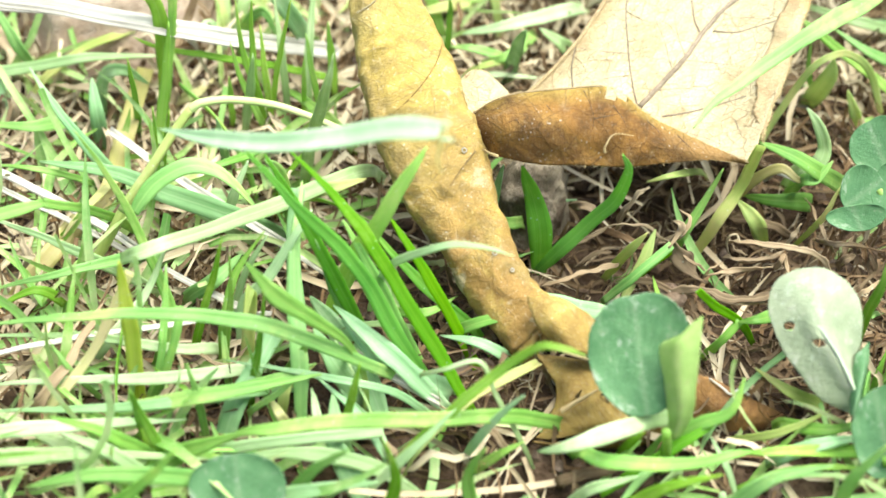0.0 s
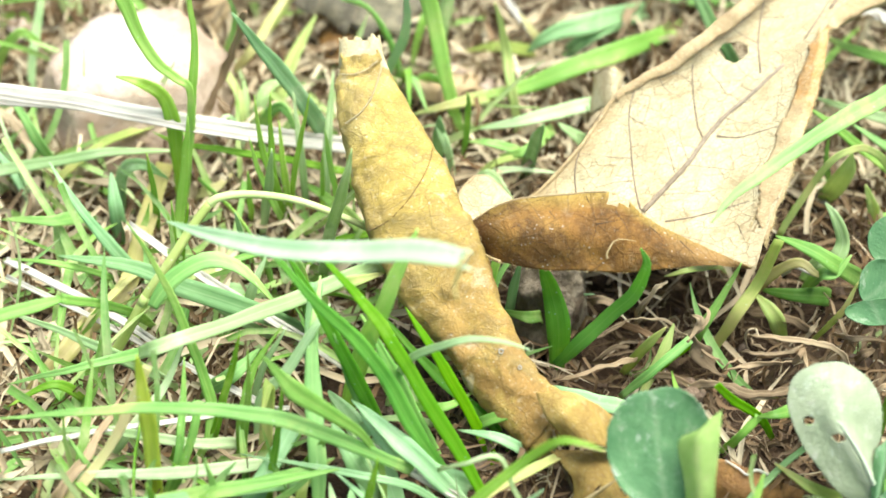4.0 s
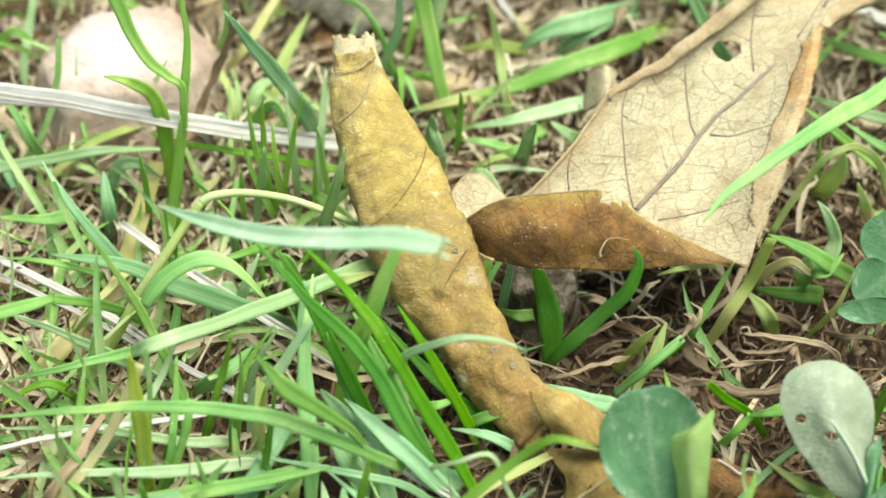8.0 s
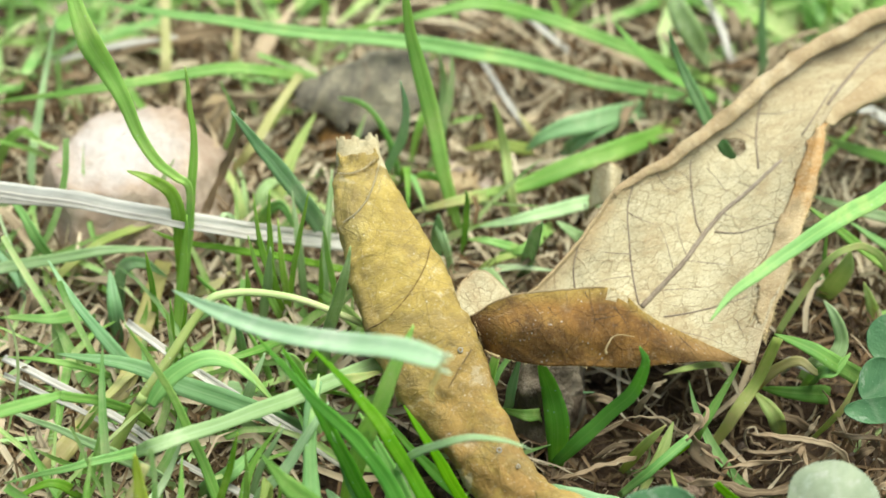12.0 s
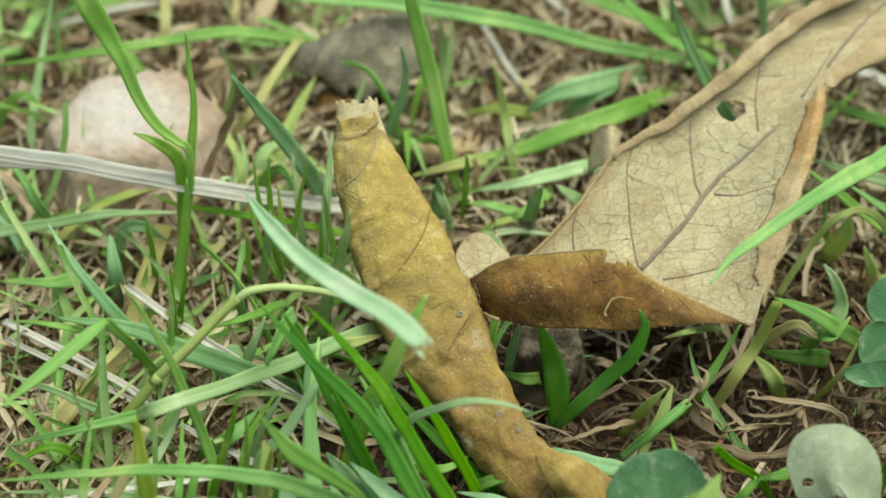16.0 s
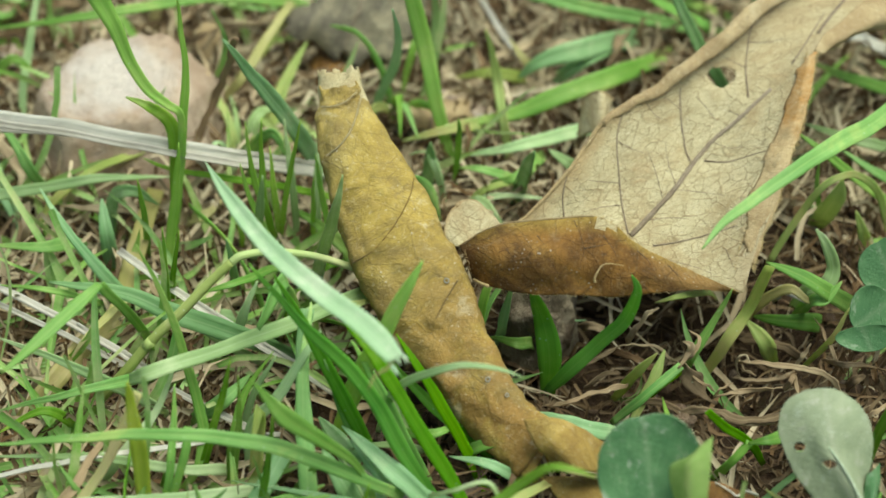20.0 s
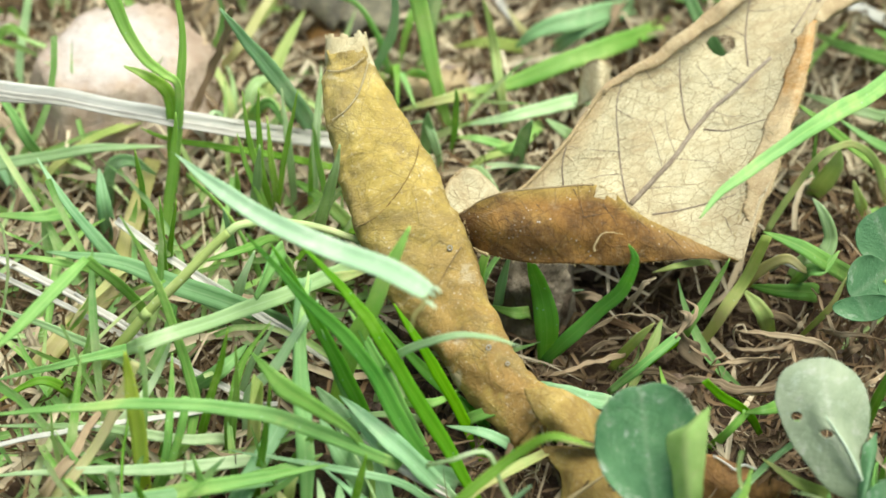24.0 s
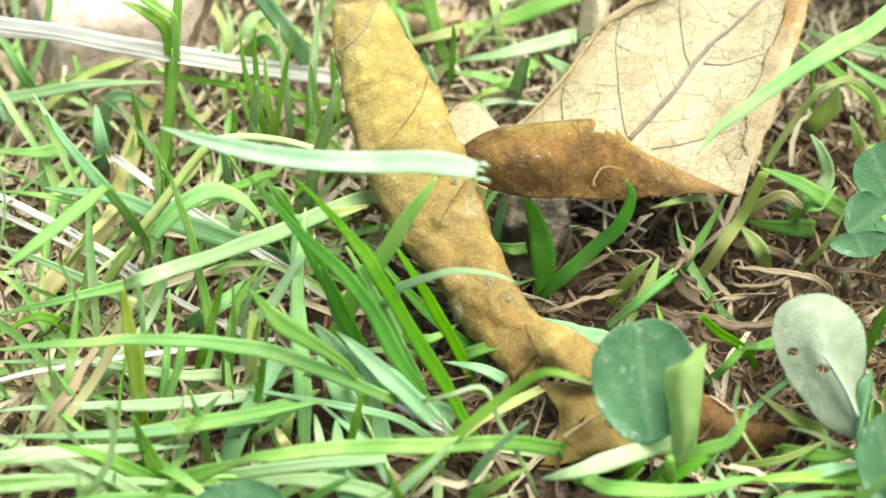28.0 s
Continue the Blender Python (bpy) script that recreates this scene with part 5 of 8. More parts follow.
tuft = thing("grass_tuft", -63.1, 24.1, LOOKS["green"] + " tuft of 2 blades rooted in brown soil", "grass", "grass tufts")
blade(tuft, "pale", 1.47, 20, "point", (-65.2, 28.5, -2.5), (-65.5, 34.7, 5.0), (-64.9, 40.9, 9.0), (-63.6, 47.6, 15.0), (-61.9, 51.7, 22.0))
blade(tuft, "green", 1.62, -9, "point", (-61.0, 19.8, -2.5), (-60.5, 16.3, 3.0), (-61.9, 14.5, 9.0), (-64.0, 15.8, 14.0), (-67.7, 17.7, 19.0))
straw(2.65, 4, (-15.2, 24.2, -2.5), (-15.9, 19.6, 3.0), (-28.6, 11.3, 13.0), (-40.4, 8.8, 18.0), (-54.8, 9.5, 21.0), (-67.9, 11.0, 22.0))
straw(1.01, 4, (-34.8, 23.7, -2.5), (-37.6, 11.3, 15.0), (-44.8, 10.8, 17.0), (-55.2, 10.5, 19.0), (-68.5, 11.7, 19.0))
shoot = thing("grass_shoot", -74.1, 16.8, LOOKS["pale"] + " single shoot of grass rooted in soil", "grass", "grass shoots")
blade(shoot, "pale", 1.77, 0, "point", (-74.1, 16.8, -2.5), (-70.4, 11.1, 5.0), (-58.2, 10.8, 8.0), (-49.8, 11.7, 9.0), (-40.9, 16.4, 5.0))
sheath(shoot, "pale")
tuft = thing("grass_tuft", -13.6, 17.7, LOOKS["green"] + " tuft of 4 blades rooted in brown soil", "grass", "grass tufts")
blade(tuft, "bright", 1.03, 7, "point", (-14.6, 18.2, -2.5), (-15.3, 13.7, 3.0), (-24.5, 9.0, 10.0), (-32.8, 9.8, 11.0), (-40.3, 10.6, 12.0), (-43.9, 12.7, 12.0))
blade(tuft, "blue", 2.5, 0, "point", (-18.0, 24.5, -2.5), (-19.9, 17.1, 10.0), (-23.5, 14.6, 20.0), (-27.0, 12.7, 28.0), (-30.5, 11.0, 36.0))
blade(tuft, "blue", 2.06, 9, "point", (-2.6, 19.4, -2.5), (-1.7, 16.7, 7.0), (-1.7, 16.2, 12.0))
blade(tuft, "fresh", 0.74, -9, "point", (-19.3, 8.6, -2.5), (-18.8, 4.2, 9.0), (-18.3, 4.1, 16.0))
lone_blade("brown", 1.33, -22, "cut", (-44.0, 15.0, -2.5), (-38.8, 21.3, 4.0), (-36.0, 23.6, 10.0), (-32.5, 24.6, 18.0), (-29.8, 21.6, 28.0), name="twig", label="thin dry brown stem standing among grass")
tuft = thing("grass_tuft", -29.6, 27.8, LOOKS["olive"] + " tuft of 2 blades rooted in brown soil", "grass", "grass tufts")
blade(tuft, "olive", 2.50, 21, "point", (-28.6, 28.5, -2.5), (-26.7, 29.1, 4.0), (-24.3, 36.4, 7.0), (-21.2, 43.7, 9.0))
blade(tuft, "olive", 1.47, -9, "point", (-30.5, 27.2, -2.5), (-29.6, 25.2, 4.0), (-28.4, 29.5, 6.0))
lone_blade("tan", 2.12, -8, "point", (-62.8, 19.0, -2.5), (-62.1, 15.8, 2.0), (-65.9, 21.5, 5.0), (-72.2, 28.5, 4.0), name="dead_stalk", label="dead tan grass stalk lying on the soil")
lone_blade("tan", 1.75, 17, "cut", (-62.6, 8.2, -2.5), (-61.9, 7.3, 3.0), (-62.1, 11.2, 4.0), name="dead_stalk", label="dead tan grass stalk lying on the soil")
lone_blade("tan", 1.37, 4, "point", (-44.7, 16.0, -2.5), (-44.6, 12.1, 2.0), (-50.0, 9.5, 5.0), (-58.1, 11.6, 3.0), name="dead_stalk", label="dead tan grass stalk lying on the soil")
lone_blade("tan", 1.12, -1, "point", (-40.9, 33.6, -2.5), (-39.5, 29.8, 4.0), (-36.6, 36.6, 8.0), (-40.2, 49.9, 4.0), name="dead_stalk", label="dead tan grass stalk lying on the soil")
lone_blade("rust", 1.61, 12, "point", (-43.4, 55.2, -2.5), (-41.1, 49.9, 4.0), (-38.4, 47.6, 7.0), (-36.3, 53.5, 4.0), name="withered_leaf", label="withered brown curled grass leaf on the soil")
lone_blade("brown", 2.65, -21, "point", (-34.7, 66.1, -2.5), (-33.1, 61.7, 4.0), (-29.5, 66.9, 7.0), (-26.5, 79.6, 4.0), name="twig", label="thin dry brown stem standing among grass")
tuft = thing("grass_tuft", 47.0, 61.4, LOOKS["green"] + " tuft of 6 blades rooted in brown soil", "grass", "grass tufts")
blade(tuft, "green", 2.43, 5, "point", (50.3, 58.6, -2.5), (35.7, 56.2, 3.0), (23.4, 54.9, 7.0), (14.2, 55.1, 10.0), (5.0, 54.2, 13.0), (-8.5, 53.5, 16.0), (-24.6, 53.1, 18.0), (-35.4, 54.7, 19.0), (-49.1, 57.7, 19.0), (-58.1, 63.4, 17.0))
blade(tuft, "green", 2.21, -5, "point", (50.2, 62.7, -2.5), (35.6, 59.3, 7.0), (23.4, 60.3, 12.0), (14.2, 61.6, 15.0), (5.0, 59.2, 19.0), (-6.7, 56.8, 18.0), (-17.7, 57.5, 15.0))
blade(tuft, "green", 3.09, 0, "point", (39.3, 55.7, -2.5), (28.9, 38.5, 7.0), (19.7, 32.5, 8.0), (10.9, 29.5, 6.0), (1.5, 29.4, 4.0))
blade(tuft, "pale", 3.98, 9, "point", (44.8, 69.2, -2.5), (40.8, 58.6, 11.0), (37.1, 58.3, 18.0), (35.2, 61.9, 22.0))
blade(tuft, "bright", 1.62, -6, "point", (45.5, 60.2, -2.5), (44.1, 56.0, 2.0), (34.8, 51.2, 11.0), (30.0, 51.3, 16.0), (26.0, 53.5, 20.0))
blade(tuft, "blue", 1.69, -18, "point", (52.1, 62.3, -2.5), (51.6, 59.1, 6.0), (50.4, 57.8, 15.0), (50.1, 57.6, 24.0))
tuft = thing("grass_tuft", 7.7, 21.9, LOOKS["bright"] + " tuft of 5 blades rooted in brown soil", "grass", "grass tufts")
blade(tuft, "fresh", 2.5, 0, "point", (2.0, 24.5, -2.5), (-0.8, 26.3, 11.0), (-2.5, 28.8, 20.0), (-4.2, 29.6, 28.0), (-6.0, 30.0, 38.0), (-6.3, 28.5, 48.0))
blade(tuft, "olive", 1.47, 0, "point", (10.9, 25.6, -2.5), (9.6, 28.2, 6.0), (8.7, 32.8, 10.0), (7.8, 33.6, 15.0), (6.7, 33.2, 20.0))
blade(tuft, "bright", 0.96, 7, "point", (1.8, 20.7, -2.5), (2.6, 15.0, 13.0), (2.5, 12.3, 20.0))
blade(tuft, "blue", 2.21, 19, "point", (11.0, 16.8, -2.5), (12.5, 11.0, 11.0), (13.5, 7.8, 18.0))
blade(tuft, "green", 1.47, -13, "point", (12.8, 21.8, -2.5), (11.6, 17.5, 3.0), (6.4, 14.6, 8.0), (2.6, 17.2, 6.0))
tuft = thing("grass_tuft", -1.4, 38.2, LOOKS["pale"] + " tuft of 3 blades rooted in brown soil", "grass", "grass tufts")
blade(tuft, "pale", 1.40, 6, "point", (-2.2, 39.3, -2.5), (-1.5, 41.4, 8.0), (-0.8, 43.3, 15.0), (-1.4, 42.5, 22.0))
blade(tuft, "blue", 1.47, -9, "point", (-10.8, 38.6, -2.5), (-9.6, 34.2, 6.0), (-7.1, 30.9, 15.0), (-6.5, 29.1, 22.0), (-7.2, 27.8, 28.0))
blade(tuft, "olive", 1.92, 11, "point", (8.7, 36.7, -2.5), (7.5, 31.3, 3.0), (1.3, 25.0, 7.0), (-6.1, 24.4, 5.0))
lone_blade("rust", 0.81, 10, "point", (7.3, 46.9, -2.5), (7.0, 43.5, 2.0), (5.1, 51.3, 4.0), (1.2, 59.8, 6.0), name="withered_leaf", label="withered brown curled grass leaf on the soil")
straw(1.09, -12, (13.3, 50.5, -2.5), (12.3, 46.3, 4.0), (9.6, 51.5, 5.0), (5.4, 61.6, 6.0))
tuft = thing("grass_tuft", 16.0, 47.5, LOOKS["yellow"] + " tuft of 3 blades rooted in brown soil", "grass", "grass tufts")
blade(tuft, "yellow", 1.33, 15, "point", (15.2, 48.7, -2.5), (14.2, 44.7, 3.0), (12.7, 45.1, 5.0), (10.9, 48.1, 6.0))
blade(tuft, "blue", 2.21, 7, "point", (18.9, 46.6, -2.5), (19.4, 42.3, 3.0), (23.8, 43.2, 6.0), (29.7, 48.9, 3.0))
blade(tuft, "olive", 1.99, 8, "point", (14.0, 47.1, -2.5), (12.6, 42.0, 3.0), (7.6, 39.3, 6.0), (2.3, 40.8, 4.0))
shoot = thing("grass_shoot", 32.6, 57.7, LOOKS["blue"] + " single shoot of grass rooted in soil", "grass", "grass shoots")
blade(shoot, "blue", 3.24, 14, "point", (32.6, 57.7, -2.5), (30.8, 51.8, 3.0), (21.9, 42.8, 8.0), (15.6, 39.8, 8.0), (12.1, 39.5, 5.0))
sheath(shoot, "blue")
tuft = thing("grass_tuft", 21.1, 28.7, LOOKS["pale"] + " tuft of 3 blades rooted in brown soil", "grass", "grass tufts")
blade(tuft, "pale", 2.06, 0, "point", (24.0, 34.9, -2.5), (22.4, 29.5, 3.0), (11.6, 21.1, 7.0), (3.5, 21.1, 5.0))
blade(tuft, "pale", 2.21, -3, "point", (22.7, 22.3, -2.5), (21.5, 18.5, 3.0), (19.2, 17.3, 7.0), (16.3, 20.2, 7.0))
blade(tuft, "green", 1.92, 11, "point", (16.6, 28.9, -2.5), (15.1, 21.9, 4.0), (11.4, 14.2, 7.0), (7.2, 15.1, 5.0))
shoot = thing("grass_shoot", 47.3, 37.5, LOOKS["blue"] + " single shoot of grass rooted in soil", "grass", "grass shoots")
blade(shoot, "blue", 1.99, 0, "point", (47.3, 37.5, -2.5), (46.3, 34.1, 2.0), (42.6, 30.5, 12.0), (39.4, 30.6, 18.0), (36.4, 31.9, 24.0), (34.0, 33.0, 29.0), (32.5, 32.6, 34.0))
sheath(shoot, "blue")
lone_blade("tan", 1.62, 17, "cut", (50.8, 69.2, -2.5), (48.2, 69.8, 6.0), (46.8, 80.3, 7.0), name="dead_stalk", label="dead tan grass stalk lying on the soil")
straw(1.33, -17, (48.7, 69.4, -2.5), (47.7, 65.7, 2.0), (45.5, 71.3, 6.0), (43.2, 79.5, 7.0))
lone_blade("tan", 1.25, 15, "point", (52.3, 71.5, -2.5), (50.6, 69.5, 5.0), (50.3, 79.3, 6.0), name="dead_stalk", label="dead tan grass stalk lying on the soil")
lone_blade("tan", 0.87, -5, "point", (51.5, 61.6, -2.5), (51.1, 57.7, 3.0), (53.7, 60.7, 8.0), (58.6, 61.9, 11.0), (68.1, 68.3, 8.0), name="dead_stalk", label="dead tan grass stalk lying on the soil")
lone_blade("rust", 1.18, -1, "point", (52.8, 70.4, -2.5), (50.5, 64.5, 3.0), (45.5, 57.3, 8.0), (41.3, 60.9, 4.0), name="withered_leaf", label="withered brown curled grass leaf on the soil")
straw(1.87, -16, (76.3, 51.8, -2.5), (74.4, 47.7, 2.0), (67.6, 48.1, 6.0), (64.1, 51.3, 4.0))
shoot = thing("grass_shoot", 75.2, 43.4, LOOKS["green"] + " single shoot of grass rooted in soil", "grass", "grass shoots")
blade(shoot, "green", 1.92, 9, "point", (75.2, 43.4, -2.5), (73.2, 39.3, 2.0), (64.2, 37.1, 7.0), (58.4, 38.4, 9.0))
sheath(shoot, "green")
lone_blade("rust", 1.61, -9, "point", (32.2, 63.2, -2.5), (31.2, 57.5, 2.0), (28.5, 47.4, 6.0), (26.7, 44.0, 3.0), name="withered_leaf", label="withered brown curled grass leaf on the soil")
lone_blade("tan", 1.00, 16, "point", (24.6, 32.5, -2.5), (21.5, 29.8, 4.0), (19.1, 34.3, 3.0), name="dead_stalk", label="dead tan grass stalk lying on the soil")
lone_blade("tan", 0.75, -10, "point", (9.5, 80.0, -2.5), (8.2, 73.7, 3.0), (3.3, 69.5, 5.0), (-3.3, 74.0, 4.0), name="dead_stalk", label="dead tan grass stalk lying on the soil")
lone_blade("straw", 0.94, 3, "cut", (21.4, 72.9, -2.5), (20.4, 68.8, 2.0), (15.7, 71.1, 5.0), (10.2, 80.4, 4.0), name="straw", label="bleached whitish straw lying across the lawn")
lone_blade("tan", 1.00, -4, "point", (43.6, 78.5, -2.5), (41.5, 72.2, 3.0), (37.1, 66.7, 6.0), (33.2, 77.2, 4.0), name="dead_stalk", label="dead tan grass stalk lying on the soil")
lone_blade("rust", 1.29, 5, "point", (-16.9, 49.7, -2.5), (-17.6, 44.0, 3.0), (-20.9, 39.0, 6.0), (-24.9, 44.7, 3.0), name="withered_leaf", label="withered brown curled grass leaf on the soil")
lone_blade("tan", 0.87, -13, "point", (-62.1, 45.8, -2.5), (-61.8, 41.7, 2.0), (-66.0, 41.4, 4.0), (-71.5, 41.2, 3.0), name="dead_stalk", label="dead tan grass stalk lying on the soil")
shoot = thing("grass_shoot", 87.0, 49.1, LOOKS["green"] + " single shoot of grass rooted in soil", "grass", "grass shoots")
blade(shoot, "green", 2.36, 0, "point", (87.0, 49.1, -2.5), (84.7, 44.6, 2.0), (74.6, 27.8, 16.0), (60.5, 0.7, 30.0), (54.5, -6.8, 33.0), (47.5, -13.5, 34.0), (41.9, -18.0, 33.0), (37.2, -21.8, 32.0), (33.9, -25.8, 31.0))
sheath(shoot, "green")
tuft = thing("grass_tuft", 67.0, 12.7, LOOKS["green"] + " tuft of 5 blades rooted in brown soil", "grass", "grass tufts")
blade(tuft, "green", 1.55, -14, "point", (71.0, 14.0, -2.5), (68.8, 10.3, 3.0), (61.2, 10.4, 10.0), (55.9, 12.2, 14.0), (52.4, 13.9, 16.0))
blade(tuft, "green", 0.81, 11, "point", (58.4, 12.6, -2.5), (55.8, 10.0, 7.0), (55.6, 11.1, 13.0))
blade(tuft, "olive", 1.15, 11, "cut", (68.0, 10.9, -2.5), (66.8, 7.9, 2.0), (64.4, 8.4, 9.0), (61.0, 6.6, 14.0), (57.3, 3.4, 17.0), (54.5, 2.1, 16.0), (51.7, 1.5, 11.0), (47.7, -1.1, 4.0))
blade(tuft, "green", 1.62, 3, "point", (74.3, 20.3, -2.5), (72.4, 16.6, 2.0), (65.2, 13.8, 8.0), (59.9, 16.9, 10.0))
blade(tuft, "olive", 1.77, 19, "point", (63.5, 5.9, -2.5), (62.2, 3.6, 5.0), (60.6, 4.8, 9.0))
shoot = thing("grass_shoot", 55.9, 12.0, LOOKS["olive"] + " single shoot of grass rooted in soil", "grass", "grass shoots")
blade(shoot, "olive", 2.95, -13, "point", (55.9, 12.0, -2.5), (57.5, 6.6, 9.0), (58.3, 6.0, 14.0))
sheath(shoot, "olive")
shoot = thing("grass_shoot", 74.1, 28.5, LOOKS["pale"] + " single shoot of grass rooted in soil", "grass", "grass shoots")
blade(shoot, "pale", 1.62, 15, "point", (74.1, 28.5, -2.5), (71.6, 23.9, 3.0), (60.7, 19.8, 10.0), (55.2, 22.8, 10.0))
sheath(shoot, "pale")
lone_blade("tan", 1.00, -15, "point", (72.9, 17.5, -2.5), (71.2, 14.1, 2.0), (66.1, 14.8, 6.0), (62.3, 20.9, 5.0), name="dead_stalk", label="dead tan grass stalk lying on the soil")
tuft = thing("grass_tuft", 50.4, -8.2, LOOKS["green"] + " tuft of 8 blades rooted in brown soil", "grass", "grass tufts")
blade(tuft, "pale", 2.21, 20, "point", (51.7, -4.0, -2.5), (52.1, -9.8, 7.0), (54.6, -10.4, 9.0), (55.4, -9.0, 11.0), (53.8, -8.2, 15.0), (52.3, -7.5, 17.0))
blade(tuft, "green", 2.50, 0, "point", (61.3, -6.3, -2.5), (58.9, -10.3, 4.0), (54.0, -14.0, 11.0), (49.7, -13.7, 14.0), (45.4, -11.2, 14.0))
blade(tuft, "olive", 0.88, 5, "point", (51.7, -16.0, -2.5), (54.6, -18.9, 7.0), (56.6, -17.1, 11.0))
blade(tuft, "yellow", 1.47, 5, "point", (44.2, -7.2, -2.5), (44.3, -11.0, 4.0), (46.6, -11.8, 8.0), (49.1, -12.5, 10.0), (51.8, -13.8, 9.0), (55.8, -8.9, 6.0))
blade(tuft, "green", 1.77, 21, "point", (51.0, -6.7, -2.5), (51.8, -14.0, 9.0), (54.0, -14.4, 10.0), (56.0, -12.8, 12.0))
blade(tuft, "olive", 2.21, 13, "point", (47.5, -15.5, -2.5), (45.7, -17.2, 4.0), (42.9, -14.5, 6.0))
blade(tuft, "green", 2.50, 13, "point", (55.3, -7.8, -2.5), (53.7, -11.4, 2.0), (49.3, -13.0, 4.0), (44.6, -10.9, 3.0))
blade(tuft, "olive", 1.10, -20, "point", (40.7, -2.0, -2.5), (38.0, -8.1, 5.0), (33.7, -12.9, 9.0), (30.3, -12.1, 7.0))
tuft = thing("grass_tuft", 29.9, -21.5, LOOKS["green"] + " tuft of 5 blades rooted in brown soil", "grass", "grass tufts")
blade(tuft, "olive", 1.8, 0, "cut", (36.7, -18.6, -2.5), (39.7, -19.1, 6.0), (42.8, -16.3, 10.0), (45.0, -16.0, 18.0))
blade(tuft, "green", 1.40, -6, "point", (34.3, -18.3, -2.5), (34.2, -21.5, 4.0), (35.1, -21.6, 7.0), (37.7, -19.5, 11.0), (39.8, -18.4, 16.0))
blade(tuft, "vivid", 1.69, -18, "cut", (26.6, -23.6, -2.5), (29.3, -25.1, 3.0), (33.1, -23.7, 6.0))
blade(tuft, "olive", 1.47, -13, "point", (24.3, -22.0, -2.5), (26.9, -24.0, 5.0), (29.7, -23.8, 9.0))
blade(tuft, "blue", 2.21, -13, "point", (26.3, -30.1, -1.0), (21.2, -33.6, 4.0), (16.6, -32.8, 5.0), (13.2, -30.3, 4.0))
lone_blade("tan", 0.87, 16, "point", (32.7, -18.9, -2.5), (33.1, -22.6, 5.0), (34.2, -23.6, 8.0), (35.3, -22.3, 10.0), (34.1, -20.5, 10.0), name="dead_stalk", label="dead tan grass stalk lying on the soil")
lone_blade("tan", 0.83, 10, "ragged", (42.1, -18.2, 1.0), (42.5, -21.3, 4.5), (45.4, -22.7, 5.5), (50.8, -23.6, 5.5), (53.6, -24.5, 5.0), (55.9, -25.4, 2.0), name="dead_stalk", label="dead tan grass stalk lying on the soil")
lone_blade("tan", 0.29, 30, "ragged", (42.1, -20.8, 1.0), (41.1, -21.4, 4.0), (41.4, -21.8, 6.0), (42.2, -21.8, 6.5), (42.7, -22.7, 6.0), name="dead_stalk", label="dead tan grass stalk lying on the soil")
lone_blade("tan", 0.36, -20, "ragged", (42.0, -21.4, 4.0), (42.4, -22.5, 4.0), (43.2, -22.1, 3.0), (44.4, -21.1, 1.5), name="dead_stalk", label="dead tan grass stalk lying on the soil")
lone_blade("rust", 0.65, 20, "ragged", (40.8, -20.9, 1.0), (41.5, -23.8, 4.0), (43.2, -24.3, 4.0), (46.2, -24.0, 4.0), (49.6, -20.9, 2.0), name="withered_leaf", label="withered brown curled grass leaf on the soil")
lone_blade("rust", 0.50, -10, "ragged", (42.6, -23.2, 2.0), (45.2, -23.7, 3.0), (48.0, -22.7, 3.0), (50.1, -20.4, 1.0), name="withered_leaf", label="withered brown curled grass leaf on the soil")
lone_blade("tan", 0.76, -15, "ragged", (37.8, -25.8, 2.0), (39.4, -26.4, 3.5), (42.1, -26.3, 4.0), (45.2, -25.9, 4.0), (49.1, -22.6, 1.0), name="dead_stalk", label="dead tan grass stalk lying on the soil")
lone_blade("tan", 0.29, 10, "ragged", (37.8, -25.8, 2.0), (38.4, -25.9, 4.0), (40.5, -23.9, 3.0), name="dead_stalk", label="dead tan grass stalk lying on the soil")
lone_blade("rust", 1.22, 5, "ragged", (31.7, -28.2, 1.0), (34.5, -29.0, 3.0), (37.5, -30.1, 4.0), (40.8, -31.7, 4.0), (44.7, -31.5, 4.0), (49.6, -27.2, 1.0), name="withered_leaf", label="withered brown curled grass leaf on the soil")
lone_blade("tan", 0.50, 25, "ragged", (38.2, -29.5, 2.0), (41.6, -32.1, 3.5), (45.6, -31.3, 3.0), name="dead_stalk", label="dead tan grass stalk lying on the soil")
lone_blade("rust", 2.88, 15, "ragged", (33.3, -23.5, 6.0), (33.9, -25.0, 6.0), (35.3, -25.3, 4.0), (36.9, -25.6, 2.0), (37.7, -24.8, 0.0), name="withered_leaf", label="withered brown curled grass leaf on the soil")
lone_blade("tan", 0.36, 0, "ragged", (34.4, -25.0, 6.0), (36.1, -26.2, 5.0), (38.0, -25.4, 3.0), name="dead_stalk", label="dead tan grass stalk lying on the soil")
lone_blade("tan", 0.79, 12, "ragged", (53.5, -18.7, 2.0), (55.8, -22.2, 5.0), (58.8, -22.6, 5.0), (63.4, -20.9, 2.0), name="dead_stalk", label="dead tan grass stalk lying on the soil")
lone_blade("tan", 0.58, -10, "ragged", (60.1, -20.4, 1.0), (60.5, -21.1, 5.0), (61.7, -18.8, 6.0), name="dead_stalk", label="dead tan grass stalk lying on the soil")
lone_blade("rust", 1.51, -12, "ragged", (42.5, -13.4, 1.0), (45.6, -16.0, 3.0), (48.6, -17.3, 3.0), (51.7, -17.8, 1.0), name="withered_leaf", label="withered brown curled grass leaf on the soil")
lone_blade("tan", 0.58, 30, "ragged", (51.8, -18.1, 5.0), (51.3, -18.4, 4.0), (50.6, -19.2, 3.0), (49.9, -19.1, 1.0), name="dead_stalk", label="dead tan grass stalk lying on the soil")
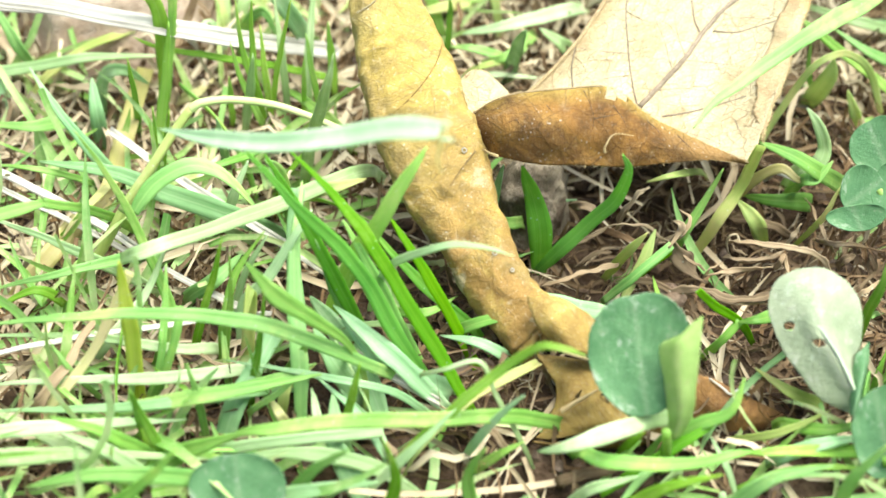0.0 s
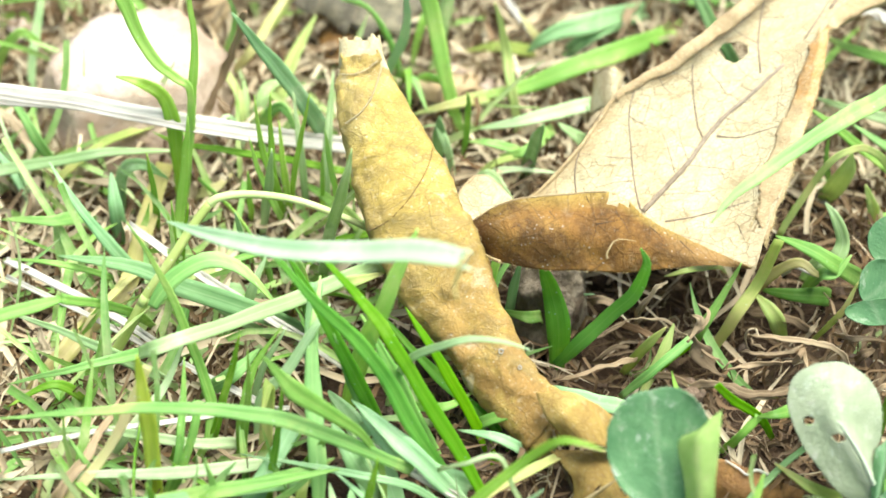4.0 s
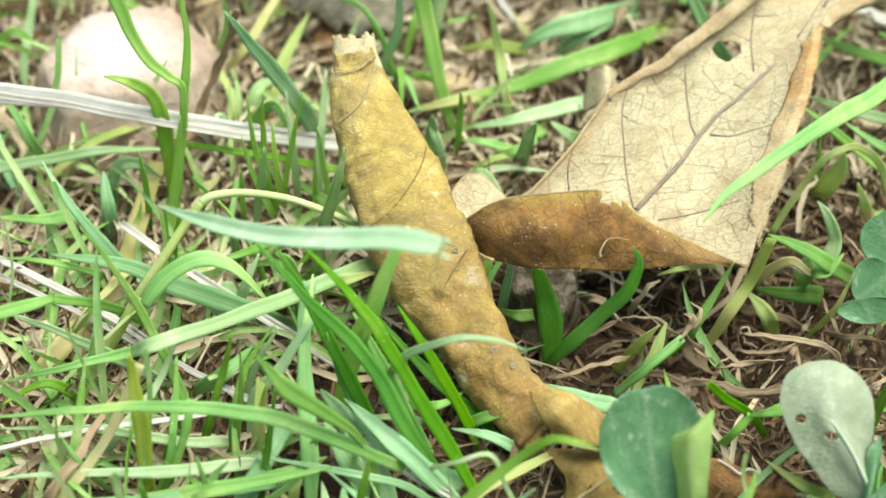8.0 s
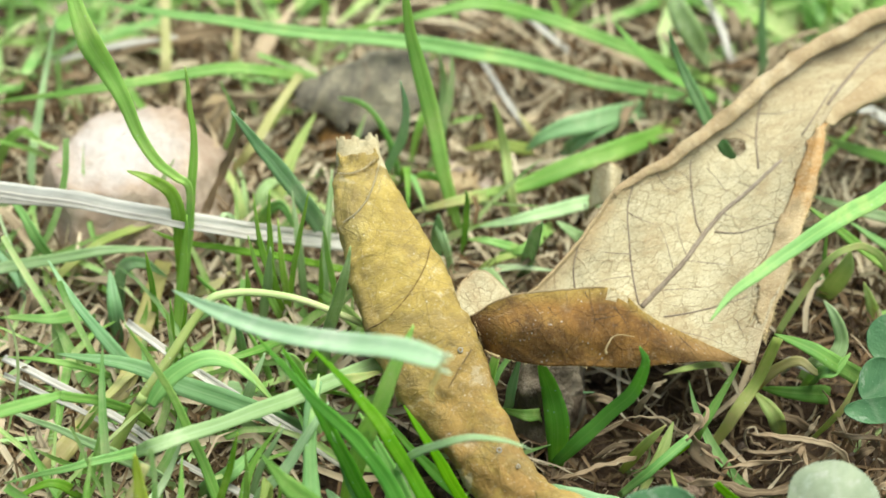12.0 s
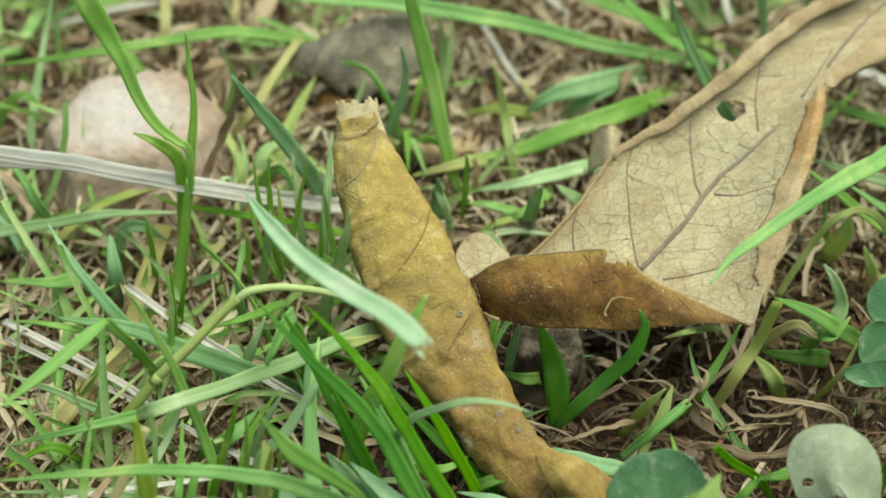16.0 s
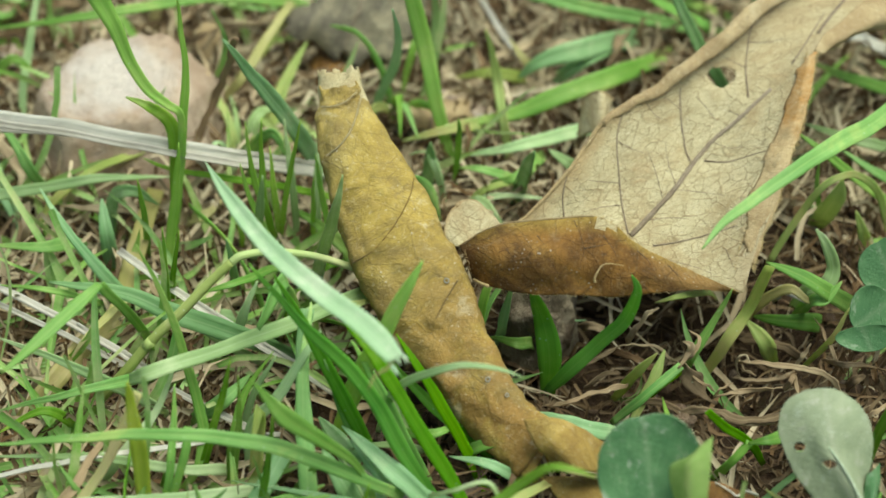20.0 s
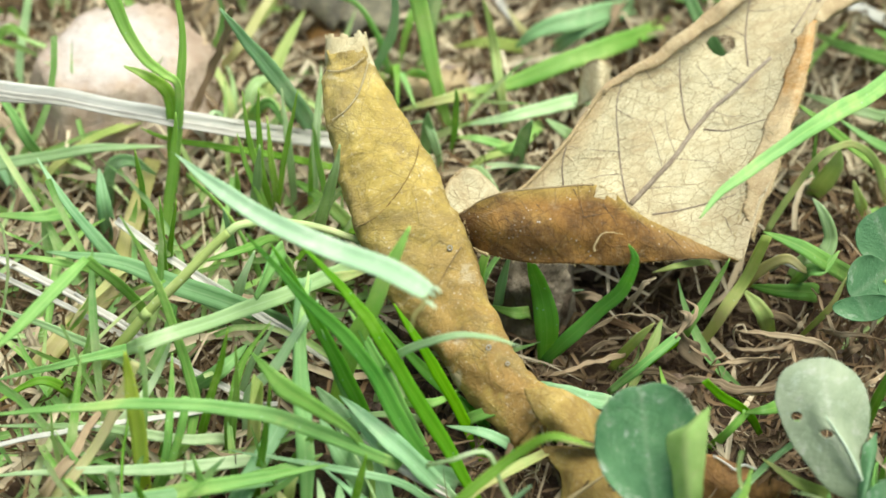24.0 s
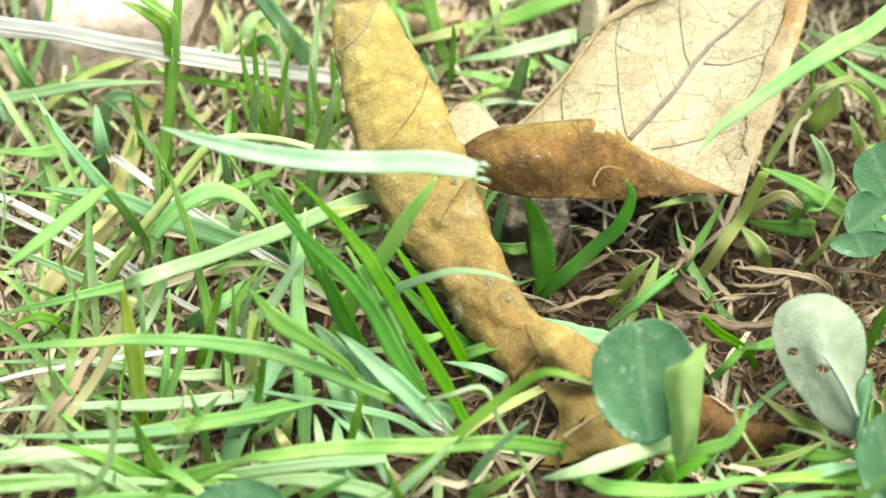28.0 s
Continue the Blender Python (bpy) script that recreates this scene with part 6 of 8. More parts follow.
lone_blade("tan", 0.50, 0, "ragged", (53.3, -11.5, 3.0), (53.9, -16.3, 5.0), (54.9, -21.1, 5.0), (56.6, -21.8, 2.0), name="dead_stalk", label="dead tan grass stalk lying on the soil")
lone_blade("tan", 0.94, 40, "ragged", (47.4, -26.1, 4.0), (47.8, -26.5, 6.0), (48.6, -25.8, 6.0), (49.2, -27.0, 4.0), name="dead_stalk", label="dead tan grass stalk lying on the soil")
lone_blade("rust", 1.22, 10, "ragged", (56.7, -23.2, 1.0), (57.2, -24.4, 4.0), (58.8, -23.6, 4.0), name="withered_leaf", label="withered brown curled grass leaf on the soil")
lone_blade("tan", 0.65, -8, "ragged", (57.3, -28.7, 1.0), (59.5, -30.1, 4.0), (62.9, -26.0, 2.0), name="dead_stalk", label="dead tan grass stalk lying on the soil")
lone_blade("rust", 0.43, 15, "ragged", (51.2, -24.3, 1.0), (52.2, -24.0, 4.0), (53.2, -20.6, 4.0), name="withered_leaf", label="withered brown curled grass leaf on the soil")
tuft = thing("grass_tuft", 13.0, -16.3, LOOKS["green"] + " tuft of 4 blades rooted in brown soil", "grass", "grass tufts")
blade(tuft, "vivid", 2.06, 0, "point", (14.7, -20.9, -2.5), (17.6, -22.6, 4.0), (21.3, -22.4, 9.0), (24.8, -23.3, 15.0), (26.0, -24.9, 22.0), (25.0, -25.7, 26.0))
blade(tuft, "vivid", 3.3, 0, "point", (15.1, -20.9, -2.5), (15.1, -20.3, 5.0), (14.0, -18.5, 10.0), (12.2, -18.9, 17.0))
blade(tuft, "blue", 1.40, 7, "point", (8.3, -11.5, -2.5), (8.3, -14.2, 2.0), (9.0, -15.4, 9.0), (9.8, -16.6, 15.0))
blade(tuft, "green", 1.77, 7, "point", (13.9, -12.0, -2.5), (12.7, -16.2, 3.0), (10.5, -19.1, 6.0), (6.7, -16.1, 4.0))
lone_blade("tan", 0.56, 1, "point", (26.5, -12.2, -2.5), (26.6, -15.3, 3.0), (28.8, -15.2, 8.0), (30.8, -12.8, 7.0), name="dead_stalk", label="dead tan grass stalk lying on the soil")
lone_blade("tan", 0.37, 2, "point", (34.1, -16.5, -2.5), (33.1, -19.4, 2.0), (30.2, -19.9, 6.0), (26.3, -19.1, 6.0), (21.3, -19.7, 3.0), name="dead_stalk", label="dead tan grass stalk lying on the soil")
lone_blade("tan", 0.72, 8, "ragged", (15.2, -26.6, 1.0), (17.8, -28.0, 4.0), (21.0, -26.7, 4.0), (24.0, -25.7, 4.0), (27.0, -22.5, 1.0), name="dead_stalk", label="dead tan grass stalk lying on the soil")
lone_blade("rust", 1.58, 20, "ragged", (19.5, -12.1, 2.0), (21.0, -13.8, 4.0), (22.7, -14.7, 4.0), (24.3, -14.1, 1.0), name="withered_leaf", label="withered brown curled grass leaf on the soil")
lone_blade("rust", 0.94, -8, "ragged", (25.7, -26.4, 1.0), (28.8, -27.3, 3.0), (31.9, -28.4, 3.0), (34.8, -28.7, 1.0), name="withered_leaf", label="withered brown curled grass leaf on the soil")
lone_blade("tan", 0.36, 15, "ragged", (26.9, -14.7, 1.0), (27.7, -15.4, 5.0), (29.2, -13.7, 6.0), (31.0, -11.2, 5.0), name="dead_stalk", label="dead tan grass stalk lying on the soil")
lone_blade("rust", 1.08, 0, "ragged", (23.9, -15.4, 1.0), (25.9, -18.4, 3.0), (28.5, -20.3, 3.0), (31.0, -20.8, 1.0), name="withered_leaf", label="withered brown curled grass leaf on the soil")
lone_blade("rust", 0.79, 25, "ragged", (18.3, -19.5, 1.0), (21.4, -19.7, 3.0), (24.7, -17.0, 3.0), name="withered_leaf", label="withered brown curled grass leaf on the soil")
lone_blade("rust", 0.65, -20, "ragged", (19.7, -23.2, 1.0), (22.8, -22.2, 3.0), (25.3, -20.9, 2.0), name="withered_leaf", label="withered brown curled grass leaf on the soil")
tuft = thing("grass_tuft", 43.6, -33.5, LOOKS["bright"] + " tuft of 3 blades rooted in brown soil", "grass", "grass tufts")
blade(tuft, "vivid", 1.25, 12, "cut", (44.3, -34.0, -2.5), (41.1, -38.4, 7.0), (37.5, -39.1, 11.0), (34.9, -38.8, 14.0))
blade(tuft, "bright", 1.3, -5, "cut", (36.2, -37.5, -2.5), (38.3, -40.4, 5.0), (40.9, -39.1, 8.0))
blade(tuft, "green", 1.77, -21, "point", (50.4, -29.0, -2.5), (48.4, -33.2, 3.0), (43.6, -39.6, 9.0), (40.6, -39.3, 8.0))
tuft = thing("grass_tuft", 55.6, -40.1, LOOKS["green"] + " tuft of 2 blades rooted in brown soil", "grass", "grass tufts")
blade(tuft, "green", 1.47, 1, "point", (58.5, -34.5, -2.5), (58.0, -37.6, 7.0), (58.8, -38.8, 14.0), (59.5, -38.3, 20.0))
blade(tuft, "olive", 1.62, -13, "point", (52.6, -45.7, -2.5), (50.7, -48.9, 3.0), (46.4, -50.2, 7.0), (42.6, -45.6, 6.0))
tuft = thing("grass_tuft", 21.6, -55.7, LOOKS["bright"] + " tuft of 8 blades rooted in brown soil", "grass", "grass tufts")
blade(tuft, "bright", 1.77, 0, "point", (26.2, -55.8, -2.5), (30.0, -56.9, 5.0), (33.9, -57.3, 9.0), (37.8, -57.5, 12.0), (39.3, -55.4, 16.0))
blade(tuft, "bright", 1.84, 11, "point", (17.9, -53.7, -2.5), (18.9, -59.3, 6.0), (22.2, -62.5, 8.0), (32.0, -63.6, 9.0), (37.6, -63.0, 10.0), (41.2, -60.7, 8.0))
blade(tuft, "bright", 1.25, -5, "point", (23.6, -55.0, -2.5), (24.8, -60.5, 9.0), (26.3, -61.7, 13.0))
blade(tuft, "pale", 2.28, 0, "point", (33.1, -48.6, -2.5), (29.5, -55.5, 8.0), (22.1, -61.1, 12.0), (17.1, -63.1, 12.0), (13.4, -61.7, 9.0))
blade(tuft, "pale", 0.66, -5, "cut", (13.6, -56.7, -2.5), (11.9, -57.1, 4.0), (8.2, -54.4, 11.0), (6.0, -52.8, 16.0), (1.7, -52.2, 14.0), (-1.6, -50.0, 10.0))
blade(tuft, "green", 1.99, 0, "point", (18.4, -49.3, -2.5), (17.2, -52.6, 3.0), (10.3, -56.0, 9.0), (-0.5, -59.6, 13.0), (-11.7, -60.8, 14.0), (-20.0, -62.0, 14.0), (-23.6, -61.8, 13.0), (-27.3, -61.5, 10.0))
blade(tuft, "bright", 1.77, 18, "point", (23.9, -63.1, -2.5), (24.0, -65.6, 2.0), (29.0, -68.0, 10.0), (35.5, -68.9, 14.0))
blade(tuft, "pale", 1.47, -5, "point", (16.4, -63.2, -2.5), (19.5, -65.5, 6.0), (25.8, -64.8, 8.0))
shoot = thing("grass_shoot", 59.9, -53.9, LOOKS["bright"] + " single shoot of grass rooted in soil", "grass", "grass shoots")
blade(shoot, "bright", 1.62, -7, "point", (59.9, -53.9, -2.5), (57.7, -57.2, 3.0), (45.0, -61.5, 9.0), (38.7, -61.2, 8.0))
sheath(shoot, "bright")
tuft = thing("grass_tuft", -4.9, -53.1, LOOKS["blue"] + " tuft of 11 blades rooted in brown soil", "grass", "grass tufts")
blade(tuft, "fresh", 1.25, 0, "point", (-5.5, -56.4, -2.5), (-4.8, -59.0, 3.0), (2.4, -58.3, 13.0), (9.3, -56.7, 20.0), (13.0, -58.0, 25.0), (16.0, -59.0, 26.0), (18.7, -59.4, 25.0))
blade(tuft, "blue", 1.10, -7, "point", (4.0, -54.8, -2.5), (5.3, -57.4, 5.0), (8.8, -57.9, 12.0), (11.5, -58.2, 16.0))
blade(tuft, "green", 1.18, -1, "point", (5.4, -56.7, -2.5), (6.0, -59.5, 3.0), (8.8, -60.3, 7.0), (11.7, -59.3, 8.0))
blade(tuft, "vivid", 2.05, 8, "point", (2.9, -46.8, -2.5), (-4.2, -43.3, 9.0), (-8.5, -40.0, 17.0), (-12.1, -38.2, 22.0), (-18.1, -35.9, 28.0), (-24.5, -31.7, 34.0))
blade(tuft, "green", 2.65, 0, "leaf", (-8.8, -48.3, -2.5), (-9.0, -47.4, 7.0), (-11.0, -47.2, 13.0), (-14.8, -47.6, 18.0), (-19.7, -46.9, 22.0), (-23.9, -44.3, 26.0))
blade(tuft, "blue", 2.95, -18, "point", (-8.8, -46.8, -2.5), (-12.4, -45.6, 6.0), (-15.7, -41.3, 9.0))
blade(tuft, "blue", 1.03, 2, "point", (-0.4, -47.2, -2.5), (-0.8, -49.8, 2.0), (-4.9, -49.6, 6.0), (-12.2, -49.1, 8.0), (-19.6, -47.3, 8.0), (-27.7, -44.0, 6.0))
blade(tuft, "pale", 1.33, 19, "point", (-14.3, -53.0, -2.5), (-14.7, -54.1, 6.0), (-15.8, -48.9, 6.0))
blade(tuft, "blue", 2.50, 3, "point", (-10.1, -56.7, -2.5), (-12.1, -56.0, 5.0), (-12.9, -51.5, 8.0))
blade(tuft, "bright", 1.62, 11, "point", (-6.3, -64.4, -2.5), (-6.0, -66.4, 2.0), (-4.5, -67.1, 10.0), (-5.7, -67.2, 18.0))
blade(tuft, "bright", 1.18, 20, "point", (-12.4, -53.0, -2.5), (-10.4, -54.5, 10.0), (-9.0, -53.8, 17.0))
tuft = thing("grass_tuft", 44.6, -51.2, LOOKS["green"] + " tuft of 2 blades rooted in brown soil", "grass", "grass tufts")
blade(tuft, "blue", 1.92, 11, "point", (44.3, -55.5, -2.5), (44.4, -58.9, 4.0), (49.5, -59.7, 8.0), (57.6, -56.0, 5.0))
blade(tuft, "green", 1.77, 14, "point", (46.0, -49.0, -2.5), (45.9, -52.6, 3.0), (51.0, -55.9, 6.0), (58.3, -52.5, 4.0))
lone_blade("rust", 1.29, 14, "point", (16.6, -58.4, -2.5), (16.9, -61.0, 2.0), (24.0, -60.6, 5.0), (30.0, -58.1, 3.0), name="withered_leaf", label="withered brown curled grass leaf on the soil")
tuft = thing("grass_tuft", -35.1, -42.5, LOOKS["green"] + " tuft of 12 blades rooted in brown soil", "grass", "grass tufts")
leaning_blade = blade(tuft, "green", 1.40, 0, "point", (-38.6, -40.7, -2.5), (-35.4, -39.7, 3.0), (-34.8, -36.8, 6.0), (-35.0, -35.0, 8.0), (-37.2, -30.9, 13.0), (-39.5, -28.2, 19.0), (-42.1, -26.3, 25.0), (-44.9, -24.7, 30.0))
blade(tuft, "green", 0.96, -11, "point", (-38.7, -40.5, -2.5), (-36.1, -41.7, 6.0), (-35.3, -40.1, 11.0), (-35.3, -38.8, 14.0))
blade(tuft, "lime", 2.1, 0, "point", (-38.5, -48.9, 1.0), (-38.7, -47.0, 8.0), (-39.0, -45.4, 14.0), (-39.5, -43.9, 20.0), (-39.5, -43.8, 25.0))
blade(tuft, "pale", 1.47, -1, "point", (-29.0, -35.9, -2.5), (-29.3, -39.6, 3.0), (-34.8, -42.8, 7.0), (-46.0, -41.7, 8.0), (-60.0, -39.8, 6.0))
blade(tuft, "green", 0.81, -7, "point", (-42.9, -45.4, -2.5), (-46.7, -48.2, 8.0), (-49.6, -45.8, 12.0))
blade(tuft, "bright", 0.88, -10, "point", (-28.8, -44.0, -2.5), (-28.9, -46.9, 2.0), (-32.3, -48.3, 5.0), (-36.7, -46.1, 7.0))
blade(tuft, "green", 0.96, 3, "point", (-28.6, -38.9, -2.5), (-28.0, -41.3, 2.0), (-26.6, -40.0, 12.0), (-26.2, -38.1, 20.0))
blade(tuft, "green", 1.03, -8, "point", (-27.1, -44.4, -2.5), (-27.5, -43.0, 4.0), (-27.8, -39.4, 9.0))
blade(tuft, "green", 1.62, 5, "point", (-29.4, -44.6, -2.5), (-27.5, -48.2, 4.0), (-21.1, -48.3, 7.0), (-15.2, -46.3, 8.0))
blade(tuft, "green", 0.88, 4, "point", (-38.1, -53.0, -2.5), (-37.3, -57.2, 10.0), (-37.7, -58.0, 16.0))
blade(tuft, "bright", 1.10, -17, "point", (-32.5, -37.5, -2.5), (-31.5, -38.9, 5.0), (-28.8, -37.7, 15.0), (-27.1, -37.2, 22.0))
blade(tuft, "pale", 1.33, -3, "point", (-48.0, -40.5, -2.5), (-42.6, -39.8, 6.0), (-38.0, -35.3, 10.0), (-35.0, -31.6, 16.0))
tuft = thing("grass_tuft", -21.4, -13.1, LOOKS["pale"] + " tuft of 6 blades rooted in brown soil", "grass", "grass tufts")
blade(tuft, "blue", 2.8, 0, "point", (-20.0, -14.4, -2.5), (-27.3, -18.9, 7.0), (-36.8, -16.5, 9.0), (-44.9, -13.2, 10.0), (-55.5, -10.1, 9.0))
blade(tuft, "olive", 2.06, -5, "point", (-23.5, -10.5, -2.5), (-20.2, -16.8, 8.0), (-14.4, -20.4, 14.0), (-9.0, -18.3, 14.0))
blade(tuft, "green", 1.92, 9, "point", (-20.0, -13.4, -2.5), (-20.2, -17.6, 9.0), (-20.9, -19.9, 17.0), (-22.6, -20.8, 20.0))
blade(tuft, "pale", 1.77, -18, "point", (-18.7, -6.5, -2.5), (-17.2, -10.5, 12.0), (-14.6, -14.9, 26.0), (-13.0, -15.0, 34.0))
blade(tuft, "pale", 1.47, -15, "point", (-29.9, -12.4, -2.5), (-28.9, -15.5, 4.0), (-27.3, -16.3, 10.0), (-25.5, -14.8, 14.0))
blade(tuft, "pale", 1.18, 1, "point", (-25.9, -15.4, -2.5), (-26.0, -18.6, 2.0), (-30.5, -19.1, 6.0), (-34.7, -15.8, 6.0))
tuft = thing("grass_tuft", -9.2, 0.2, LOOKS["green"] + " tuft of 2 blades rooted in brown soil", "grass", "grass tufts")
blade(tuft, "pale", 2.21, 0, "cut", (-6.8, -2.8, -2.5), (-9.9, -15.0, 12.0), (-20.4, -24.0, 15.0), (-31.1, -31.5, 17.0), (-38.7, -35.0, 17.0), (-41.7, -31.6, 12.0))
blade(tuft, "green", 1.92, -4, "point", (-11.6, 3.2, -2.5), (-12.1, -0.3, 3.0), (-17.0, 2.7, 7.0), (-22.5, 10.7, 4.0))
tuft = thing("grass_tuft", -42.2, -25.2, LOOKS["green"] + " tuft of 4 blades rooted in brown soil", "grass", "grass tufts")
blade(tuft, "green", 1.55, 7, "point", (-40.9, -19.0, -2.5), (-41.3, -25.5, 6.0), (-42.1, -29.7, 10.0), (-48.7, -33.7, 12.0), (-59.8, -33.5, 8.0))
blade(tuft, "green", 2.21, -7, "point", (-34.7, -27.4, -2.5), (-32.9, -31.0, 4.0), (-28.7, -31.8, 9.0), (-26.2, -26.1, 7.0))
blade(tuft, "bright", 1.47, -13, "point", (-50.6, -28.1, -2.5), (-50.5, -32.0, 4.0), (-53.7, -33.5, 8.0), (-60.0, -34.9, 5.0))
blade(tuft, "pale", 1.62, 19, "point", (-38.8, -25.2, -2.5), (-38.7, -28.1, 2.0), (-43.7, -28.5, 7.0), (-52.3, -25.1, 9.0), (-62.2, -18.0, 6.0))
lone_blade("tan", 1.37, -11, "point", (-53.8, -48.3, -2.5), (-52.0, -51.1, 4.0), (-48.1, -48.1, 9.0), (-45.9, -41.8, 9.0), (-43.7, -35.0, 8.0), name="dead_stalk", label="dead tan grass stalk lying on the soil")
shoot = thing("grass_shoot", -59.7, -27.8, LOOKS["yellow"] + " single shoot of grass rooted in soil", "grass", "grass shoots")
blade(shoot, "yellow", 3.1, -16, "cut", (-59.7, -27.8, -2.5), (-54.6, -24.8, 3.0), (-50.5, -18.3, 4.0), (-46.4, -11.6, 4.0), (-44.6, 0.0, 5.0), (-42.7, 12.3, 6.0))
sheath(shoot, "olive")
straw(1.17, -10, (-41.2, -17.9, -2.5), (-41.2, -21.3, 3.0), (-51.2, -16.7, 7.0), (-63.0, -9.9, 8.0))
lone_blade("straw", 0.86, -7, "cut", (-41.8, -18.8, -2.5), (-41.7, -21.8, 2.0), (-50.2, -19.1, 6.0), (-63.1, -11.3, 6.0), name="straw", label="bleached whitish straw lying across the lawn")
straw(1.01, -12, (-23.2, -30.7, -2.5), (-23.5, -34.0, 3.0), (-28.0, -33.5, 6.0), (-37.0, -26.9, 5.0))
tuft = thing("grass_tuft", -43.3, -5.7, LOOKS["bright"] + " tuft of 4 blades rooted in brown soil", "grass", "grass tufts")
blade(tuft, "green", 0.96, 2, "point", (-49.0, -4.9, -2.5), (-49.1, -9.4, 4.0), (-55.5, -11.6, 9.0), (-63.1, -9.7, 8.0))
blade(tuft, "bright", 0.96, 19, "point", (-39.6, -8.0, -2.5), (-38.9, -11.1, 4.0), (-38.4, -12.6, 14.0), (-38.2, -12.4, 22.0))
blade(tuft, "bright", 0.81, -16, "point", (-39.4, -5.3, -2.5), (-37.7, -10.7, 11.0), (-36.2, -10.9, 20.0))
blade(tuft, "blue", 1.77, -4, "point", (-45.3, -4.4, -2.5), (-45.0, -7.4, 2.0), (-48.0, -7.7, 8.0), (-52.6, -4.7, 13.0), (-57.0, -0.1, 18.0))
tuft = thing("grass_tuft", 3.0, -39.0, LOOKS["green"] + " tuft of 8 blades rooted in brown soil", "grass", "grass tufts")
blade(tuft, "green", 1.92, 0, "point", (0.3, -43.0, -2.5), (-8.5, -47.3, 9.0), (-19.2, -47.5, 16.0), (-26.3, -47.2, 18.0), (-36.3, -47.2, 19.0), (-46.7, -46.2, 17.0), (-59.4, -43.1, 12.0))
blade(tuft, "vivid", 1.9, -8, "point", (7.0, -50.2, -2.5), (2.5, -45.7, 5.0), (-2.3, -41.5, 12.0), (-5.6, -38.5, 17.0), (-9.2, -36.1, 23.0), (-13.5, -33.8, 28.0), (-18.3, -31.7, 33.0))
blade(tuft, "blue", 2.65, 0, "point", (2.4, -42.9, -2.5), (1.8, -45.7, 2.0), (-6.4, -44.6, 6.0), (-12.1, -38.7, 8.0))
blade(tuft, "vivid", 1.5, 7, "point", (9.5, -38.5, -2.5), (4.9, -35.2, 3.0), (-0.5, -30.8, 5.0), (-5.1, -26.4, 7.0), (-9.8, -21.8, 10.0))
blade(tuft, "green", 1.62, 17, "point", (3.0, -33.2, -2.5), (4.1, -37.0, 4.0), (8.6, -37.6, 7.0), (12.5, -34.9, 5.0))
blade(tuft, "blue", 1.62, -16, "point", (11.1, -38.0, -2.5), (10.1, -41.2, 3.0), (6.3, -41.2, 6.0), (1.0, -38.0, 4.0))
blade(tuft, "pale", 0.88, 2, "point", (-2.4, -32.3, -2.5), (-3.5, -36.5, 4.0), (-8.7, -39.5, 8.0), (-12.6, -38.8, 6.0))
blade(tuft, "green", 1.18, 17, "point", (-8.2, -40.5, -2.5), (-9.6, -40.0, 4.0), (-13.2, -37.0, 12.0), (-15.2, -35.3, 20.0))
lone_blade("straw", 0.78, -20, "cut", (-22.7, -29.1, -2.5), (-22.9, -32.5, 2.0), (-33.0, -37.6, 6.0), (-42.3, -41.0, 8.0), (-51.1, -42.9, 8.0), (-59.4, -43.5, 6.0), name="straw", label="bleached whitish straw lying across the lawn")
tuft = thing("grass_tuft", -22.1, -43.3, LOOKS["pale"] + " tuft of 10 blades rooted in brown soil", "grass", "grass tufts")
blade(tuft, "pale", 1.62, 4, "point", (-22.6, -39.1, -2.5), (-23.1, -42.9, 3.0), (-34.4, -47.9, 7.0), (-45.2, -49.1, 8.0), (-59.0, -47.4, 5.0))
blade(tuft, "blue", 1.77, -14, "point", (-19.0, -42.5, -2.5), (-19.5, -46.3, 3.0), (-30.2, -53.0, 9.0), (-41.0, -53.8, 8.0), (-58.4, -51.9, 5.0))
blade(tuft, "pale", 1.10, 12, "point", (-28.0, -29.8, -2.5), (-27.4, -32.3, 2.0), (-24.7, -32.1, 11.0), (-21.9, -30.8, 16.0))
blade(tuft, "olive", 1.92, 19, "point", (-25.3, -39.6, -2.5), (-24.8, -42.1, 3.0), (-23.8, -38.8, 14.0), (-24.8, -42.9, 12.0))
blade(tuft, "blue", 2.14, 0, "cut", (-17.4, -48.3, -2.5), (-17.8, -40.7, 6.0), (-18.5, -33.2, 10.0), (-18.7, -28.7, 14.0), (-17.9, -24.1, 18.0))
blade(tuft, "yellow", 1.47, 2, "point", (-18.7, -50.0, -2.5), (-18.8, -52.3, 2.0), (-19.8, -53.1, 6.0), (-21.4, -48.7, 4.0))
blade(tuft, "green", 0.88, -22, "point", (-25.0, -47.4, -2.5), (-23.8, -50.3, 3.0), (-20.2, -50.7, 7.0), (-16.5, -49.4, 10.0))
blade(tuft, "olive", 1.47, -19, "point", (-20.3, -47.4, -2.5), (-19.7, -49.8, 3.0), (-18.9, -48.5, 6.0), (-15.5, -43.0, 4.0))
blade(tuft, "green", 1.47, -4, "point", (-20.7, -41.7, -2.5), (-20.0, -44.2, 2.0), (-17.5, -45.3, 8.0), (-15.5, -44.9, 12.0))
blade(tuft, "bright", 1.03, 15, "point", (-24.2, -47.3, -2.5), (-23.7, -46.8, 4.0), (-22.2, -45.7, 13.0), (-21.4, -44.2, 20.0))
tuft = thing("grass_tuft", -29.3, -57.5, LOOKS["green"] + " tuft of 9 blades rooted in brown soil", "grass", "grass tufts")
blade(tuft, "blue", 2.80, 0, "cut", (-28.3, -54.8, -2.5), (-26.2, -51.5, 4.0), (-23.5, -45.6, 6.0), (-20.8, -39.6, 7.0))
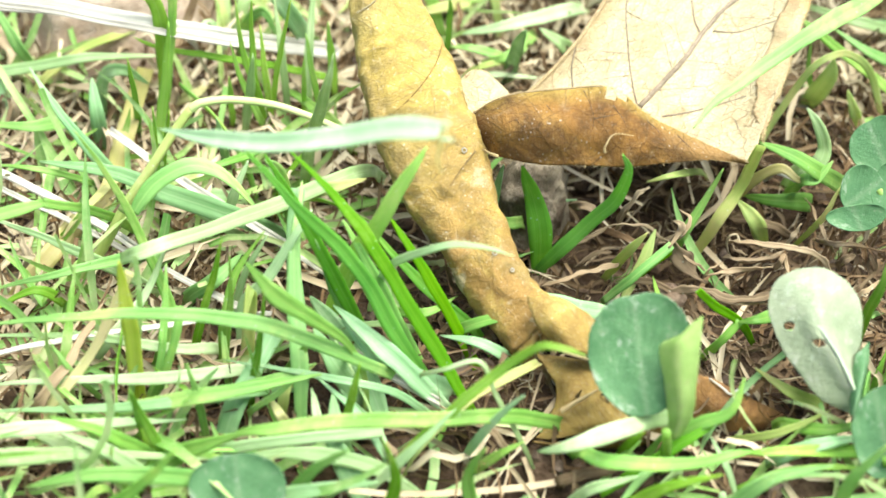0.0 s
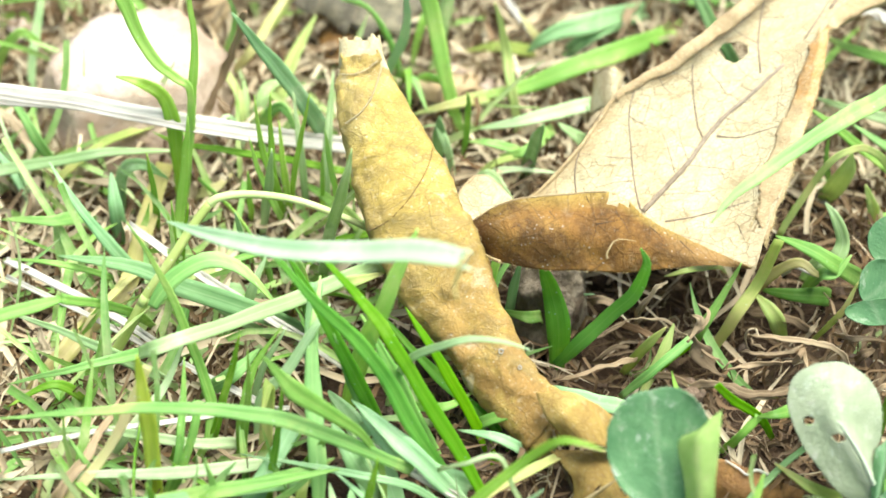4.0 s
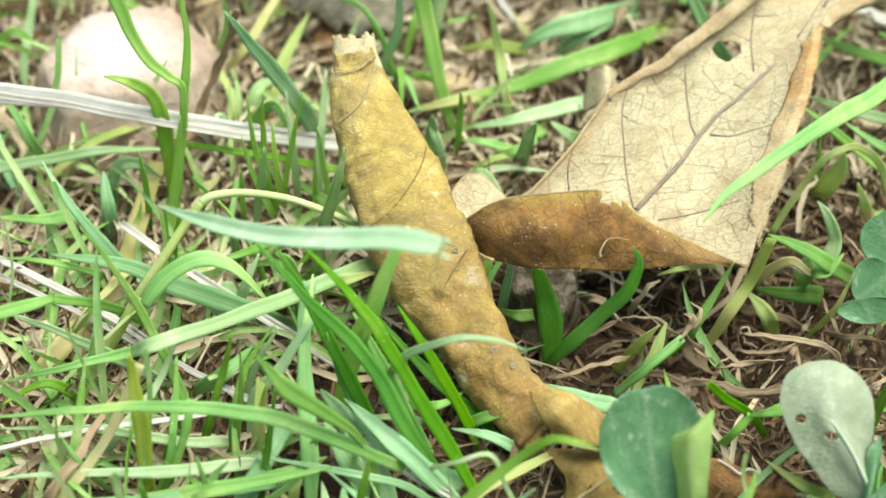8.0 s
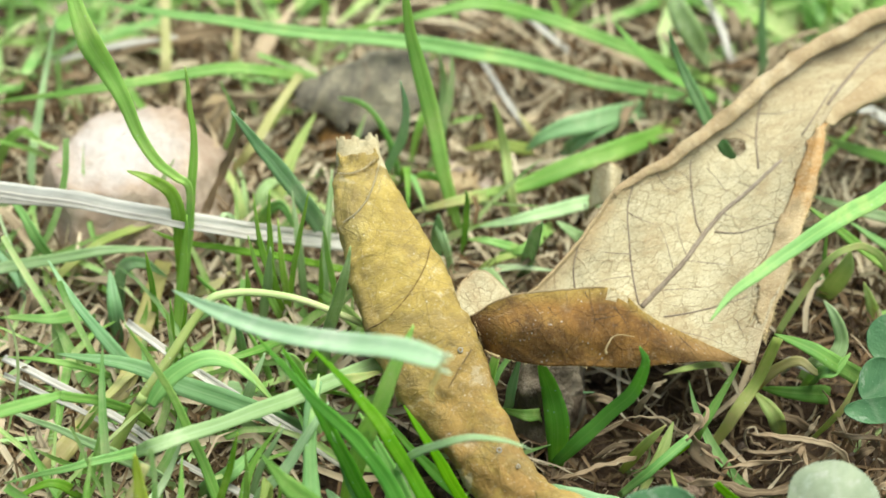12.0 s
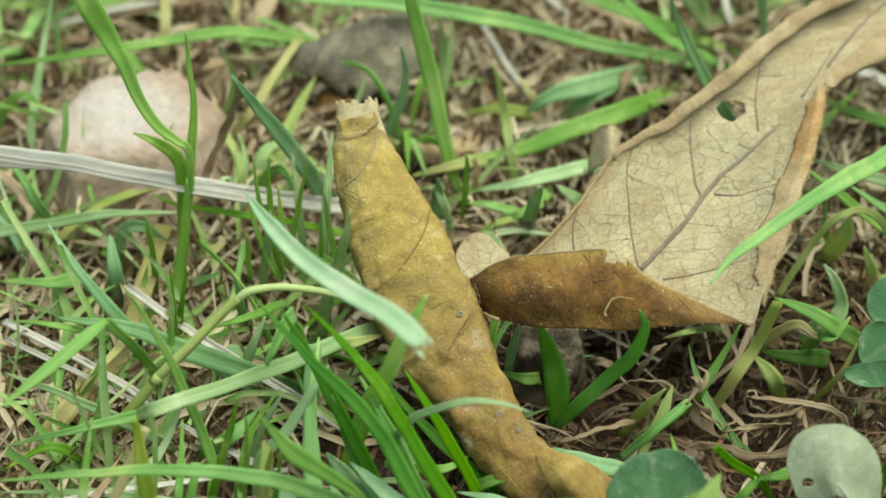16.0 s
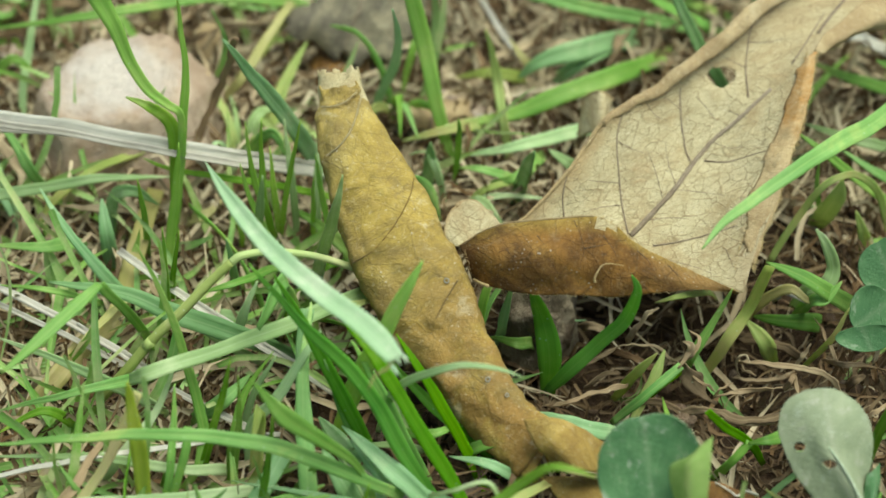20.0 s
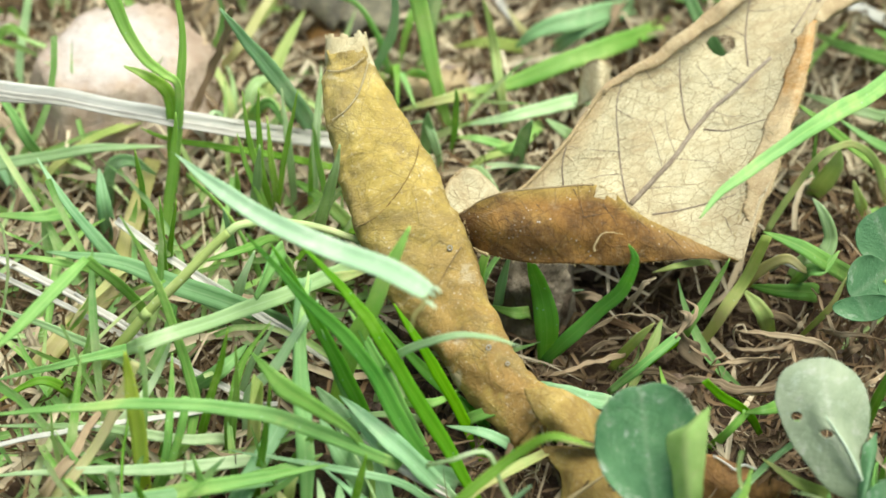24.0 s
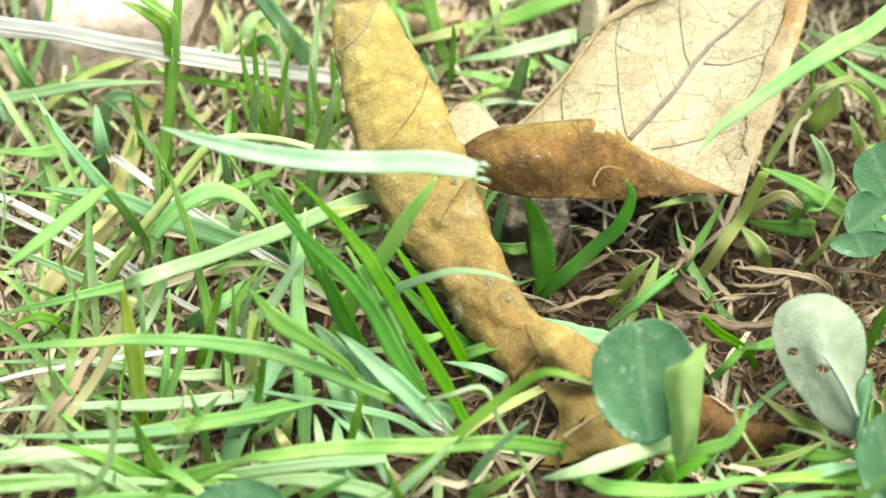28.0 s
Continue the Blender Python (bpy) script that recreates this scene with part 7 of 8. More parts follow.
blade(tuft, "pale", 1.77, -12, "cut", (-28.0, -53.9, -2.5), (-25.8, -58.0, 5.0), (-14.8, -58.6, 8.0), (-6.3, -56.1, 6.0))
blade(tuft, "bright", 1.33, 7, "point", (-34.2, -56.0, -2.5), (-33.9, -58.3, 2.0), (-36.8, -57.9, 12.0), (-37.6, -58.7, 18.0))
blade(tuft, "bright", 1.77, -4, "point", (-35.5, -54.8, -2.5), (-35.5, -57.4, 2.0), (-41.7, -59.2, 10.0), (-48.4, -58.4, 12.0))
blade(tuft, "green", 2.50, -10, "point", (-37.0, -56.5, -2.5), (-35.1, -59.8, 4.0), (-29.6, -60.9, 9.0), (-23.7, -61.1, 12.0))
blade(tuft, "green", 2.21, 9, "point", (-24.6, -59.9, -2.5), (-25.7, -64.9, 7.0), (-40.5, -67.4, 12.0), (-50.4, -68.0, 10.0))
blade(tuft, "green", 1.92, -8, "point", (-19.5, -63.9, -2.5), (-18.8, -66.0, 2.0), (-15.7, -66.3, 10.0), (-9.8, -68.1, 18.0))
blade(tuft, "blue", 2.50, -6, "point", (-26.9, -64.4, -2.5), (-25.9, -66.9, 2.0), (-17.1, -67.4, 8.0), (-6.6, -66.4, 9.0))
blade(tuft, "green", 1.10, 12, "point", (-29.4, -53.0, -2.5), (-30.0, -53.7, 9.0), (-31.2, -52.1, 15.0))
tuft = thing("grass_tuft", -8.1, -27.1, LOOKS["green"] + " tuft of 3 blades rooted in brown soil", "grass", "grass tufts")
prop_blade = blade(tuft, "fresh", 2.5, 0, "point", (-14.1, -28.7, -2.5), (-13.7, -31.3, 2.0), (-11.4, -31.9, 13.0), (-8.6, -33.1, 22.0), (-5.9, -32.3, 30.0), (-3.6, -30.4, 34.0))
blade(tuft, "pale", 1.03, 0, "point", (-8.9, -29.0, -2.5), (-8.2, -32.0, 4.0), (-5.7, -36.6, 16.0), (-1.5, -40.4, 23.0), (2.4, -41.9, 26.0), (6.6, -43.3, 27.0), (10.2, -44.7, 27.0))
blade(tuft, "green", 1.33, 1, "point", (-6.8, -29.9, -2.5), (-5.1, -34.9, 5.0), (-0.5, -37.5, 8.0), (3.4, -31.8, 5.0))
straw(1.25, -15, (1.6, -45.4, -2.5), (1.0, -48.1, 2.0), (-4.9, -46.2, 5.0), (-12.6, -39.5, 4.0))
lone_blade("tan", 0.87, -2, "point", (10.4, -53.1, -2.5), (9.8, -55.5, 2.0), (6.1, -53.4, 4.0), (1.0, -49.3, 3.0), name="dead_stalk", label="dead tan grass stalk lying on the soil")
tuft = thing("grass_tuft", -25.2, 5.0, LOOKS["bright"] + " tuft of 6 blades rooted in brown soil", "grass", "grass tufts")
blade(tuft, "fresh", 0.96, 16, "point", (-24.5, 7.1, -2.5), (-25.2, 3.6, 9.0), (-27.1, 4.0, 17.0), (-27.7, 5.0, 26.0))
blade(tuft, "fresh", 0.96, 3, "point", (-24.5, 7.1, -2.5), (-25.6, 4.3, 10.0), (-25.8, 5.3, 18.0), (-25.5, 5.7, 26.0))
blade(tuft, "fresh", 0.88, 20, "point", (-24.3, 7.1, -2.5), (-23.0, 4.2, 9.0), (-21.5, 4.1, 18.0), (-19.7, 4.1, 27.0))
blade(tuft, "fresh", 1.03, -22, "point", (-24.3, 7.1, -2.5), (-25.3, 3.0, 5.0), (-27.5, 3.4, 12.0), (-28.7, 2.6, 20.0))
blade(tuft, "green", 1.33, -7, "point", (-23.4, 3.1, -2.5), (-24.3, -3.5, 5.0), (-29.3, -10.4, 9.0), (-33.7, -11.1, 8.0))
blade(tuft, "blue", 1.33, 12, "point", (-30.0, -1.1, -2.5), (-29.7, -4.0, 2.0), (-29.9, -6.4, 9.0), (-30.4, -6.3, 14.0))
tuft = thing("grass_tuft", -61.0, -54.3, LOOKS["pale"] + " tuft of 3 blades rooted in brown soil", "grass", "grass tufts")
blade(tuft, "pale", 1.92, 8, "point", (-61.0, -51.3, -2.5), (-57.9, -55.6, 5.0), (-45.1, -56.6, 8.0), (-31.8, -54.1, 6.0))
blade(tuft, "pale", 1.92, 3, "point", (-60.4, -55.4, -2.5), (-57.3, -59.7, 5.0), (-46.0, -61.1, 8.0), (-27.8, -59.7, 5.0))
blade(tuft, "pale", 2.06, 7, "point", (-61.6, -56.1, -2.5), (-58.5, -60.3, 5.0), (-45.8, -61.2, 8.0), (-30.4, -60.2, 6.0))
lone_blade("tan", 1.50, 17, "point", (-4.2, -57.6, -2.5), (-4.8, -58.9, 4.0), (-5.6, -55.4, 3.0), name="dead_stalk", label="dead tan grass stalk lying on the soil")
lone_blade("rust", 1.07, 8, "point", (-53.5, -25.0, -2.5), (-52.0, -28.1, 2.0), (-47.6, -29.6, 5.0), (-45.0, -28.1, 2.0), name="withered_leaf", label="withered brown curled grass leaf on the soil")
lone_blade("tan", 1.12, 2, "point", (-37.6, -9.8, -2.5), (-37.6, -13.1, 2.0), (-41.3, -13.7, 5.0), (-46.2, -15.1, 3.0), name="dead_stalk", label="dead tan grass stalk lying on the soil")
lone_blade("tan", 1.37, 3, "point", (-21.3, -8.1, -2.5), (-21.5, -11.9, 2.0), (-25.2, -15.9, 5.0), (-31.2, -11.8, 3.0), name="dead_stalk", label="dead tan grass stalk lying on the soil")
lone_blade("tan", 0.87, 7, "point", (-46.4, -43.5, -2.5), (-46.1, -46.1, 2.0), (-51.3, -43.8, 5.0), (-57.8, -42.1, 3.0), name="dead_stalk", label="dead tan grass stalk lying on the soil")
lone_blade("tan", 1.12, -8, "point", (-35.6, -48.4, -2.5), (-34.5, -50.9, 2.0), (-31.4, -50.5, 5.0), (-25.8, -47.9, 3.0), name="dead_stalk", label="dead tan grass stalk lying on the soil")
lone_blade("tan", 0.75, 7, "point", (-24.5, -38.1, -2.5), (-24.7, -41.3, 2.0), (-28.9, -43.8, 5.0), (-33.1, -39.2, 3.0), name="dead_stalk", label="dead tan grass stalk lying on the soil")
lone_blade("tan", 1.25, 5, "point", (-57.9, -23.1, -2.5), (-56.2, -23.6, 4.0), (-58.9, -16.2, 3.0), name="dead_stalk", label="dead tan grass stalk lying on the soil")
lone_blade("tan", 0.87, 13, "point", (-58.4, -33.8, -2.5), (-57.2, -36.3, 2.0), (-54.4, -32.0, 4.0), (-53.8, -24.8, 3.0), name="dead_stalk", label="dead tan grass stalk lying on the soil")
lone_blade("tan", 1.12, -1, "point", (-34.7, -5.0, -2.5), (-34.7, -8.6, 2.0), (-39.4, -9.4, 4.0), (-44.3, -1.5, 3.0), name="dead_stalk", label="dead tan grass stalk lying on the soil")
lone_blade("rust", 1.18, -21, "point", (-6.3, -56.4, -2.5), (-5.5, -59.0, 3.0), (-1.9, -56.9, 5.0), (1.7, -52.6, 3.0), name="withered_leaf", label="withered brown curled grass leaf on the soil")
shoot = thing("grass_shoot", -44.7, -65.0, LOOKS["bright"] + " single shoot of grass rooted in soil", "grass", "grass shoots")
blade(shoot, "bright", 1.77, 2, "point", (-44.7, -65.0, -2.5), (-42.7, -67.9, 4.0), (-35.8, -71.0, 14.0), (-30.4, -71.2, 22.0))
sheath(shoot, "bright")
shoot = thing("grass_shoot", 5.6, -64.4, LOOKS["green"] + " single shoot of grass rooted in soil", "grass", "grass shoots")
blade(shoot, "green", 1.77, 16, "point", (5.6, -64.4, -2.5), (5.4, -66.4, 2.0), (4.6, -65.5, 9.0), (6.6, -66.5, 16.0))
sheath(shoot, "green")
shoot = thing("grass_shoot", 36.9, -64.1, LOOKS["green"] + " single shoot of grass rooted in soil", "grass", "grass shoots")
blade(shoot, "green", 1.92, 6, "point", (36.9, -64.1, -2.5), (36.8, -66.4, 2.0), (41.6, -67.1, 10.0), (49.4, -67.6, 14.0))
sheath(shoot, "green")
shoot = thing("grass_shoot", 51.6, -64.3, LOOKS["green"] + " single shoot of grass rooted in soil", "grass", "grass shoots")
blade(shoot, "green", 1.92, 6, "point", (51.6, -64.3, -2.5), (51.1, -66.4, 2.0), (51.6, -68.6, 12.0), (55.3, -68.8, 20.0))
sheath(shoot, "green")


tuft = thing("grass_tuft", -31.0, -50.0, LOOKS["green"] + " tuft of 8 blades rooted in brown soil", "grass", "grass tufts")
blade(tuft, "bright", 1.1, 8, "point", (-38.2, -47.4, 0.0), (-35.7, -45.2, 7.0), (-35.1, -40.7, 12.0), (-34.8, -36.8, 17.0))
blade(tuft, "bright", 1.2, -6, "cut", (-37.8, -47.4, 0.0), (-34.9, -46.6, 7.0), (-33.3, -44.6, 12.0), (-32.9, -42.4, 15.0))
blade(tuft, "green", 1.1, 5, "point", (-28.5, -41.2, 1.0), (-27.6, -40.1, 9.0), (-25.9, -35.6, 14.0), (-22.0, -32.0, 18.0))
blade(tuft, "pale", 1.5, -8, "point", (-26.2, -37.2, 1.0), (-25.3, -36.2, 8.0), (-21.8, -35.7, 13.0), (-18.0, -32.7, 18.0), (-15.8, -29.9, 20.0))
blade(tuft, "green", 2.3, 0, "point", (-17.2, -51.7, 1.0), (-17.3, -47.0, 8.0), (-17.9, -40.7, 12.0), (-18.2, -34.4, 16.0), (-17.3, -25.7, 21.0))
blade(tuft, "blue", 3.3, 12, "point", (-6.1, -50.5, 0.0), (-9.5, -42.9, 3.0), (-13.4, -37.1, 5.0), (-16.6, -33.0, 6.0))
blade(tuft, "blue", 2.6, -9, "point", (2.1, -48.5, 1.0), (-3.8, -46.2, 7.0), (-8.3, -42.6, 9.0), (-13.2, -38.0, 10.0))
blade(tuft, "green", 2.0, 4, "point", (-47.9, -49.1, 0.0), (-34.1, -53.6, 9.0), (-24.6, -53.2, 11.0), (-14.4, -49.0, 9.0))
lone_blade("yellow", 1.5, 4, "cut", (-53.6, -51.4, 0.0), (-48.9, -50.6, 6.0), (-44.5, -46.6, 10.0), (-40.9, -42.8, 16.0), (-38.9, -41.0, 20.0), name="dead_stalk", label="yellowed dead grass stalk leaning over the lawn")
straw(1.3, -8, (-13.6, -24.0, -0.0), (-18.2, -23.4, 4.0), (-35.3, -12.0, 7.0), (-46.5, -2.7, 8.0))


def build_bent_stalk():
    """A stalk in two lengths, straight from its foot to a knee and bowed from there."""
    foot = np.array([(-53.2, -25.6, -5.8), (-48.0, -25.7, 2.6), (-44.5, -24.2, 8.3), (-41.5, -22.1, 13.3), (-38.0, -19.7, 17.8), (-35.0, -16.8, 21.4), (-32.7, -15.0, 23.9)])
    bow = np.array([(-32.7, -15.0, 23.9), (-31.1, -14.4, 24.6), (-27.1, -13.0, 23.8), (-21.1, -12.1, 21.8), (-15.1, -11.5, 18.2), (-11.2, -10.0, 14.1)])
    ob = thing("bent_stalk", foot[0][0], foot[0][1], "yellowish green grass stalk bent over at a knee", "grass")
    at = np.array([foot[0][0], foot[0][1], 0])
    c = spline(foot, 8)
    part("stalk", rod("stalk", c - at, (0.85, 0.62), 9), MATS["stalk"], ob)
    part("node", rod("node", c[22:25] - at, (0.78, 0.76), 9), MATS["stalk"], ob, "slightly swollen joint")
    top = part("stalk_top", rod("stalk_top", spline(bow, 7) - bow[0], (0.62, 0.45), 9), MATS["stalk"], ob, at=(bow[0] - at) * MM)
    return ob, top


bent_stalk, stalk_top = build_bent_stalk()


def build_arched_blade():
    """A blade bowed into an arch; its space has its origin at the top of the arch."""
    top = np.array((-33.1, -21.0, 19.0))
    pts = np.array([(-40.2, -25.8, 15.0), (-38.9, -24.8, 16.8), (-36.8, -23.4, 18.6), (-33.0, -22.0, 20.0), (-29.6, -21.6, 19.0), (-26.7, -22.5, 17.0), (-23.6, -22.8, 12.0)])
    ob = part("arched_grass_blade", sheet("arched_grass_blade", ribbon(spline(pts - top, 7), 2.3, 10, 40, 0.25, "point", 5), 0.16), MATS["green"])
    ob.location = top * MM
    return tagged(ob, "fresh green grass blade bowed into an arch", "grass")


arched_blade = build_arched_blade()
tuft = thing("grass_tuft", 25.0, -30.0, LOOKS["green"] + " tuft of 3 blades in brown thatch", "grass", "grass tufts")
blade(tuft, "green", 1.4, 6, "cut", (23.5, -28.7, 0.0), (27.5, -29.3, 6.0), (32.7, -26.1, 9.0))
blade(tuft, "tan", 0.9, 20, "point", (32.4, -26.5, 9.0), (34.1, -25.0, 10.0), (34.2, -24.2, 11.0), (33.1, -23.1, 11.0), name="withered_tip")
blade(tuft, "olive", 1.5, -10, "point", (26.3, -28.7, 0.0), (29.4, -24.8, 5.0), (31.0, -21.3, 7.0))
lone_blade("yellow", 1.6, 8, "cut", (-36.3, 37.6, -0.0), (-31.2, 34.4, 9.0), (-27.2, 42.6, 11.0), (-23.9, 51.2, 11.0), name="dead_stalk", label="yellowed dead grass stalk beside the stone")


tuft = thing("grass_tuft", -19.0, 6.0, LOOKS["fresh"] + " tuft of 6 thin upright blades", "grass", "grass tufts")
blade(tuft, "fresh", 1.00, 8, "point", (-23.6, 5.7, -2.0), (-24.0, 4.1, 10.0), (-24.7, 7.6, 19.0))
blade(tuft, "pale", 1.12, -8, "point", (-21.6, 7.5, -2.0), (-21.9, 8.9, 10.0), (-23.0, 13.7, 19.0))
blade(tuft, "pale", 1.36, -8, "point", (-18.8, 6.9, -2.0), (-18.2, 11.4, 10.0), (-17.3, 18.2, 19.0))
blade(tuft, "fresh", 1.00, 8, "point", (-16.4, 8.7, -2.0), (-17.2, 5.3, 10.0), (-18.1, 5.7, 19.0))
blade(tuft, "fresh", 1.24, 8, "point", (-14.8, 14.3, -2.0), (-14.8, 10.2, 10.0), (-15.0, 8.2, 19.0))
blade(tuft, "pale", 1.36, -8, "point", (-28.2, 4.5, -2.0), (-26.4, 2.9, 10.0), (-25.4, 1.5, 19.0))


tuft = thing("grass_tuft", -26.0, -62.0, LOOKS["pale"] + " tuft of 6 blades rooted in brown soil", "grass", "grass tufts")
blade(tuft, "blue", 3.0, 8, "point", (-8.5, -63.7, 0.0), (-11.3, -60.2, 5.0), (-13.8, -55.9, 7.0))
blade(tuft, "pale", 1.8, 0, "point", (-33.2, -61.9, 0.0), (-40.1, -61.3, 8.0), (-47.2, -59.2, 10.0))
blade(tuft, "fresh", 1.3, -8, "point", (-35.6, -57.6, 0.0), (-36.9, -56.8, 7.0), (-38.4, -54.3, 12.0))
blade(tuft, "pale", 1.2, 5, "point", (-8.8, -62.6, 1.0), (-3.0, -62.7, 10.0), (2.9, -60.5, 16.0))
blade(tuft, "pale", 2.0, -6, "point", (-1.6, -61.9, 0.0), (-8.1, -60.7, 5.0), (-17.4, -60.4, 7.0), (-24.6, -60.4, 6.0))
blade(tuft, "olive", 1.8, 9, "point", (-19.1, -61.9, 0.0), (-21.1, -59.9, 4.0), (-22.6, -56.9, 6.0))


lone_blade("straw", 1.7, 15, "point", (47.5, -4.3, -1.0), (47.5, -9.0, 5.0), (48.5, -10.8, 8.0), (49.8, -12.5, 9.0), (52.1, -12.5, 7.0), name="dry_bract", label="whitish crumpled dry bract in the thatch")


tuft = thing("grass_tuft", -5.0, -48.0, LOOKS["vivid"] + " tuft of 4 slanting blades", "grass", "grass tufts")
blade(tuft, "vivid", 1.9, 12, "point", (-6.2, -40.6, -3.8), (-9.8, -38.5, 6.7), (-13.4, -36.6, 15.8), (-17.6, -32.9, 23.7), (-21.7, -28.8, 29.2))
blade(tuft, "vivid", 1.6, -10, "point", (8.4, -42.2, -5.4), (3.0, -37.2, 5.2), (-2.1, -32.9, 13.8), (-6.0, -29.4, 18.7))
blade(tuft, "bright", 1.7, 6, "point", (0.8, -40.9, -7.0), (-4.1, -37.7, 4.7), (-8.2, -34.5, 13.5), (-11.8, -30.7, 18.8))
blade(tuft, "pale", 1.3, 20, "point", (-5.5, -35.8, -4.7), (-6.1, -33.2, 6.4), (-7.5, -29.7, 12.7))


tuft = thing("grass_tuft", 38.0, -62.0, LOOKS["vivid"] + " tuft of 5 low blades in front of the clover", "grass", "grass tufts")
blade(tuft, "vivid", 1.5, 5, "point", (21.4, -63.3, 2.0), (27.1, -60.9, 5.0), (32.8, -58.8, 8.0), (37.7, -56.6, 10.0))
blade(tuft, "fresh", 0.9, 0, "point", (20.9, -62.2, 1.0), (23.3, -60.7, 5.0), (26.6, -59.2, 8.0))
blade(tuft, "olive", 1.1, -6, "point", (39.0, -53.4, 1.0), (42.9, -55.3, 4.0), (47.1, -55.2, 6.0), (51.5, -53.4, 7.0))
blade(tuft, "bright", 1.0, 10, "point", (39.0, -61.5, 1.0), (44.5, -61.2, 4.0), (50.9, -61.0, 5.0), (56.4, -59.9, 3.0))
blade(tuft, "pale", 0.8, -10, "point", (38.9, -62.5, 1.0), (37.5, -60.9, 5.0), (35.6, -57.5, 7.0))


def random_tuft(seed, count, reach, tall):
    """A small tuft with its blades leaning outwards."""
    rng = np.random.default_rng(seed)
    tuft = thing("grass_tuft", 0, 0, "small green tuft of narrow grass blades", "grass", "grass tufts")
    for _ in range(count):
        a, r, h = rng.uniform(0, 2 * np.pi), rng.uniform(0.5, 1.1) * reach, rng.uniform(0.45, 1) * tall
        d = np.array([math.cos(a), math.sin(a), 0])
        o = d * rng.uniform(0.3, 1.5)
        tops = [o + [0, 0, -2.5], o + d * r * 0.15 + [0, 0, h * 0.5], o + d * r * 0.5 + [0, 0, h * 0.9], o + d * r + [rng.normal(), rng.normal(), h * rng.uniform(0.6, 1.0)]]
        blade(tuft, rng.choice(["bright", "green", "green", "blue", "pale", "olive"]), rng.uniform(1.0, 2.1), rng.uniform(-60, 60), rng.choice(["point", "point", "cut"]), *[tuple(p) for p in tops])
    return tuft


def scatter_tufts():
    rng = np.random.default_rng(41)
    protos = [random_tuft(60 + k, n, r, h) for k, (n, r, h) in enumerate(((5, 16, 15), (6, 18, 13), (4, 24, 10), (6, 14, 17), (4, 28, 9), (5, 20, 12)))]
    spots = []
    for k in range(400):
        x, y = rng.uniform(-75, 75), rng.uniform(-62, 62)
        ok = (x < 8 or y < -45 or rng.random() < 0.08) and rng.random() < np.interp(y, [-60, 0, 25, 60], [1, 0.85, 0.3, 0.15])
        ok = ok and not (-52 < x < 12 and -57 < y < -18)
        if ok and all((x - p) ** 2 + (y - q) ** 2 > 640 for p, q in spots):
            spots.append((x, y))
    for k, (x, y) in enumerate(spots):
        m = Matrix.Translation((x * MM, y * MM, relief(x, y) * MM)) @ Matrix.Rotation(rng.uniform(0, 6.28), 4, "Z")
        if k < len(protos):
            protos[k].matrix_basis = m
        else:
            copy_thing(protos[k % len(protos)], m)


scatter_tufts()


# ---- what nobody could count ----
def strands(name, material, count, seed, place, length, width, rise, curl, label, category, rows=7, crumple=0.0, ceiling=99.0):
    """Many thin ribbons in one mesh; place gives the root of each one."""
    rng = np.random.default_rng(seed)
    V, F, U = [], [], []
    k = 0
    while k < count:
        root = place(rng)
        if root is None:
            continue
        L, w = rng.uniform(*length), rng.uniform(*width)
        a, up = rng.uniform(0, 2 * np.pi), rng.uniform(*rise)
        p = np.array([root[0], root[1], relief(root[0], root[1]) + rng.uniform(-0.5, 0.8) + root[2]])
        da, du = rng.normal() * curl, rng.normal() * curl - 0.25 * max(up, 0)
        pts = []
        for i in range(rows):
            pts.append(p.copy())
            p = p + L / rows * np.array([math.cos(a) * math.cos(up), math.sin(a) * math.cos(up), math.sin(up)])
            a += da / rows * 2 + rng.normal() * curl * 0.12
            up += du / rows * 2 + rng.normal() * curl * 0.06
            if rise[1] < 0.3 and p[2] > relief(p[0], p[1]) + 5 or p[2] > relief(p[0], p[1]) + ceiling:
                up = -abs(up)
            if p[2] < relief(p[0], p[1]) + 0.2:
                p[2] = relief(p[0], p[1]) + 0.2
                up = abs(up) * 0.4
        g = ribbon(np.array(pts), w, rng.uniform(-50, 50), rng.uniform(-90, 90), 0.4, "point" if rng.random() < 0.7 else "cut", 3)
        if crumple:
            for q in g.reshape(-1, 3):
                q += np.array(noise.noise_vector(Vector(q) / 1.9)) * crumple + np.array(noise.noise_vector(Vector(q) / 0.8)) * crumple * 0.4
        idx = np.arange(rows * 3).reshape(rows, 3) + k * rows * 3
        V.append(g.reshape(-1, 3))
        F.append(np.stack([idx[:-1, :-1], idx[:-1, 1:], idx[1:, 1:], idx[1:, :-1]], -1).reshape(-1, 4))
        s = np.linspace(0, L * 0.1, rows)
        U.append(np.stack(np.broadcast_arrays(np.array([-0.05, 0, 0.05])[None] * w, s[:, None]), -1).reshape(-1, 2))
        k += 1
    ob = part(name, mesh_of(name, np.concatenate(V) * MM, np.concatenate(F), np.concatenate(U)), material)
    return tagged(ob, label, category, kind="stuff")


def near_field(rng):
    return rng.uniform(-78, 78), rng.uniform(-62, 75), 0


def thatch_place(rng):
    x, y, _ = near_field(rng)
    if -26 < x < 6 and -60 < y < -16 and rng.random() < 0.7:
        return None
    return None if 5 < x < 60 and y < 5 and rng.random() < 0.72 else (x, y, 0)


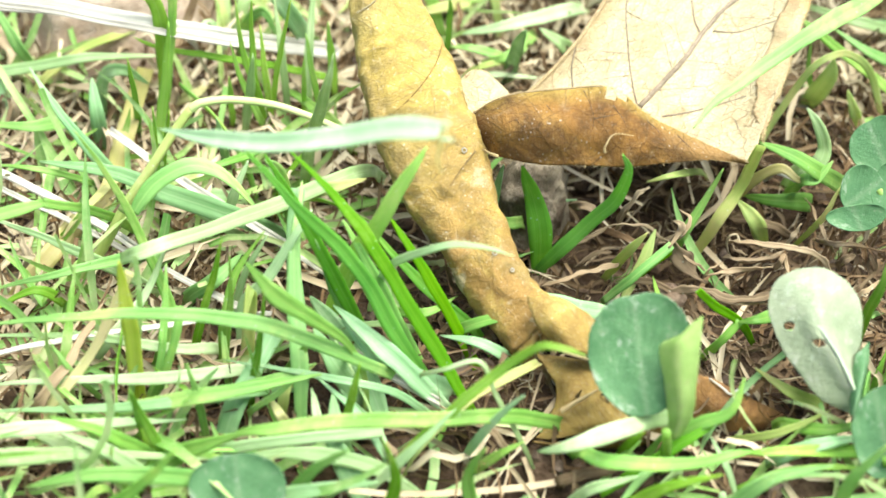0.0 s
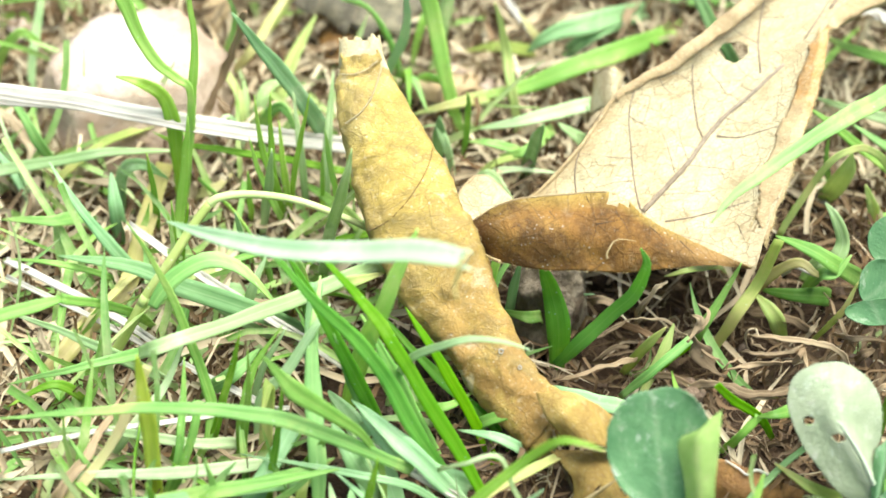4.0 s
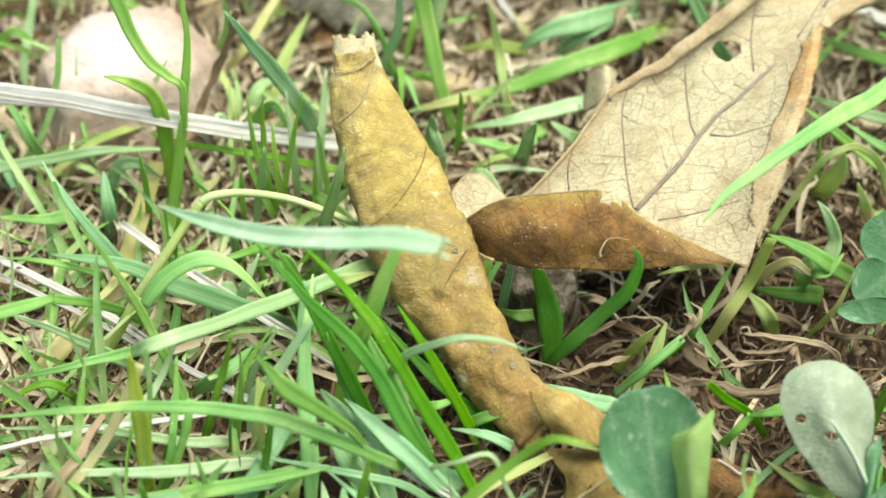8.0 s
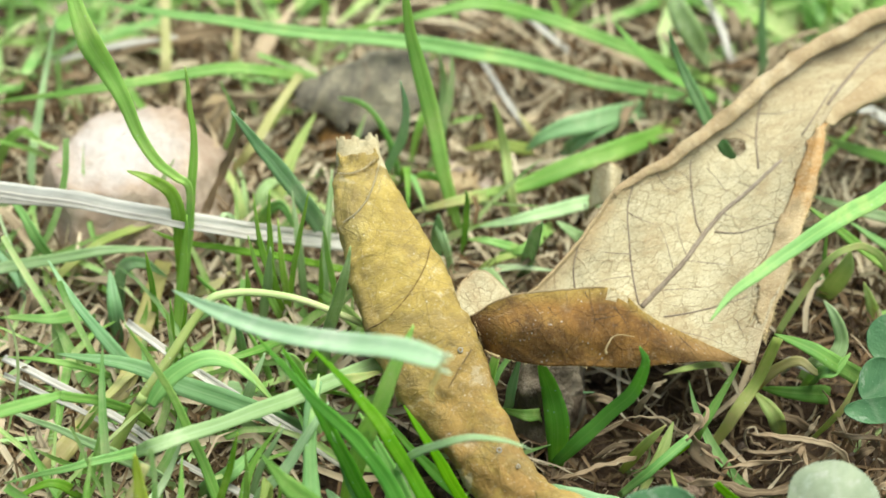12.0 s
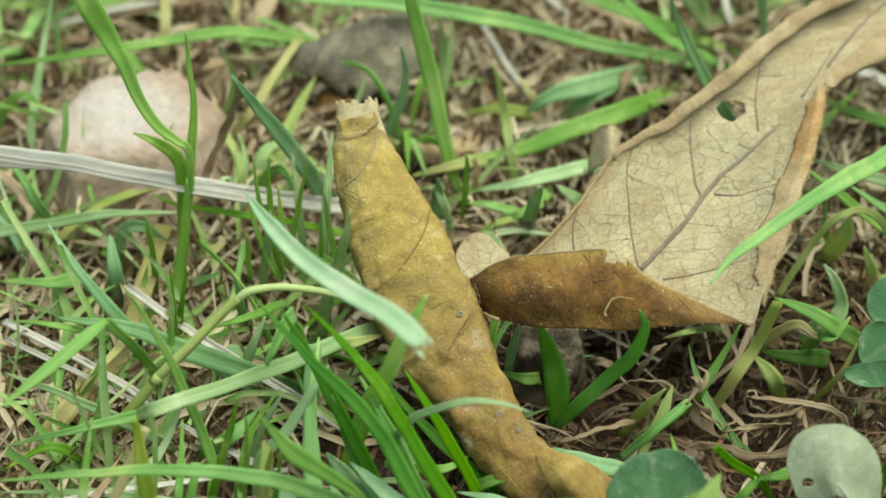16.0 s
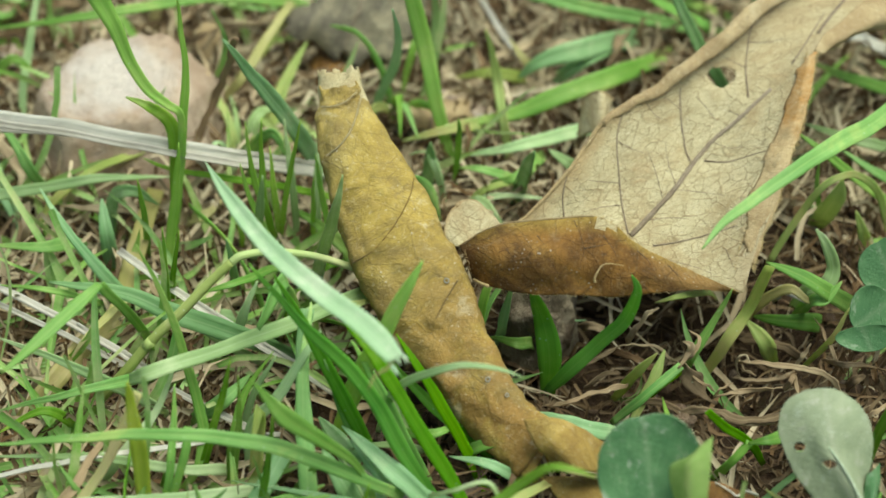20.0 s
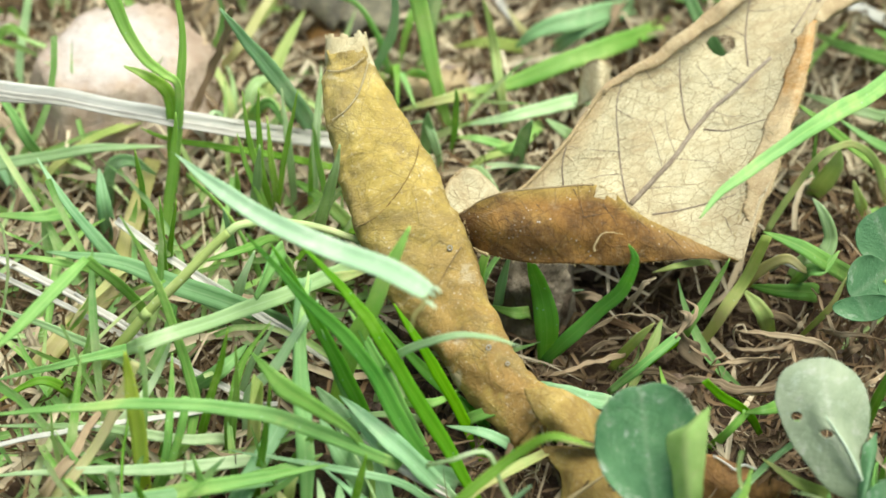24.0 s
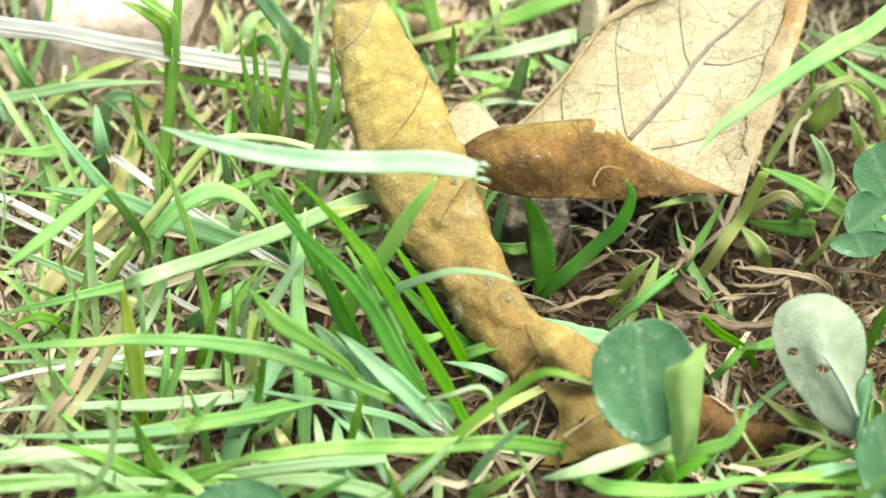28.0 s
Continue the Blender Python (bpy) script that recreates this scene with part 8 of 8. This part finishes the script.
def lush(rng):
    """Where short grass grows: thick towards the viewer's left, thin on the bare soil behind and under the dry leaf."""
    x, y = rng.uniform(-80, 80), rng.uniform(-66, 70)
    if -35 < x < 14 and -56 < y < -22:
        return None
    if abs(x - (8 - 0.75 * (y + 15))) < 15 and -50 < y < 25 or x > 0 and -15 < y < 45:
        return None
    d = 0.8 if x < 0 or y < -52 and x > 30 else 0.12
    d *= np.interp(y, [-60, 5, 25, 40], [1.0, 0.9, 0.35, 0.18])
    return (x, y, 0) if rng.random() < d else None


def around(rng):
    """The lawn past what is seen close."""
    r, a = 95 + 1500 * rng.random() ** 1.6, rng.uniform(0, 2 * np.pi)
    return r * math.cos(a), r * math.sin(a), 0


def tangle_place(rng):
    """The bare hollow under and beside the dry leaf, and the soil behind it."""
    if rng.random() < 0.72:
        return rng.uniform(2, 78), rng.uniform(-48, 4), rng.uniform(0, 2.0)
    return rng.uniform(-78, 78), rng.uniform(18, 75), rng.uniform(0, 2.0)


def hay_place(rng):
    x, y, _ = near_field(rng)
    if y < -2 and rng.random() < 0.15 or -26 < x < 6 and -60 < y < -16:
        return None
    return (x, y, 0.9) if x < 5 or y > 12 or y < -48 and rng.random() < 0.6 or rng.random() < 0.06 else None


strands("thatch", THATCH, 3900, 11, thatch_place, (9, 30), (0.18, 0.8), (-0.1, 0.2), 1.7, "tangled dead brown thatch on the soil", "thatch")
strands("leaf_litter", LITTER, 420, 19, tangle_place, (9, 36), (0.14, 0.75), (-0.05, 0.3), 1.9, "crumpled dry brown grass leaves in a tangle", "thatch", 18, 0.75, 4.5)
strands("rootlets", HAY, 130, 20, tangle_place, (8, 24), (0.12, 0.3), (0.0, 0.5), 3.2, "fine pale rootlets in the thatch", "thatch", 12, 0.0, 6.0)
strands("bleached_thatch", HAY, 1050, 12, hay_place, (18, 48), (0.3, 1.2), (0.0, 0.22), 0.8, "bleached straw bits strewn in the lawn", "straw")
strands("short_grass", LAWN, 300, 13, lush, (12, 38), (0.6, 1.6), (0.05, 1.0), 0.45, "short green grass filling the lawn", "grass")
strands("lawn", LAWN, 9000, 14, around, (15, 40), (1.4, 3.4), (0.1, 0.9), 0.6, "green lawn round the spot", "grass", 5)


def build_crumbs():
    rng = np.random.default_rng(17)
    bm = bmesh.new()
    bmesh.ops.create_icosphere(bm, subdivisions=1, radius=1.0)
    base = np.array([v.co[:] for v in bm.verts])
    tri = np.array([[v.index for v in f.verts] for f in bm.faces])
    bm.free()
    V, F = [], []
    for k in range(2600):
        x, y, _ = near_field(rng)
        r = 0.35 + 1.5 * rng.random() ** 3
        b = base * (1 + rng.uniform(-0.28, 0.28, (len(base), 1))) * r * rng.uniform(0.7, 1.2, 3)
        V.append(b + np.array([x, y, relief(x, y) + r * 0.25]))
        F.append(tri + k * len(base))
    ob = part("soil_crumbs", mesh_of("soil_crumbs", np.concatenate(V) * MM, np.concatenate(F), None, False), CRUMB)
    tagged(ob, "loose brown crumbs of soil on the ground", "soil", kind="stuff")


build_crumbs()


# ---- a loose blade, and one that folds ----
def build_loose_blade():
    """A broken blade that hangs across the others; it lies along x, from its tip to its torn end."""
    pts = [(x, u * 0.7071 + n * -0.7071, u * 0.7071 + n * 0.7071) for x, u, n in ((21.3, 0, 0), (15, 0.1, 0.3), (7, -0.95, 0.4), (-4, -1.67, 0.2), (-14, -1.0, 0), (-21.5, 0, -0.2))]
    ob = part("broken_grass_blade", sheet("broken_grass_blade", ribbon(spline(pts, 8), 2.85, -12, 30, 0.4, "torn", 7), 0.17), MATS["whitish"])
    tail = spline([(20.9, 0, 0), (21.3, -1.0, -1.0), (20.9, -2.2, -2.1), (21.6, -3.4, -3.3)], 6)
    part("dry_tail", rod("dry_tail", tail, (0.3, 0.1), 5), MATS["yellow"], ob, "thin withered shred at the torn end")
    for dy, dl in ((0.9, 1.6), (0.2, 1.1), (-0.8, 2.0)):
        shred = [(21.2, dy * 0.7, dy * 0.7), (21.2 + dl * 0.5, dy * 0.8, dy * 0.8 + 0.2), (21.2 + dl, dy * 0.75 - 0.2, dy * 0.75)]
        part("shred", sheet("shred", ribbon(spline(shred, 4), 0.4, 10, 40, 0.2, "point", 3), 0.1), MATS["whitish"], ob, "whitish frayed fibre at the torn end")
    return tagged(ob, "pale broken grass blade caught across fresh blades", "grass")


loose_blade = build_loose_blade()
fold_tuft = thing("folded_grass_blade", *(-40.7, -16.9, 0.0)[:2], "green grass blade folded over at its middle", "grass")
fold_root = np.array((-41.0, -15.1, -2.0))
lower_blade = blade(fold_tuft, "green", 1.5, 10, "cut", tuple(fold_root), (-40.6, -21.4, 10.0), (-42.2, -25.3, 19.0), (-44.9, -26.5, 25.0))
upper_blade = part("blade_tip", sheet("blade_tip", ribbon(spline(np.array([(-44.9, -26.5, 25.0), (-48.0, -31.1, 25.0), (-52.6, -36.7, 24.0), (-56.2, -40.5, 23.0)]) - np.array((-44.9, -26.5, 25.0)), 7), 1.7, 0, 15, 0.3, "point", 5), 0.16), MATS["green"], lower_blade)
upper_blade.location = (np.array((-44.9, -26.5, 25.0)) - fold_root) * MM


# ---- what moves ----
AXIS = Vector((0, -0.7071, 0.7071))


def sway(ob, rows):
    """Turns a thing or a part about its root, in degrees."""
    at = ob.location.copy()
    walk(ob, [(t, Matrix.Translation(at) @ Matrix.Rotation(radians(a), 4, AXIS)) for t, a in rows])


def motions():
    # the loose blade: seconds, its middle in mm, its slant and its tilt
    walk(loose_blade, [(t, Matrix.Translation((x * MM, y * MM, z * MM)) @ Matrix.Rotation(radians(a), 4, AXIS) @ Matrix.Rotation(radians(b), 4, Vector((0, 0.7071, 0.7071)))) for t, x, y, z, a, b in (
        (0, -16.7, -40.8, 45.2, -1.1, -33.9),
        (0.2, -16.3, -40.3, 44.8, -1.1, -32.0),
        (0.4, -16.2, -40.2, 44.4, -1.8, -30.9),
        (1, -16.5, -40.8, 44.0, -3.0, -30.5),
        (3, -17.2, -40.6, 42.3, -7.7, -27.8),
        (4.5, -17.5, -40.8, 42.8, -7.0, -29.1),
        (7, -18.4, -41.1, 43.9, -6.1, -33.0),
        (8, -18.3, -39.0, 43.0, -8.7, -31.6),
        (9, -17.9, -39.1, 42.6, -11.1, -32.2),
        (11, -18.1, -38.8, 41.8, -12.1, -29.9),
        (12, -18.2, -37.8, 41.9, -14.9, -32.9),
        (13, -17.8, -38.8, 42.2, -13.8, -33.0),
        (13.4, -13.8, -42.6, 45.7, -26.3, -55.4),
        (13.5, -9.8, -46.3, 47.7, -37.4, -68.4),
        (14.5, -11.8, -42.1, 45.6, -42.0, -61.8),
        (15.5, -13.1, -37.3, 43.3, -46.8, -55.6),
        (15.7, -14.0, -34.2, 41.5, -45.0, -49.3),
        (15.9, -14.7, -33.5, 41.1, -42.2, -46.9),
        (16, -15.2, -31.7, 40.3, -40.1, -43.2),
        (16.1, -15.6, -31.7, 40.0, -38.8, -41.8),
        (16.3, -16.9, -31.1, 39.2, -35.9, -37.6),
        (16.6, -17.4, -33.7, 40.1, -32.6, -38.8),
        (17.2, -17.7, -35.6, 40.6, -28.2, -37.7),
        (18, -17.6, -32.6, 37.7, -29.6, -28.6),
        (19, -17.3, -32.5, 37.8, -29.0, -28.6),
        (19.5, -18.8, -32.5, 37.0, -41.7, -33.6),
        (20, -18.3, -32.7, 36.2, -44.8, -32.8),
        (20.4, -18.0, -32.4, 37.8, -33.3, -31.2),
        (21.5, -18.2, -34.1, 38.3, -32.4, -32.4),
        (23.5, -17.7, -33.5, 37.9, -28.4, -28.3),
        (25, -17.7, -33.9, 37.9, -28.4, -28.6),
        (26, -18.2, -34.1, 38.7, -26.6, -30.0),
        (27, -17.5, -34.5, 39.2, -27.2, -32.2),
        (27.5, -17.0, -33.9, 38.7, -27.7, -30.7),
        (27.7, -15.0, -37.8, 42.8, -13.1, -34.9),
        (28, -15.1, -33.5, 39.4, -8.2, -17.1),
    )])
    sway(rolled_leaf, [
        (0, -4.40), (0.2, -3.00), (0.4, -1.60), (0.6, -0.80), (1, -0.60), (2, -0.20), (3, 0.20), (4.5, 0.00),
        (6.5, -0.33), (7.5, 0.07), (8.5, -0.25), (9.5, 0.01), (10.5, 0.17), (11.5, 0.25), (12.5, 0.33), (13.5, -0.47),
        (16, 0.33), (17, 0.97), (18, 0.56), (19, 0.81), (20, 1.69), (21, 0.81), (23.5, 0.02), (24.5, 0.66),
        (25.5, 0.19), (26.5, 0.26), (27.5, -0.14), (28, -1.50),
    ])
    at = broad_leaf.location.copy()
    walk(broad_leaf, [(t, Matrix.Translation(at + Vector((x, y * 0.7071, y * 0.7071)) * MM)) for t, x, y in ((0, 2.1, 1.5), (0.2, 1.5, 1.0), (0.4, 0.7, 0.4), (0.6, 0.4, 0.2), (1, 0.1, 0), (3, 0, 0), (9.5, 0.1, 0), (10.5, 0, 0.3), (13, 0.1, 0.4), (13.5, 0.6, 0.8), (15.5, 0.2, 0.7), (16.5, -0.2, 0.4), (19, 0, 0.45), (20, -0.4, 0.25), (21, -0.1, 0.35), (27, -0.1, 0.45), (28, 0.2, 0.6))])
    sway(bent_stalk, [(0, 0), (13, 0), (13.3, -5), (13.5, -11), (15.5, -11), (20, -11), (25, -11), (27.5, -11), (27.8, -7), (28, -4)])
    sway(stalk_top, [(0, 0), (13, 0), (13.3, 5), (13.5, 12), (15.5, 12), (20, 12), (25, 12), (27.5, 12), (27.8, 7), (28, 4)])
    at = arched_blade.location.copy()
    walk(arched_blade, [(t, Matrix.Translation(at + Vector((10.5, 0.3, 1.0)) * (k * MM)) @ Matrix.Rotation(radians(72 * k), 4, Vector((0, 0.7071, 0.7071)))) for t, k in ((0, 0), (13, 0), (13.3, 0.5), (13.5, 1), (27.5, 1), (27.7, 0.6), (28, 0.2))])
    at = leaning_blade.location.copy()
    walk(leaning_blade, [(t, Matrix.Translation(at + Vector((x * MM, 0, 0))) @ Matrix.Rotation(radians(a), 4, AXIS)) for t, a, x in ((0, 3, 0), (2, 1, 0.3), (4, 0, 2.6), (7, -1, 2.6), (8, 6, 1.0), (9, 4, 0), (10, 4, 0.5), (12, 3, 4.2), (13, 0, 4.4), (16, 2, 3.4), (18, -6, 1.4), (20, -5, 2), (24, -3, 1.5), (26, -8, 1), (28, -9, 3))])
    sway(swaying_blade, [(0, 2), (3, 6), (6.5, 8), (8, 8.5), (10, 5), (11, 2.5), (12, 2), (13.5, 1), (15.5, -0.5), (20, -1), (25, -1.5), (28, -2)])
    sway(prop_blade, [(0, -7), (0.5, -2), (3, 1), (8, 2), (13, 2), (13.5, -2), (15.5, -2), (19, -1), (20, -3), (20.5, 0), (27.5, 0), (27.7, -6), (28, -9)])
    sway(lower_blade, [(0, 40), (8, 42), (12, 40), (13.2, 38), (13.5, 12), (15.5, 4), (17, -4), (20, 0), (25, 8), (27.5, 8), (27.7, -2), (28, -8)])
    sway(upper_blade, [(0, -70), (8, -72), (12, -70), (13.2, -66), (13.5, -25), (15.5, -8), (17, 3), (20, 0), (25, -5), (27.5, -5), (27.7, 0), (28, 4)])


motions()
